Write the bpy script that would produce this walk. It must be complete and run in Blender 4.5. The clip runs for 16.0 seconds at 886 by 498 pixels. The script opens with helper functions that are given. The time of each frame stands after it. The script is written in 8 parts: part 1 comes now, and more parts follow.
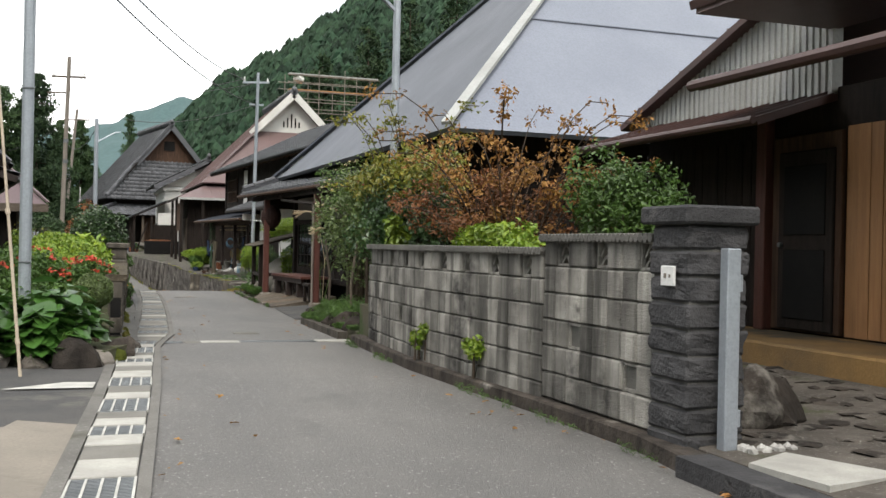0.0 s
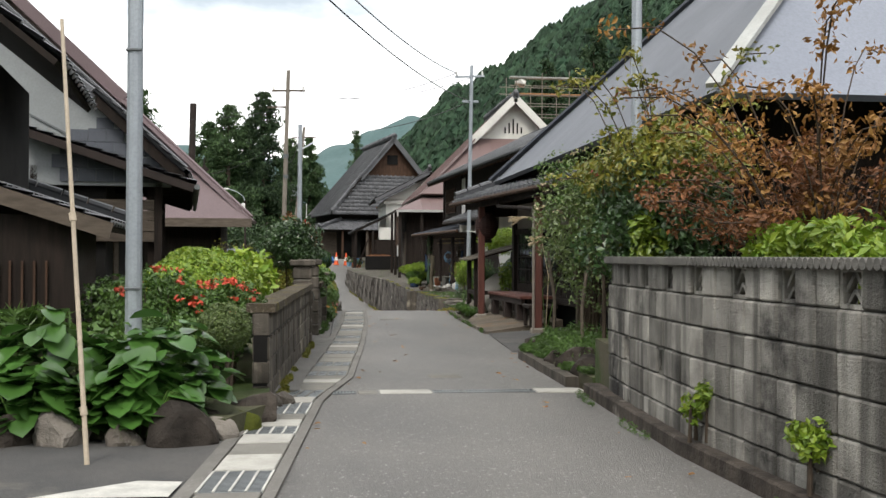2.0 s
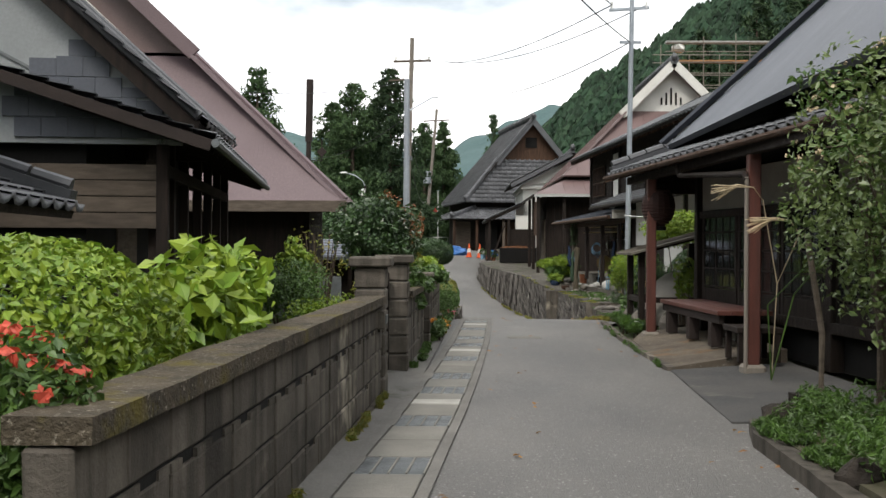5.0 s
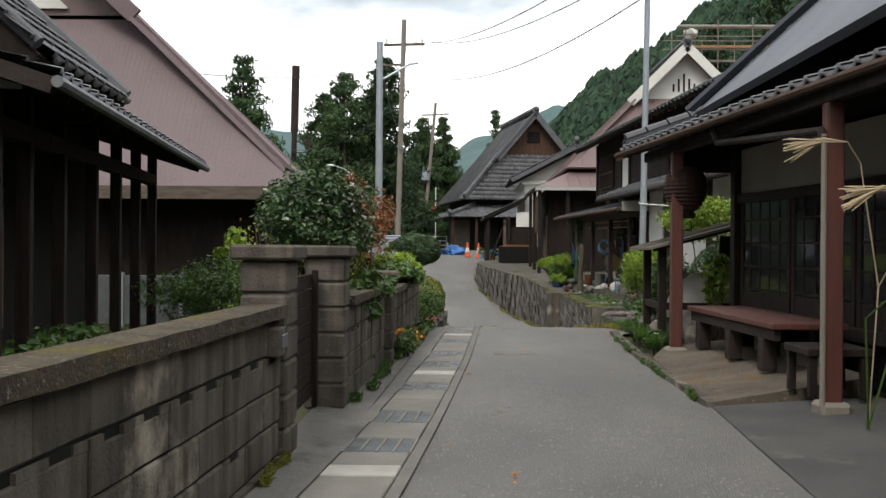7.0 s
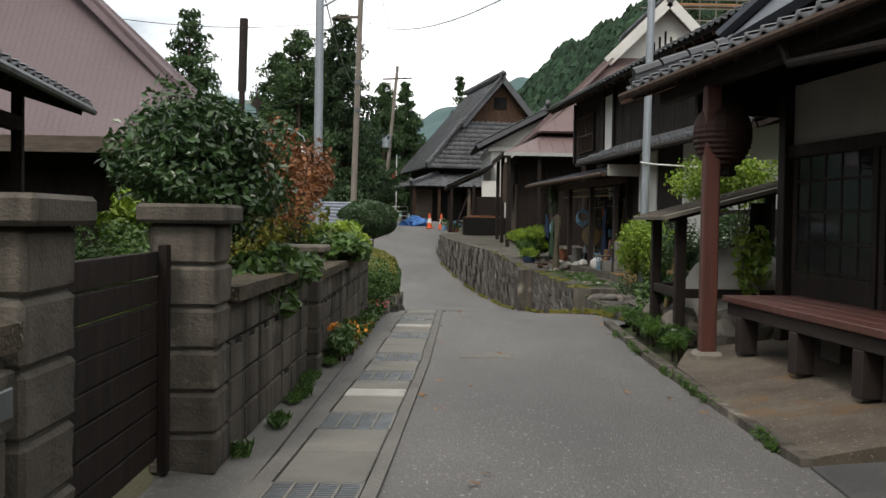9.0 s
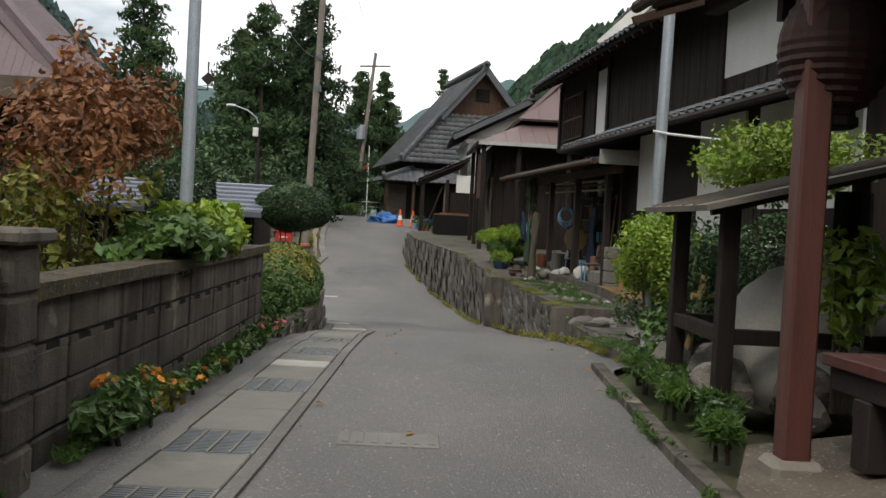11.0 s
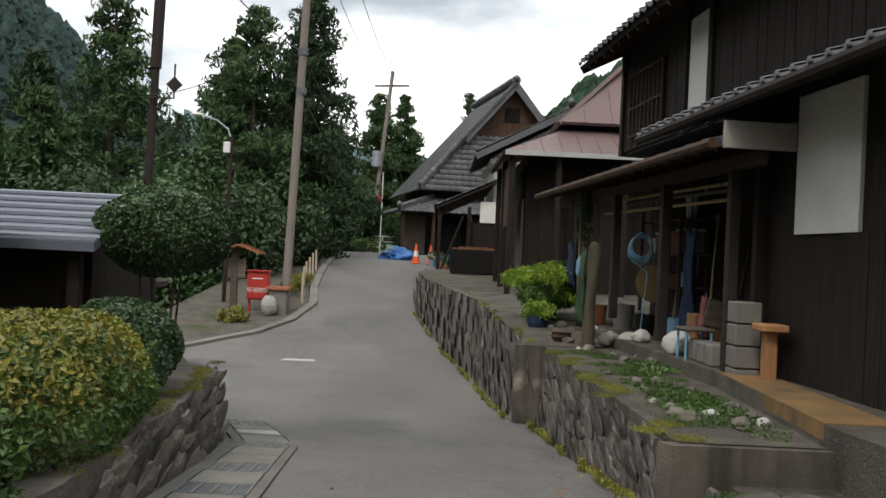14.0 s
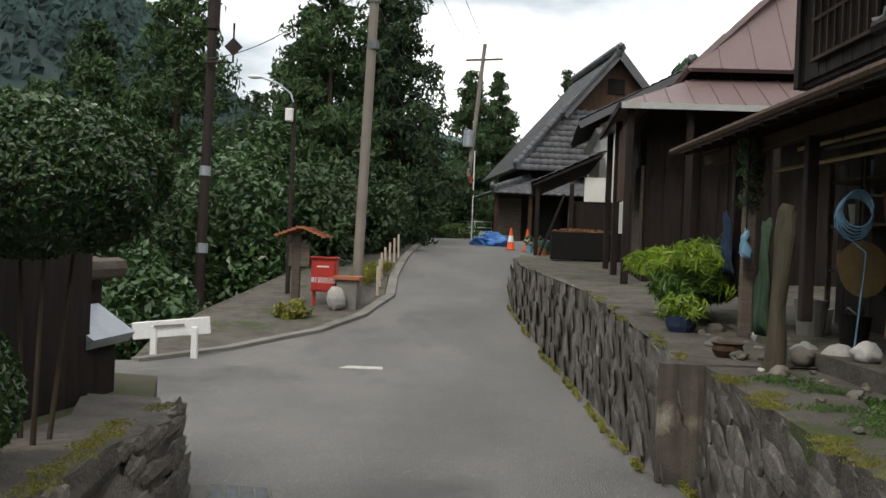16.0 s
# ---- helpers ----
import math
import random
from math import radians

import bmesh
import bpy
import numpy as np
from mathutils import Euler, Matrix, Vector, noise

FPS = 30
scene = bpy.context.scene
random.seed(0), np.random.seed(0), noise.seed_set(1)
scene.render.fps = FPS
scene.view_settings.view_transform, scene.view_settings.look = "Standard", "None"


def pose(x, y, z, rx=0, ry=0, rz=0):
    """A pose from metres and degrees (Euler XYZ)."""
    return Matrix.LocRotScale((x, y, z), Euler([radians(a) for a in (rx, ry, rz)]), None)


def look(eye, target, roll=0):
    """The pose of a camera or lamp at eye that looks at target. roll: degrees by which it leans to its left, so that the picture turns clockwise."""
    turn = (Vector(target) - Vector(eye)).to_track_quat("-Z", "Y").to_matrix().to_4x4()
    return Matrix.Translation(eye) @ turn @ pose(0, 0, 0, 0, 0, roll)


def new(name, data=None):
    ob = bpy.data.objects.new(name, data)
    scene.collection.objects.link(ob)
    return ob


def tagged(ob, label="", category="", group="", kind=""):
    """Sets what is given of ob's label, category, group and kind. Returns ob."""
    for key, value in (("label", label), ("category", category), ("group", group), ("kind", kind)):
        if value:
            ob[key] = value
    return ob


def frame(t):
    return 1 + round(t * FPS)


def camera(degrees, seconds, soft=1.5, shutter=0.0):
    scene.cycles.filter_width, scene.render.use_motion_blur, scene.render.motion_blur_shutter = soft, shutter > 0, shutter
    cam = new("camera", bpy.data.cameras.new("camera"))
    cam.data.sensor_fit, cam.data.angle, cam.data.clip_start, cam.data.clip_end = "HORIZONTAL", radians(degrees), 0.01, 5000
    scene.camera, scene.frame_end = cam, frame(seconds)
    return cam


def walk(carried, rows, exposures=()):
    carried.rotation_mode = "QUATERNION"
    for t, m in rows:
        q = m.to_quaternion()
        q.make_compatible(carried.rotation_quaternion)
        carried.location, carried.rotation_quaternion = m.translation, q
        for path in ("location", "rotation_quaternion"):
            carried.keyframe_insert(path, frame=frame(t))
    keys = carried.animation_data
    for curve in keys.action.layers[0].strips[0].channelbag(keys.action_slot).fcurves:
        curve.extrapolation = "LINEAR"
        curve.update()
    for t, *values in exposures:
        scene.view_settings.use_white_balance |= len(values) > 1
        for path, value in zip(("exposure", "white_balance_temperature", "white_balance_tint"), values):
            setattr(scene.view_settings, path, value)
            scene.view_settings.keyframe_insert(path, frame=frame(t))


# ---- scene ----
cam = camera(46.5, 16.0)
PATH = [
    (0, (-0.006, -0.014, 1.504), (0.667, 1.869, 1.5), 1.2),
    (0.5, (0.289, 0.783, 1.519), (0.887, 2.692, 1.514), 0.9),
    (1, (0.481, 1.652, 1.526), (0.964, 3.592, 1.519), 0.7),
    (1.5, (0.695, 2.613, 1.525), (1.05, 4.582, 1.535), 0.4),
    (2, (0.896, 3.59, 1.514), (1.143, 5.575, 1.528), 0.3),
    (2.5, (1.062, 4.595, 1.534), (1.236, 6.587, 1.542), 0.5),
    (3, (1.171, 5.632, 1.544), (1.287, 7.629, 1.55), 0.6),
    (3.5, (1.247, 6.714, 1.553), (1.298, 8.713, 1.552), 0.8),
    (4, (1.344, 7.713, 1.545), (1.332, 9.713, 1.536), 0.5),
    (4.5, (1.403, 8.761, 1.554), (1.38, 10.761, 1.547), 0.3),
    (7, (1.874, 12.98, 1.441), (1.84, 14.98, 1.438), 0.4),
    (7.5, (1.86, 13.767, 1.412), (1.829, 15.767, 1.402), 0.5),
    (8, (1.862, 14.45, 1.406), (1.829, 16.45, 1.385), 0.7),
    (8.5, (1.893, 15.221, 1.403), (1.873, 17.22, 1.349), 0.7),
    (9, (1.935, 16.195, 1.395), (1.974, 18.194, 1.338), 0.9),
    (11.5, (2.786, 21.54, 1.284), (2.859, 23.538, 1.23), 3.2),
    (12, (2.953, 22.82, 1.291), (3.029, 24.818, 1.254), 3.3),
    (12.5, (3.054, 24.029, 1.288), (3.124, 26.028, 1.268), 3.3),
    (13, (3.106, 25.17, 1.291), (3.164, 27.169, 1.274), 3.1),
    (13.5, (3.137, 26.276, 1.306), (3.171, 28.276, 1.317), 2.8),
    (14, (3.166, 27.482, 1.294), (3.174, 29.482, 1.307), 2.7),
    (14.5, (3.203, 28.582, 1.293), (3.174, 30.582, 1.301), 2.5),
    (15, (3.198, 29.607, 1.26), (3.135, 31.606, 1.264), 2.6),
    (15.5, (3.153, 30.642, 1.23), (3.04, 32.638, 1.212), 2.6),
    (16, (3.126, 31.686, 1.159), (2.949, 33.678, 1.143), 2.3),
]
LIGHT = [(0, 1.32, 6740, 10), (4, 1.17, 6740, 10), (7, 1.05, 6740, 10), (9, 0.9, 6740, 10), (12.5, 0.85, 6740, 10), (16, 0.88, 6740, 10)]
walk(cam, [(t, look(eye, target, roll)) for t, eye, target, roll in PATH], LIGHT)

# ---- world, sun ----
world = bpy.data.worlds.new("world")
scene.world = world
world.use_nodes = True
wn, wl = world.node_tree.nodes, world.node_tree.links
wn.clear()
w_out = wn.new("ShaderNodeOutputWorld")
w_sky = wn.new("ShaderNodeTexSky")
w_sky.sky_type = "NISHITA"
w_sky.sun_disc = False
w_sky.sun_elevation, w_sky.sun_rotation = radians(52), radians(200)
w_bg = wn.new("ShaderNodeBackground")
w_bg.inputs["Strength"].default_value = 0.08
wl.new(w_sky.outputs[0], w_bg.inputs["Color"])
w_cloud = wn.new("ShaderNodeBackground")
w_cloud.inputs["Strength"].default_value = 1.0
w_tc = wn.new("ShaderNodeTexCoord")
w_map = wn.new("ShaderNodeMapping")
w_map.inputs["Scale"].default_value = (1.0, 1.0, 2.6)
wl.new(w_tc.outputs["Generated"], w_map.inputs["Vector"])
w_noise = wn.new("ShaderNodeTexNoise")
w_noise.inputs["Scale"].default_value = 2.3
w_noise.inputs["Detail"].default_value = 7
w_noise.inputs["Roughness"].default_value = 0.5
wl.new(w_map.outputs[0], w_noise.inputs["Vector"])
w_ramp = wn.new("ShaderNodeValToRGB")
w_ramp.color_ramp.elements[0].position, w_ramp.color_ramp.elements[0].color = 0.44, (1.14, 1.15, 1.16, 1)
w_ramp.color_ramp.elements[1].position, w_ramp.color_ramp.elements[1].color = 0.62, (0.30, 0.345, 0.385, 1)
wl.new(w_noise.outputs[0], w_ramp.inputs[0])
wl.new(w_ramp.outputs[0], w_cloud.inputs["Color"])
w_mix = wn.new("ShaderNodeMixShader")
w_mix.inputs[0].default_value = 0.9
wl.new(w_bg.outputs[0], w_mix.inputs[1])
wl.new(w_cloud.outputs[0], w_mix.inputs[2])
wl.new(w_mix.outputs[0], w_out.inputs["Surface"])

sun = new("sun", bpy.data.lights.new("sun", "SUN"))
sun.data.energy, sun.data.angle, sun.data.color = 0.9, radians(14), (1.0, 0.96, 0.9)
sun.matrix_world = look((-12, -20, 36), (0, 6, 0))


# ---- materials ----
def material(name, a, b, scale=3.0, rough=0.85, bump=0.3, fine=60.0, metal=0.0, streak=0.0, c=None, patch=0.6, island=False, stretch=(1, 1, 1), tint=0.0, grit=None):
    """Two-scale procedural surface in world metres: colours a and b by broad noise, c by patches, fine grain in the relief."""
    m = bpy.data.materials.new(name)
    m.use_nodes = True
    n, l = m.node_tree.nodes, m.node_tree.links
    bsdf = n["Principled BSDF"]
    geo = n.new("ShaderNodeNewGeometry")
    mp = n.new("ShaderNodeMapping")
    mp.inputs["Scale"].default_value = stretch
    l.new(geo.outputs["Position"], mp.inputs["Vector"])

    def noise_node(s, detail=5.0, r=0.6):
        t = n.new("ShaderNodeTexNoise")
        t.inputs["Scale"].default_value, t.inputs["Detail"].default_value, t.inputs["Roughness"].default_value = s, detail, r
        l.new(mp.outputs[0], t.inputs["Vector"])
        return t

    def mixed(fac, x, y):
        k = n.new("ShaderNodeMix")
        k.data_type = "RGBA"
        if isinstance(fac, float):
            k.inputs[0].default_value = fac
        else:
            l.new(fac, k.inputs[0])
        for socket, v in ((k.inputs[6], x), (k.inputs[7], y)):
            if isinstance(v, tuple):
                socket.default_value = (*v, 1)
            else:
                l.new(v, socket)
        return k.outputs[2]

    def ramp(src, lo, hi):
        r = n.new("ShaderNodeMapRange")
        r.inputs[1].default_value, r.inputs[2].default_value = lo, hi
        l.new(src, r.inputs[0])
        return r.outputs[0]

    big = noise_node(scale)
    col = mixed(ramp(big.outputs[0], 0.32, 0.68), a, b)
    small = noise_node(fine, 3.0, 0.7)
    dark = tuple(v * 0.62 for v in a)
    grain = n.new("ShaderNodeMath")
    grain.operation = "MULTIPLY"
    l.new(ramp(small.outputs[0], 0.4, 0.75), grain.inputs[0])
    grain.inputs[1].default_value = 0.6
    col = mixed(grain.outputs[0], col, dark)
    if grit:
        gt = noise_node(52.0, 3.0, 0.6)
        col = mixed(ramp(gt.outputs[0], 0.60, 0.70), col, grit)
    if c:
        pt = noise_node(scale * 0.45, 6.0, 0.65)
        col = mixed(ramp(pt.outputs[0], patch, patch + 0.1), col, c)
    if streak:
        sm = n.new("ShaderNodeMapping")
        sm.inputs["Scale"].default_value = (6.5, 6.5, 0.45)
        l.new(geo.outputs["Position"], sm.inputs["Vector"])
        st = n.new("ShaderNodeTexNoise")
        st.inputs["Scale"].default_value, st.inputs["Detail"].default_value = 1.0, 4.0
        l.new(sm.outputs[0], st.inputs["Vector"])
        k = n.new("ShaderNodeMath")
        k.operation = "MULTIPLY"
        l.new(ramp(st.outputs[0], 0.46, 0.66), k.inputs[0])
        k.inputs[1].default_value = streak
        col = mixed(k.outputs[0], col, tuple(v * 0.20 for v in a))
    if tint or island:
        if island:
            rnd = geo.outputs["Random Per Island"]
        else:
            oi = n.new("ShaderNodeObjectInfo")
            rnd = oi.outputs["Random"]
        hsv = n.new("ShaderNodeHueSaturation")
        mr = n.new("ShaderNodeMapRange")
        l.new(rnd, mr.inputs[0])
        t = tint or 0.35
        mr.inputs[3].default_value, mr.inputs[4].default_value = 1 - t, 1 + t
        l.new(mr.outputs[0], hsv.inputs["Value"])
        l.new(col, hsv.inputs["Color"])
        col = hsv.outputs[0]
    l.new(col, bsdf.inputs["Base Color"])
    if rough >= 0.7 and not metal:
        bsdf.inputs["Specular IOR Level"].default_value = 0.22
    rr = n.new("ShaderNodeMapRange")
    rr.inputs[3].default_value, rr.inputs[4].default_value = max(rough - 0.12, 0.02), min(rough + 0.1, 1)
    l.new(big.outputs[0], rr.inputs[0])
    l.new(rr.outputs[0], bsdf.inputs["Roughness"])
    bsdf.inputs["Metallic"].default_value = metal
    if bump:
        bp = n.new("ShaderNodeBump")
        bp.inputs["Strength"].default_value, bp.inputs["Distance"].default_value = bump, 0.02
        l.new(small.outputs[0], bp.inputs["Height"])
        l.new(bp.outputs[0], bsdf.inputs["Normal"])
    return m


def leaf_material(name, a, b, rough=0.45):
    """Leaves: each leaf its own shade between a and b, slightly lit from behind."""
    m = bpy.data.materials.new(name)
    m.use_nodes = True
    n, l = m.node_tree.nodes, m.node_tree.links
    bsdf = n["Principled BSDF"]
    geo = n.new("ShaderNodeNewGeometry")
    k = n.new("ShaderNodeMix")
    k.data_type = "RGBA"
    k.inputs[6].default_value, k.inputs[7].default_value = (*a, 1), (*b, 1)
    l.new(geo.outputs["Random Per Island"], k.inputs[0])
    t = n.new("ShaderNodeTexNoise")
    t.inputs["Scale"].default_value = 1.7
    l.new(geo.outputs["Position"], t.inputs["Vector"])
    h = n.new("ShaderNodeHueSaturation")
    mr = n.new("ShaderNodeMapRange")
    mr.inputs[1].default_value, mr.inputs[2].default_value, mr.inputs[3].default_value, mr.inputs[4].default_value = 0.3, 0.7, 0.65, 1.3
    l.new(t.outputs[0], mr.inputs[0])
    l.new(mr.outputs[0], h.inputs["Value"])
    l.new(k.outputs[2], h.inputs["Color"])
    l.new(h.outputs[0], bsdf.inputs["Base Color"])
    bsdf.inputs["Roughness"].default_value = rough
    tr = n.new("ShaderNodeBsdfTranslucent")
    l.new(h.outputs[0], tr.inputs["Color"])
    mx = n.new("ShaderNodeMixShader")
    mx.inputs[0].default_value = 0.18
    l.new(bsdf.outputs[0], mx.inputs[1])
    l.new(tr.outputs[0], mx.inputs[2])
    l.new(mx.outputs[0], n["Material Output"].inputs["Surface"])
    return m


def glass_material(name):
    m = bpy.data.materials.new(name)
    m.use_nodes = True
    bsdf = m.node_tree.nodes["Principled BSDF"]
    bsdf.inputs["Base Color"].default_value = (0.10, 0.11, 0.11, 1)
    bsdf.inputs["Roughness"].default_value = 0.06
    bsdf.inputs["Transmission Weight"].default_value = 0.8
    return m


M_ASPHALT = material("asphalt", (0.105, 0.101, 0.095), (0.185, 0.176, 0.163), 0.6, 0.68, 1.0, 70.0, c=(0.078, 0.075, 0.071), patch=0.57, grit=(0.33, 0.318, 0.30), stretch=(1.0, 0.55, 1.0))
M_ASPHALT_OLD = material("old_asphalt", (0.07, 0.07, 0.07), (0.11, 0.105, 0.10), 1.6, 0.92, 0.7, 70.0, c=(0.16, 0.15, 0.13), patch=0.58)
M_EARTH = material("earth", (0.10, 0.085, 0.06), (0.06, 0.075, 0.035), 1.1, 0.95, 0.8, 30.0, c=(0.045, 0.07, 0.02), patch=0.5)
M_GRAVEL = material("gravel", (0.13, 0.118, 0.098), (0.060, 0.054, 0.046), 2.5, 0.95, 1.0, 45.0, c=(0.05, 0.070, 0.022), patch=0.56, grit=(0.24, 0.225, 0.20))
M_CONC = material("concrete", (0.225, 0.214, 0.190), (0.145, 0.140, 0.126), 1.5, 0.9, 0.4, 50.0, c=(0.10, 0.10, 0.09), patch=0.58)
M_CONC_WHITE = material("pale_concrete", (0.44, 0.43, 0.39), (0.30, 0.29, 0.265), 3.0, 0.9, 0.3, 60.0, c=(0.3, 0.29, 0.26), patch=0.6)
M_CONC_WARM = material("warm_concrete", (0.25, 0.222, 0.185), (0.185, 0.167, 0.142), 1.2, 0.9, 0.3, 40.0, c=(0.13, 0.115, 0.095), patch=0.55)
M_APRON = material("rust_stained_concrete", (0.145, 0.120, 0.092), (0.070, 0.058, 0.046), 2.2, 0.9, 0.6, 45.0, c=(0.155, 0.088, 0.040), patch=0.58, grit=(0.27, 0.25, 0.22))
M_STRIP = material("worn_strip_concrete", (0.190, 0.182, 0.166), (0.125, 0.119, 0.109), 1.6, 0.9, 0.6, 50.0, c=(0.065, 0.066, 0.045), patch=0.6, grit=(0.26, 0.25, 0.23))
M_RETAIN = material("mortared_stone", (0.165, 0.150, 0.134), (0.070, 0.063, 0.056), 2.6, 0.93, 1.0, 16.0, streak=0.65, tint=0.32, c=(0.36, 0.34, 0.30), patch=0.62)
M_PANEL = material("pale_sheet_panel", (0.33, 0.35, 0.355), (0.24, 0.255, 0.26), 0.8, 0.35, 0.06, 30.0)
M_OCHRE = material("ochre_concrete", (0.26, 0.155, 0.060), (0.15, 0.10, 0.052), 1.8, 0.85, 0.4, 40.0, c=(0.075, 0.062, 0.046), patch=0.54)
M_BLOCK = material("weathered_block", (0.36, 0.345, 0.31), (0.11, 0.103, 0.095), 2.4, 0.93, 0.9, 60.0, streak=1.0, tint=0.42, c=(0.035, 0.033, 0.032), patch=0.52)
M_BLOCK_DARK = material("dark_block", (0.142, 0.124, 0.102), (0.050, 0.045, 0.039), 2.2, 0.93, 0.5, 55.0, streak=0.75, tint=0.18, c=(0.33, 0.295, 0.235), patch=0.59)
M_ROCKFACE = material("rockface_block", (0.085, 0.083, 0.085), (0.045, 0.045, 0.047), 3.0, 0.9, 1.0, 25.0, tint=0.25, c=(0.16, 0.155, 0.15), patch=0.62)
M_MORTAR = material("mortar", (0.16, 0.155, 0.14), (0.09, 0.088, 0.08), 4.0, 0.95, 0.5, 60.0)
M_CAP = material("moss_cap", (0.100, 0.080, 0.055), (0.036, 0.031, 0.024), 5.5, 0.95, 1.0, 40.0, c=(0.100, 0.082, 0.020), patch=0.55, grit=(0.24, 0.215, 0.17))
M_TILE_CAP = material("cap_tile", (0.165, 0.157, 0.142), (0.085, 0.083, 0.077), 3.5, 0.9, 0.5, 40.0)
M_STONE = material("field_stone", (0.20, 0.18, 0.155), (0.10, 0.09, 0.08), 3.0, 0.92, 1.0, 18.0, tint=0.35, c=(0.055, 0.07, 0.025), patch=0.58)
M_MUDSTONE = material("mossy_flagstone", (0.115, 0.10, 0.085), (0.045, 0.04, 0.034), 2.6, 0.9, 1.0, 14.0, c=(0.045, 0.055, 0.02), patch=0.6, grit=(0.2, 0.19, 0.17))
M_STONE_DARK = material("dark_stone", (0.075, 0.062, 0.051), (0.026, 0.022, 0.019), 3.0, 0.92, 1.0, 16.0, streak=0.8, tint=0.4, c=(0.27, 0.25, 0.22), patch=0.61)
M_MOSS = material("moss", (0.09, 0.10, 0.015), (0.05, 0.065, 0.012), 5.0, 1.0, 1.0, 50.0)
M_WOOD_DARK = material("dark_wood", (0.027, 0.018, 0.014), (0.010, 0.008, 0.0065), 3.0, 0.75, 0.4, 40.0, stretch=(6, 6, 0.6))
M_WOOD_BROWN = material("brown_wood", (0.085, 0.046, 0.028), (0.036, 0.021, 0.014), 3.0, 0.7, 0.4, 40.0, stretch=(6, 6, 0.6), tint=0.2)
M_WOOD_ORANGE = material("orange_wood", (0.42, 0.21, 0.085), (0.30, 0.145, 0.06), 3.0, 0.6, 0.3, 40.0, stretch=(6, 6, 0.5), tint=0.15)
M_WOOD_GREY = material("weathered_wood", (0.155, 0.125, 0.098), (0.085, 0.069, 0.056), 3.0, 0.85, 0.6, 40.0, stretch=(1.2, 1.2, 6), tint=0.25)
M_WOOD_RED = material("red_stained_wood", (0.115, 0.036, 0.025), (0.064, 0.023, 0.017), 2.5, 0.55, 0.3, 40.0, stretch=(6, 6, 0.6))
M_WOOD_STUMP = material("barkless_log", (0.12, 0.10, 0.07), (0.06, 0.058, 0.04), 3.0, 0.9, 0.8, 30.0, stretch=(5, 5, 0.7))
M_PLASTER = material("white_plaster", (0.74, 0.73, 0.69), (0.62, 0.61, 0.57), 1.2, 0.9, 0.15, 50.0)
M_PLASTER_GREY = material("grey_plaster", (0.40, 0.38, 0.34), (0.30, 0.28, 0.25), 1.2, 0.9, 0.2, 50.0)
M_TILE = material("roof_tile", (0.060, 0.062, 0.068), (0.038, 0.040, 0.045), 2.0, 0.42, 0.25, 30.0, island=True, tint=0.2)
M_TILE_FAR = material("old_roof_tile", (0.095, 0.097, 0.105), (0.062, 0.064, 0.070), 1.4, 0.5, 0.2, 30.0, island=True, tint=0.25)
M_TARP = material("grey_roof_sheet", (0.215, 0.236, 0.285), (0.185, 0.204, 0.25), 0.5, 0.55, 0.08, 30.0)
# darker copy for slates, dark roofs and the grey roof's shaded slopes
M_TARP_DARK = material("slate_and_shaded_sheet", (0.088, 0.097, 0.118), (0.074, 0.083, 0.102), 0.6, 0.6, 0.08, 30.0)
M_MAUVE = material("mauve_roof_sheet", (0.152, 0.106, 0.114), (0.128, 0.091, 0.098), 0.6, 0.65, 0.08, 30.0)
M_MAUVE_FAR = material("faded_red_roof_sheet", (0.165, 0.108, 0.103), (0.13, 0.088, 0.085), 0.6, 0.5, 0.1, 30.0)
M_RED_ROOF = material("red_brown_sheet", (0.085, 0.042, 0.036), (0.055, 0.032, 0.03), 1.5, 0.5, 0.1, 30.0)
M_CORRUG = material("corrugated_iron", (0.42, 0.43, 0.41), (0.33, 0.33, 0.31), 2.0, 0.5, 0.1, 30.0, c=(0.16, 0.09, 0.05), patch=0.66)
M_ZINC = material("galvanised_steel", (0.42, 0.46, 0.50), (0.34, 0.37, 0.41), 3.0, 0.42, 0.1, 40.0, metal=0.45)
M_STEEL = material("grating_steel", (0.19, 0.205, 0.21), (0.12, 0.13, 0.135), 6.0, 0.5, 0.1, 60.0, metal=0.5)
M_POLE_CONC = material("pole_concrete", (0.24, 0.21, 0.18), (0.19, 0.17, 0.145), 2.0, 0.85, 0.2, 50.0)
M_POLE_DARK = material("tarred_pole", (0.035, 0.025, 0.022), (0.022, 0.017, 0.015), 2.0, 0.7, 0.3, 40.0)
# black parts, and the shade in rooms, recesses and drains put into colour
M_BLACK = material("black_and_shade", (0.012, 0.011, 0.010), (0.008, 0.008, 0.008), 2.0, 0.9, 0.1, 30.0)
M_CABLE = material("cable_rubber", (0.02, 0.02, 0.02), (0.03, 0.03, 0.03), 2.0, 0.6, 0.0, 30.0)
M_RED = material("red_paint", (0.45, 0.035, 0.025), (0.36, 0.03, 0.025), 3.0, 0.4, 0.05, 40.0)
M_ORANGE = material("orange_plastic", (0.85, 0.14, 0.035), (0.75, 0.11, 0.03), 3.0, 0.45, 0.05, 40.0)
M_WHITE = material("white_paint", (0.78, 0.78, 0.76), (0.68, 0.68, 0.66), 4.0, 0.5, 0.1, 40.0)
M_ROADPAINT = material("worn_road_paint", (0.55, 0.54, 0.50), (0.36, 0.355, 0.33), 8.0, 0.85, 0.4, 60.0)
M_BLUE = material("blue_sheet", (0.03, 0.16, 0.46), (0.025, 0.12, 0.36), 4.0, 0.5, 0.3, 20.0)
M_HOSE = material("pale_blue_hose", (0.20, 0.38, 0.52), (0.16, 0.32, 0.46), 4.0, 0.45, 0.0, 40.0)
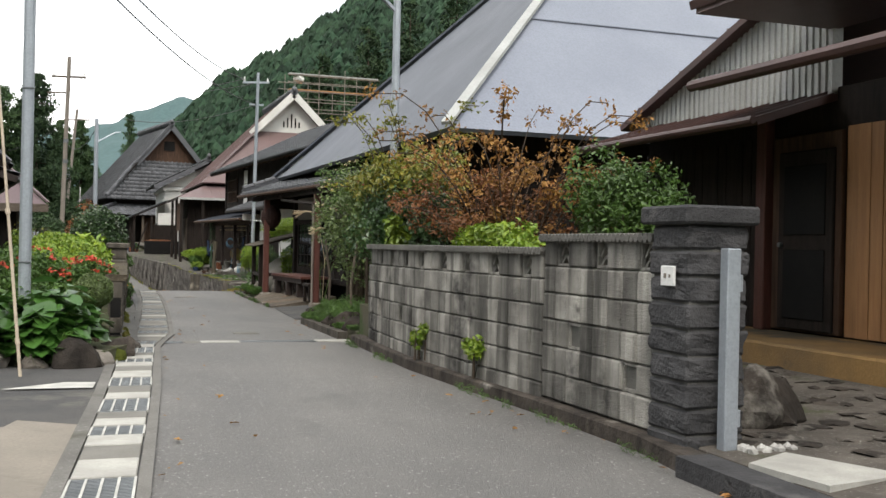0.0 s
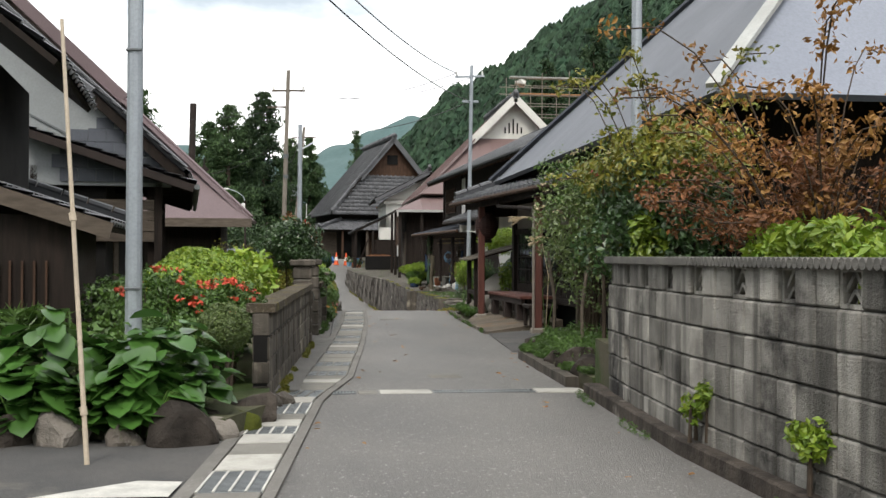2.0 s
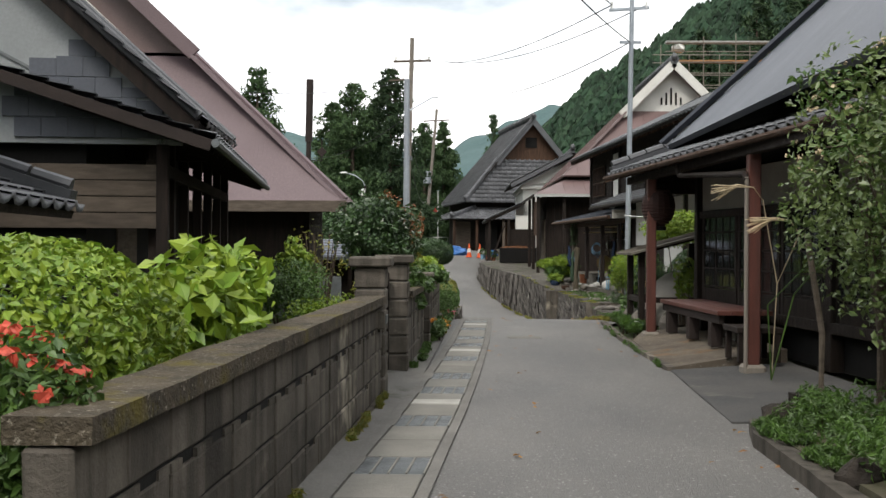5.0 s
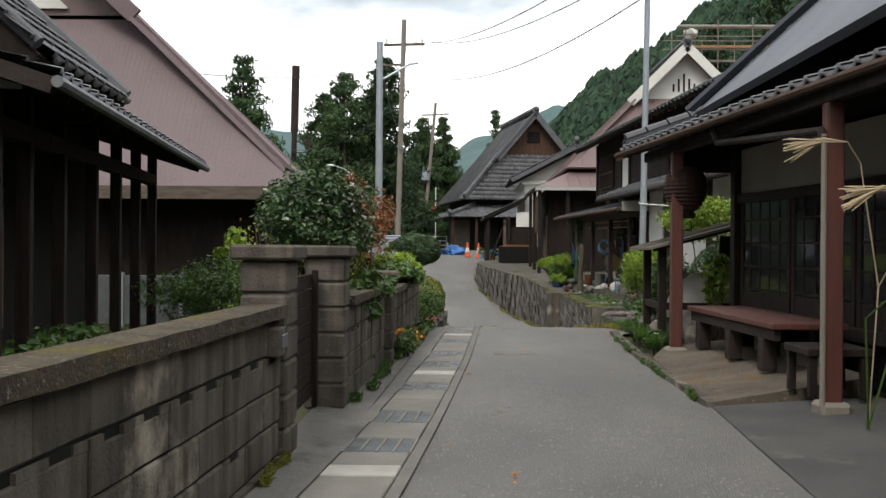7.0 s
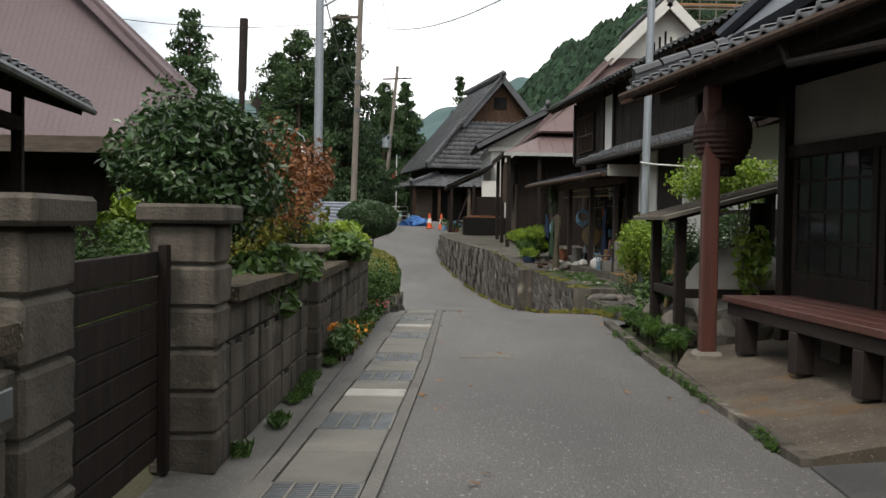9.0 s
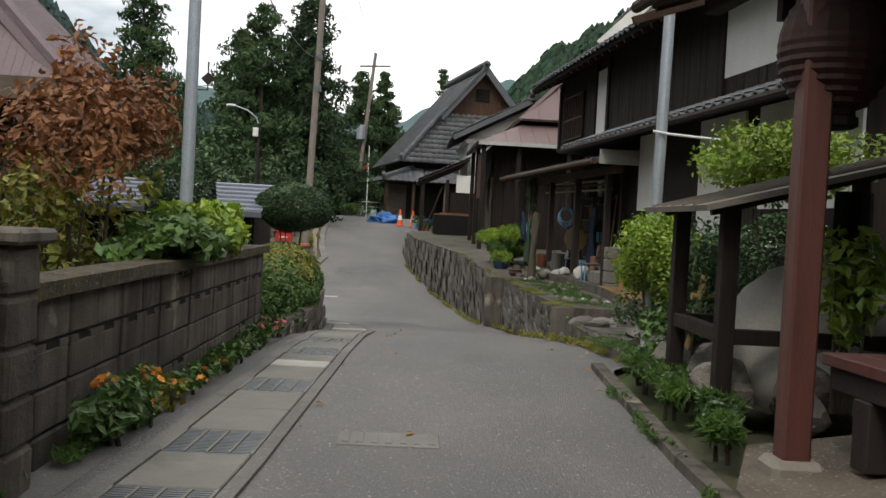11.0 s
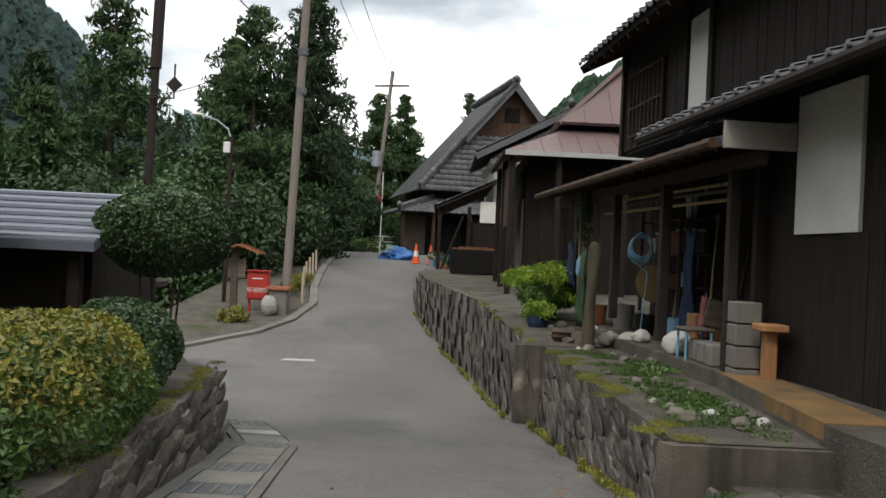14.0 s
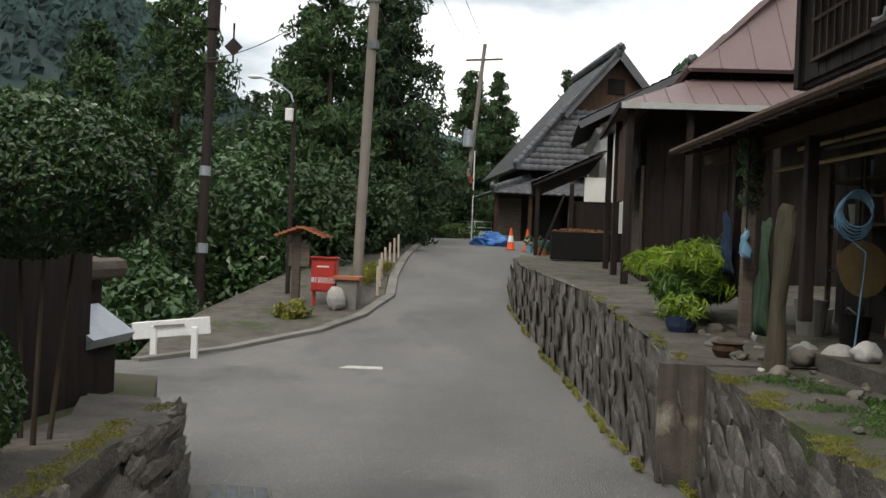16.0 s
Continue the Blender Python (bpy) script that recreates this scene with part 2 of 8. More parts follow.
M_CLOTH_BLUE = material("navy_cloth", (0.035, 0.055, 0.10), (0.02, 0.035, 0.07), 6.0, 0.95, 0.3, 80.0)
M_CLOTH_GREEN = material("green_cloth", (0.050, 0.085, 0.050), (0.028, 0.050, 0.030), 6.0, 0.95, 0.4, 80.0)
M_PINK = material("pink_cloth", (0.33, 0.13, 0.13), (0.24, 0.09, 0.09), 6.0, 0.9, 0.2, 80.0)
M_TERRA = material("terracotta", (0.38, 0.15, 0.08), (0.28, 0.11, 0.06), 5.0, 0.85, 0.2, 50.0)
M_BAMBOO = material("bamboo", (0.50, 0.36, 0.16), (0.40, 0.28, 0.13), 6.0, 0.5, 0.1, 40.0)
M_CANE = material("pale_cane", (0.52, 0.44, 0.34), (0.40, 0.33, 0.25), 6.0, 0.6, 0.2, 40.0)
M_LANTERN = material("lantern_paper", (0.040, 0.018, 0.014), (0.026, 0.013, 0.011), 5.0, 0.7, 0.2, 40.0)
M_PALE = material("river_stone", (0.45, 0.44, 0.41), (0.34, 0.33, 0.31), 6.0, 0.85, 0.3, 50.0, tint=0.2)
M_GLASS = glass_material("window_glass")
# west woods are bluer: the haze over them is put into the colour
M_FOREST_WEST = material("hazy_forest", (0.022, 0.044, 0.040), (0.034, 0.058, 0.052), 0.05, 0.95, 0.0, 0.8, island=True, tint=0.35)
M_FOREST = material("far_forest", (0.014, 0.034, 0.017), (0.028, 0.052, 0.024), 0.08, 0.95, 0.0, 1.2, c=(0.040, 0.058, 0.026), patch=0.55)
M_BARK = material("bark", (0.10, 0.075, 0.055), (0.055, 0.042, 0.032), 4.0, 0.95, 0.8, 30.0, stretch=(5, 5, 0.8))

L_GREEN = leaf_material("leaf_green", (0.045, 0.095, 0.018), (0.085, 0.16, 0.03))
L_DEEP = leaf_material("leaf_deep_green", (0.028, 0.067, 0.020), (0.062, 0.12, 0.037), 0.35)
L_LIME = leaf_material("leaf_lime", (0.12, 0.22, 0.02), (0.24, 0.32, 0.03))
L_YELLOW = leaf_material("leaf_yellow_green", (0.11, 0.15, 0.02), (0.25, 0.21, 0.03))
L_RUST = leaf_material("leaf_rust", (0.12, 0.048, 0.018), (0.26, 0.105, 0.036), 0.6)
L_RED = leaf_material("petal_red", (0.45, 0.06, 0.03), (0.62, 0.10, 0.06), 0.6)
L_PINKF = leaf_material("petal_pink", (0.55, 0.10, 0.14), (0.45, 0.05, 0.10), 0.6)
L_ORANGE = leaf_material("petal_orange", (0.70, 0.20, 0.02), (0.60, 0.28, 0.03), 0.6)
L_CEDAR = leaf_material("cedar_needles", (0.026, 0.060, 0.020), (0.066, 0.118, 0.038), 0.8)
L_OLIVE = leaf_material("olive_box_leaf", (0.062, 0.100, 0.026), (0.140, 0.190, 0.058), 0.4)
L_WOOD = leaf_material("deep_wood_leaf", (0.016, 0.042, 0.014), (0.050, 0.092, 0.028), 0.6)
L_BOX = leaf_material("clipped_leaf", (0.018, 0.048, 0.014), (0.060, 0.112, 0.034), 0.3)
L_AMBER = leaf_material("amber_maple_leaf", (0.20, 0.085, 0.022), (0.36, 0.19, 0.045), 0.6)
L_CEDAR_DARK = leaf_material("dark_cedar_needles", (0.016, 0.040, 0.016), (0.042, 0.078, 0.027), 0.8)
L_BIGLEAF = leaf_material("glossy_big_leaf", (0.022, 0.066, 0.014), (0.060, 0.145, 0.028), 0.28)
L_STRAW = leaf_material("straw_plume", (0.55, 0.45, 0.30), (0.45, 0.36, 0.24), 0.9)


# ---- helpers for meshes ----
def thing(name, label="", category="", group="", kind="", at=(0, 0, 0)):
    ob = new(name)
    ob.location = at
    ob.empty_display_size = 0.2
    return tagged(ob, label, category, group, kind)


def part(name, bm, mat, parent=None, label="", smooth=False, m=None):
    """Links a bmesh, drawn in world metres, as one mesh object under a thing or part."""
    me = bpy.data.meshes.new(name)
    if m is not None:
        bm.transform(m)
    bmesh.ops.recalc_face_normals(bm, faces=bm.faces)
    bm.to_mesh(me)
    bm.free()
    me.materials.append(mat)
    if smooth:
        me.polygons.foreach_set("use_smooth", [True] * len(me.polygons))
    ob = new(name, me)
    if parent is not None:
        ob.parent = parent
        top = parent
        while top.parent:
            top = top.parent
        ob.matrix_parent_inverse = Matrix.Translation(-top.location) if parent is top else Matrix.Identity(4)
    if label:
        ob["label"] = label
    return ob


def raw(name, verts, faces, mat, parent=None, label="", smooth=False):
    me = bpy.data.meshes.new(name)
    me.from_pydata(verts, [], faces)
    me.update()
    me.materials.append(mat)
    if smooth:
        me.polygons.foreach_set("use_smooth", [True] * len(me.polygons))
    ob = new(name, me)
    if parent is not None:
        ob.parent = parent
        top = parent
        while top.parent:
            top = top.parent
        ob.matrix_parent_inverse = Matrix.Translation(-top.location) if parent is top else Matrix.Identity(4)
    if label:
        ob["label"] = label
    return ob


def box(x0, y0, z0, x1, y1, z1, bevel=0.0, bm=None, m=None):
    """A bevelled box between two corners, added to bm."""
    bm = bm or bmesh.new()
    c = Matrix.Translation(((x0 + x1) / 2, (y0 + y1) / 2, (z0 + z1) / 2)) @ Matrix.Diagonal((abs(x1 - x0), abs(y1 - y0), abs(z1 - z0), 1))
    vs = bmesh.ops.create_cube(bm, size=1.0, matrix=c)["verts"]
    if bevel:
        es = list({e for v in vs for e in v.link_edges})
        out = bmesh.ops.bevel(bm, geom=es, offset=bevel, segments=1, affect="EDGES")
        vs = list({v for f in out["faces"] for v in f.verts} | {v for v in vs if v.is_valid})
    if m is not None:
        bmesh.ops.transform(bm, matrix=m, verts=[v for v in vs if v.is_valid])
    return bm


def beam(p, q, w, h=None, bevel=0.0, bm=None):
    """A bar of section w x h from p to q."""
    bm = bm or bmesh.new()
    p, q = Vector(p), Vector(q)
    d = q - p
    turn = d.to_track_quat("Z", "Y").to_matrix().to_4x4()
    m = Matrix.Translation((p + q) / 2) @ turn @ Matrix.Diagonal((w, h or w, d.length, 1))
    vs = bmesh.ops.create_cube(bm, size=1.0, matrix=m)["verts"]
    if bevel:
        bmesh.ops.bevel(bm, geom=list({e for v in vs for e in v.link_edges}), offset=bevel, segments=1, affect="EDGES")
    return bm


def rod(p, q, r, r2=None, n=10, bm=None):
    """A tapered round bar from p to q."""
    bm = bm or bmesh.new()
    p, q = Vector(p), Vector(q)
    d = q - p
    m = Matrix.Translation((p + q) / 2) @ d.to_track_quat("Z", "Y").to_matrix().to_4x4()
    bmesh.ops.create_cone(bm, cap_ends=True, segments=n, radius1=r, radius2=r if r2 is None else r2, depth=d.length, matrix=m)
    return bm


def tube(points, r, n=6, bm=None):
    bm = bm or bmesh.new()
    pts = [Vector(p) for p in points]
    rings = []
    for k, p in enumerate(pts):
        d = (pts[min(k + 1, len(pts) - 1)] - pts[max(k - 1, 0)]).normalized()
        q = d.to_track_quat("Z", "Y")
        rings.append([bm.verts.new(p + q @ Vector((r * math.cos(6.2832 * j / n), r * math.sin(6.2832 * j / n), 0))) for j in range(n)])
    for a, b in zip(rings[:-1], rings[1:]):
        for j in range(n):
            bm.faces.new((a[j], a[(j + 1) % n], b[(j + 1) % n], b[j]))
    bm.faces.new(rings[0][::-1])
    bm.faces.new(rings[-1])
    return bm


def cloth(c, w, h, seed, thick=0.02):
    """A hanging cloth with folds, in the plane across x."""
    bm = bmesh.new()
    grids = []
    for side in (-1, 1):
        g = []
        for k in range(13):
            for j in range(11):
                s, t = j / 10 - 0.5, k / 12 - 0.5
                fold = 0.05 * math.sin(s * 17 + seed) * (0.6 - t) + 0.05 * noise.noise((s * 3, t * 3, seed))
                ww = w * (1 - 0.25 * (t + 0.5) + 0.12 * noise.noise((t * 4, seed, 0)))
                g.append(bm.verts.new((c[0] + fold + side * thick / 2, c[1] + s * ww, c[2] + t * h + 0.04 * math.sin(s * 9 + seed))))
        grids.append(g)
    for g in grids:
        for k in range(12):
            for j in range(10):
                bm.faces.new((g[k * 11 + j], g[k * 11 + j + 1], g[k * 11 + j + 12], g[k * 11 + j + 11]))
    rim = [j for j in range(11)] + [k * 11 + 10 for k in range(1, 13)] + [12 * 11 + j for j in range(9, -1, -1)] + [k * 11 for k in range(11, 0, -1)]
    for a, b in zip(rim, rim[1:] + rim[:1]):
        bm.faces.new((grids[0][a], grids[0][b], grids[1][b], grids[1][a]))
    return bm


def blob(c, r, seed=0, rough=0.25, sub=2, bm=None, flat=1.0):
    """An uneven rounded stone."""
    bm = bm or bmesh.new()
    r = Vector(r) if not isinstance(r, (int, float)) else Vector((r, r, r))
    vs = bmesh.ops.create_icosphere(bm, subdivisions=sub, radius=1.0)["verts"]
    for v in vs:
        k = 1 + rough * noise.noise(v.co * 1.3 + Vector((seed * 3.1, seed * 1.7, seed))) + rough * 0.5 * noise.noise(v.co * 3.1 + Vector((seed, 7, seed)))
        v.co = Vector((v.co.x * r.x * k, v.co.y * r.y * k, v.co.z * r.z * k)) + Vector(c)
    return bm


def rock(c, r, seed=0, cuts=11):
    """A broken fieldstone: a rough ball cut by flat faces."""
    bm = blob((0, 0, 0), 1.0, seed, 0.30, 3)
    rg = random.Random(seed * 13 + 5)
    for _ in range(cuts):
        d = Vector((rg.uniform(-1, 1), rg.uniform(-1, 1), rg.uniform(-0.6, 1))).normalized()
        o = rg.uniform(0.60, 0.88)
        for v in bm.verts:
            k = v.co.dot(d) - o
            if k > 0:
                v.co -= d * k * 0.9
    for v in bm.verts:
        v.co += v.co.normalized() * 0.05 * noise.noise(v.co * 4.5 + Vector((seed, 2, 5)))
        v.co = Vector((v.co.x * r[0], v.co.y * r[1], v.co.z * r[2])) + Vector(c)
    return bm


def lathe(profile, c, n=16, bm=None):
    """A turned shape: rows of (radius, height) about the upright axis through c."""
    bm = bm or bmesh.new()
    rings = []
    for r, z in profile:
        rings.append([bm.verts.new((c[0] + r * math.cos(2 * math.pi * k / n), c[1] + r * math.sin(2 * math.pi * k / n), c[2] + z)) for k in range(n)])
    for a, b in zip(rings[:-1], rings[1:]):
        for k in range(n):
            bm.faces.new((a[k], a[(k + 1) % n], b[(k + 1) % n], b[k]))
    bm.faces.new(rings[0][::-1])
    bm.faces.new(rings[-1])
    return bm


def prism(poly, z0, z1, bm=None):
    """An upright solid over a plan outline; z0, z1 numbers or functions of (x, y)."""
    bm = bm or bmesh.new()
    f0 = z0 if callable(z0) else (lambda x, y: z0)
    f1 = z1 if callable(z1) else (lambda x, y: z1)
    lo = [bm.verts.new((x, y, f0(x, y))) for x, y in poly]
    hi = [bm.verts.new((x, y, f1(x, y))) for x, y in poly]
    bm.faces.new(lo[::-1])
    bm.faces.new(hi)
    for k in range(len(poly)):
        j = (k + 1) % len(poly)
        bm.faces.new((lo[k], lo[j], hi[j], hi[k]))
    return bm


def slab(quad, thick, bm=None):
    """A flat plate of the given thickness below the four corners."""
    bm = bm or bmesh.new()
    a = [Vector(p) for p in quad]
    nrm = (a[1] - a[0]).cross(a[-1] - a[0]).normalized()
    if nrm.z < 0:
        nrm = -nrm
    hi = [bm.verts.new(p) for p in a]
    lo = [bm.verts.new(p - nrm * thick) for p in a]
    bm.faces.new(hi)
    bm.faces.new(lo[::-1])
    n = len(a)
    for k in range(n):
        j = (k + 1) % n
        bm.faces.new((hi[k], lo[k], lo[j], hi[j]))
    return bm


def curve_of(pairs):
    xs, ys = [p[0] for p in pairs], [p[1] for p in pairs]
    return lambda v: float(np.interp(v, xs, ys))


# ---- leaves and plants ----
def leaf_cloud(name, spots, n, size, mat, parent=None, rng=None, up=0.35, slim=0.5, droop=0.0, label="", fill=0.5, ragged=0.18):
    """Many small folded leaves in the given spots (centre, radii), denser towards the outside."""
    rng = rng or np.random.default_rng(1)
    w = np.array([s[1][0] * s[1][1] * s[1][2] for s in spots]) ** 0.67
    pick = rng.choice(len(spots), n, p=w / w.sum())
    c = np.array([s[0] for s in spots], float)[pick]
    r = np.array([s[1] for s in spots], float)[pick]
    d = rng.normal(size=(n, 3))
    d /= np.linalg.norm(d, axis=1)[:, None]
    rad = (fill + (1 - fill) * rng.random(n) ** 0.5)[:, None]
    wave = 1 + ragged * np.sin(d[:, :1] * 5 + pick[:, None]) * np.cos(d[:, 1:2] * 6 + d[:, 2:] * 4)
    p = c + d * r * rad * wave
    nrm = d * 0.6 + rng.normal(size=(n, 3)) * 0.6 + np.array([0, 0, up])
    nrm /= np.linalg.norm(nrm, axis=1)[:, None]
    t = np.cross(nrm, rng.normal(size=(n, 3)))
    t[:, 2] -= droop
    t /= np.linalg.norm(t, axis=1)[:, None]
    b = np.cross(nrm, t)
    s = (size * (0.6 + 0.8 * rng.random(n)))[:, None]
    v = np.stack([p - t * s * 0.5, p + b * s * slim * 0.5 + nrm * s * 0.1, p + t * s * 0.5, p - b * s * slim * 0.5 + nrm * s * 0.1], 1).reshape(-1, 3)
    i = np.arange(n)[:, None] * 4
    f = np.concatenate([i + [0, 1, 2], i + [0, 2, 3]])
    me = bpy.data.meshes.new(name)
    me.from_pydata(v.tolist(), [], f.tolist())
    me.materials.append(mat)
    ob = new(name, me)
    if parent is not None:
        ob.parent = parent
        ob.matrix_parent_inverse = Matrix.Translation(-parent.location)
    if label:
        ob["label"] = label
    return ob


def spots_in(c, r, n, rng, s=0.42):
    """Clumps over an ellipsoid."""
    out = []
    for _ in range(n):
        d = rng.normal(size=3)
        d /= np.linalg.norm(d)
        k = 0.35 + 0.5 * rng.random()
        out.append((np.array(c) + d * np.array(r) * k, np.array(r) * s * (0.7 + 0.6 * rng.random())))
    return out


def bush(name, c, r, mat, n=2500, size=0.06, seed=1, label="", category="bush", stems=4, base=None, clumps=14, slim=0.55, trim=False, flowers=None, group=""):
    """A shrub: stems from the ground and a crown of clumped leaves."""
    rng = np.random.default_rng(seed)
    g = base if base is not None else c[2] - r[2]
    ob = thing(name, label, category, group, at=(c[0], c[1], g))
    for k in range(stems):
        a = rng.random() * 6.28
        tip = (c[0] + math.cos(a) * r[0] * 0.45, c[1] + math.sin(a) * r[1] * 0.45, c[2] + r[2] * 0.3)
        part("stem", rod((c[0] + 0.06 * math.cos(a), c[1] + 0.06 * math.sin(a), g - 0.03), tip, 0.014 + 0.010 * r[2], 0.005, 6), M_BARK, ob)
    if trim:
        spots = [(np.array(c, float), np.array(r, float))]
        leaf_cloud("crown", spots, n, size, mat, ob, rng, fill=0.88, slim=slim, ragged=0.06)
    else:
        leaf_cloud("crown", spots_in(c, r, clumps, rng), n, size, mat, ob, rng, slim=slim)
    if flowers:
        fm, fn, fs = flowers
        sp = []
        for _ in range(max(3, fn // 9)):
            d = rng.normal(size=3)
            d[2] = abs(d[2]) + 0.15
            d /= np.linalg.norm(d)
            sp.append((np.array(c) + d * np.array(r) * 0.98, np.array([1.3, 1.3, 0.6]) * fs * (0.7 + 0.6 * rng.random())))
        leaf_cloud("blossom", sp, fn, fs, fm, ob, rng, fill=0.2, up=0.8, slim=0.9)
    return ob


def arching_shrub(name, label, foot, count, reach, high, mat, seed, size, n, category="bush"):
    """A loose shrub: long bowed stems from one foot, with leaves strung along their upper parts."""
    rng = np.random.default_rng(seed)
    ob = thing(name, label, category, at=foot)
    spots = []
    for k in range(count):
        a, r, h = rng.random() * 6.28, reach * (0.35 + 0.65 * rng.random()), high * (0.6 + 0.4 * rng.random())
        pts = []
        for q in range(8):
            t = q / 7
            pts.append((foot[0] + 0.12 * math.cos(a) + r * math.cos(a) * t ** 1.7, foot[1] + 0.3 * math.sin(a * 3) + r * math.sin(a) * t ** 1.7, foot[2] + h * (1.35 * t - 0.35 * t ** 3) * (1 - 0.12 * t ** 5)))
        part("stem", tube(pts, 0.006, 4), M_BARK, ob)
        for q in range(3, 8):
            spots.append((np.array(pts[q]), np.array([0.10, 0.10, 0.08]) * (0.7 + 0.8 * rng.random())))
    leaf_cloud("crown", spots, n, size, mat, ob, rng, slim=0.5, fill=0.15)
    return ob


def grass_line(label, line, z_of, width, n, size, mat, seed, tall=0.045):
    """Low weeds and moss along a foot of wall or kerb, one sheet of many blades."""
    rng = np.random.default_rng(seed)
    pts = along(line, 0.25)
    spots = [(np.array((x + width * (rng.random() - 0.5), y, z_of(y) + 0.02)), np.array((width * 0.6, 0.14, 0.3 * tall + tall * rng.random()))) for x, y in pts if noise.noise((x * 2, y * 1.3, seed)) > -0.12]
    ob = leaf_cloud("weeds", spots, n, size, mat, None, rng, up=0.1, slim=0.22, fill=0.1)
    return tagged(ob, label, "weeds", kind="stuff")


def cedar(c, h, w, seed, mat=None, n=5000, size=0.42, bare=0.12):
    """A tall conifer: tapered trunk, limbs, and drooping sprays of needles."""
    rng = np.random.default_rng(seed)
    ob = thing("cedar_tree", "tall dark green conifer with drooping sprays of needles", "tree", "conifers beyond the houses", at=c)
    bm = rod((c[0], c[1], c[2] - 0.3), (c[0], c[1], c[2] + h * 0.97), h * 0.016 + 0.06, 0.03, 8)
    part("trunk", bm, M_BARK, ob)
    spots = []
    bl = bmesh.new()
    z = h * bare
    while z < h * 0.985:
        k = (z / h - bare) / (1 - bare)
        span = w * (1 - k) ** 0.62 * (0.75 + 0.5 * rng.random()) * min(1.0, 0.55 + 2.2 * k) + 0.12
        for q in range(5):
            a = rng.random() * 6.28
            reach = span * (0.6 + 0.5 * rng.random())
            tip = np.array([c[0] + math.cos(a) * reach, c[1] + math.sin(a) * reach, c[2] + z - reach * 0.12])
            if q < 2:
                rod((c[0], c[1], c[2] + z), tip, 0.035, 0.01, 4, bl)
            for s in (0.5, 0.9):
                spots.append((np.array([c[0], c[1], c[2] + z]) * (1 - s) + tip * s, np.array([0.46, 0.46, 0.36]) * (0.5 + span * 0.36)))
        z += h * 0.033
    part("branchwork", bl, M_BARK, ob)["kind"] = "stuff"
    leaf_cloud("crown", spots, n, size, mat or L_CEDAR, ob, rng, up=0.1, slim=0.35, droop=0.5, fill=0.2)
    return ob


# ---- the lay of the land ----
level = curve_of([(-30, 0.3), (0, 0.27), (13, 0.24), (17, 0.18), (20, 0.15), (29, 0.13), (31, 0.05), (33, -0.12), (37, -0.5), (42, -0.8), (47, -0.88), (50, -0.7), (53, -0.35), (57, 0.0), (65, 0.7), (75, 1.25), (85, 1.3), (200, 2.0), (900, 2.0)])
road_left = curve_of([(-30, -1.6), (4, -0.1), (5, -0.04), (7.6, 0.2), (10.9, 0.41), (12.8, 0.62), (13.2, 0.76), (15, 0.83), (19, 1.10), (28.5, 1.40), (32.5, 1.5), (36, 1.0), (39, 0.4), (40.5, 0.0), (41.5, -2.0), (43, -6.0), (46, -7.0), (47, -2.9), (48.4, -1.9), (49.9, -1.3), (50.6, -0.85), (52.3, -0.3), (55, -0.15), (58.7, -0.6), (63, -0.85), (70.6, -1.2), (90, -2.0)])
road_right = curve_of([(-30, 2.6), (5.3, 3.30), (6, 3.36), (8.5, 3.26), (10, 3.22), (13, 3.40), (14.5, 3.50), (16.8, 3.64), (17.5, 3.85), (17.9, 5.2), (21.3, 5.2), (21.5, 3.88), (25.4, 3.99), (27.6, 4.12), (28.7, 4.3), (29.1, 4.58), (33, 4.52), (37, 4.42), (41.4, 4.2), (47, 3.8), (51, 3.16), (54, 2.68), (58, 2.45), (61, 2.9), (64, 3.8), (75, 3.6), (90, 2.5)])
gutter_right = curve_of([(4, 0.2), (5.2, 0.30), (8.66, 0.61), (12.6, 0.91), (14.5, 1.24), (16.6, 1.39), (18.3, 1.52), (21.35, 1.72), (25.0, 1.93), (28.6, 2.08), (32.4, 2.20), (36.8, 1.93), (38.9, 1.30)])


def ground_z(x, y):
    z = level(y) - 0.06
    if x < -1.5 and y > 38:
        z -= min(5.0, 0.35 * (-1.5 - x)) * min(1.0, (y - 38) / 6)
    if y < 36 and x < -6:
        z -= min(2.5, 0.06 * (-6 - x))
    return z


def spread(lo, fine_lo, fine_hi, hi, step):
    a = list(np.arange(fine_lo, fine_hi + 0.01, step))
    left, right, k = [], [], step
    v = fine_lo
    while v > lo:
        k *= 1.5
        v -= k
        left.append(v)
    v, k = fine_hi, step
    while v < hi:
        k *= 1.5
        v += k
        right.append(v)
    return left[::-1] + a + right


gx, gy = spread(-2500, -14, 16, 2500, 1.0), spread(-2500, -8, 96, 2500, 1.0)
gv = [(x, y, ground_z(x, y) + (0.03 * noise.noise((x * 0.4, y * 0.4, 0)) if abs(x) < 20 else 0)) for y in gy for x in gx]
nx = len(gx)
gf = [(r * nx + q, r * nx + q + 1, (r + 1) * nx + q + 1, (r + 1) * nx + q) for r in range(len(gy) - 1) for q in range(nx - 1)]
tagged(raw("ground", gv, gf, M_EARTH), "mossy brown earth between the houses and gardens", "ground", kind="structure")


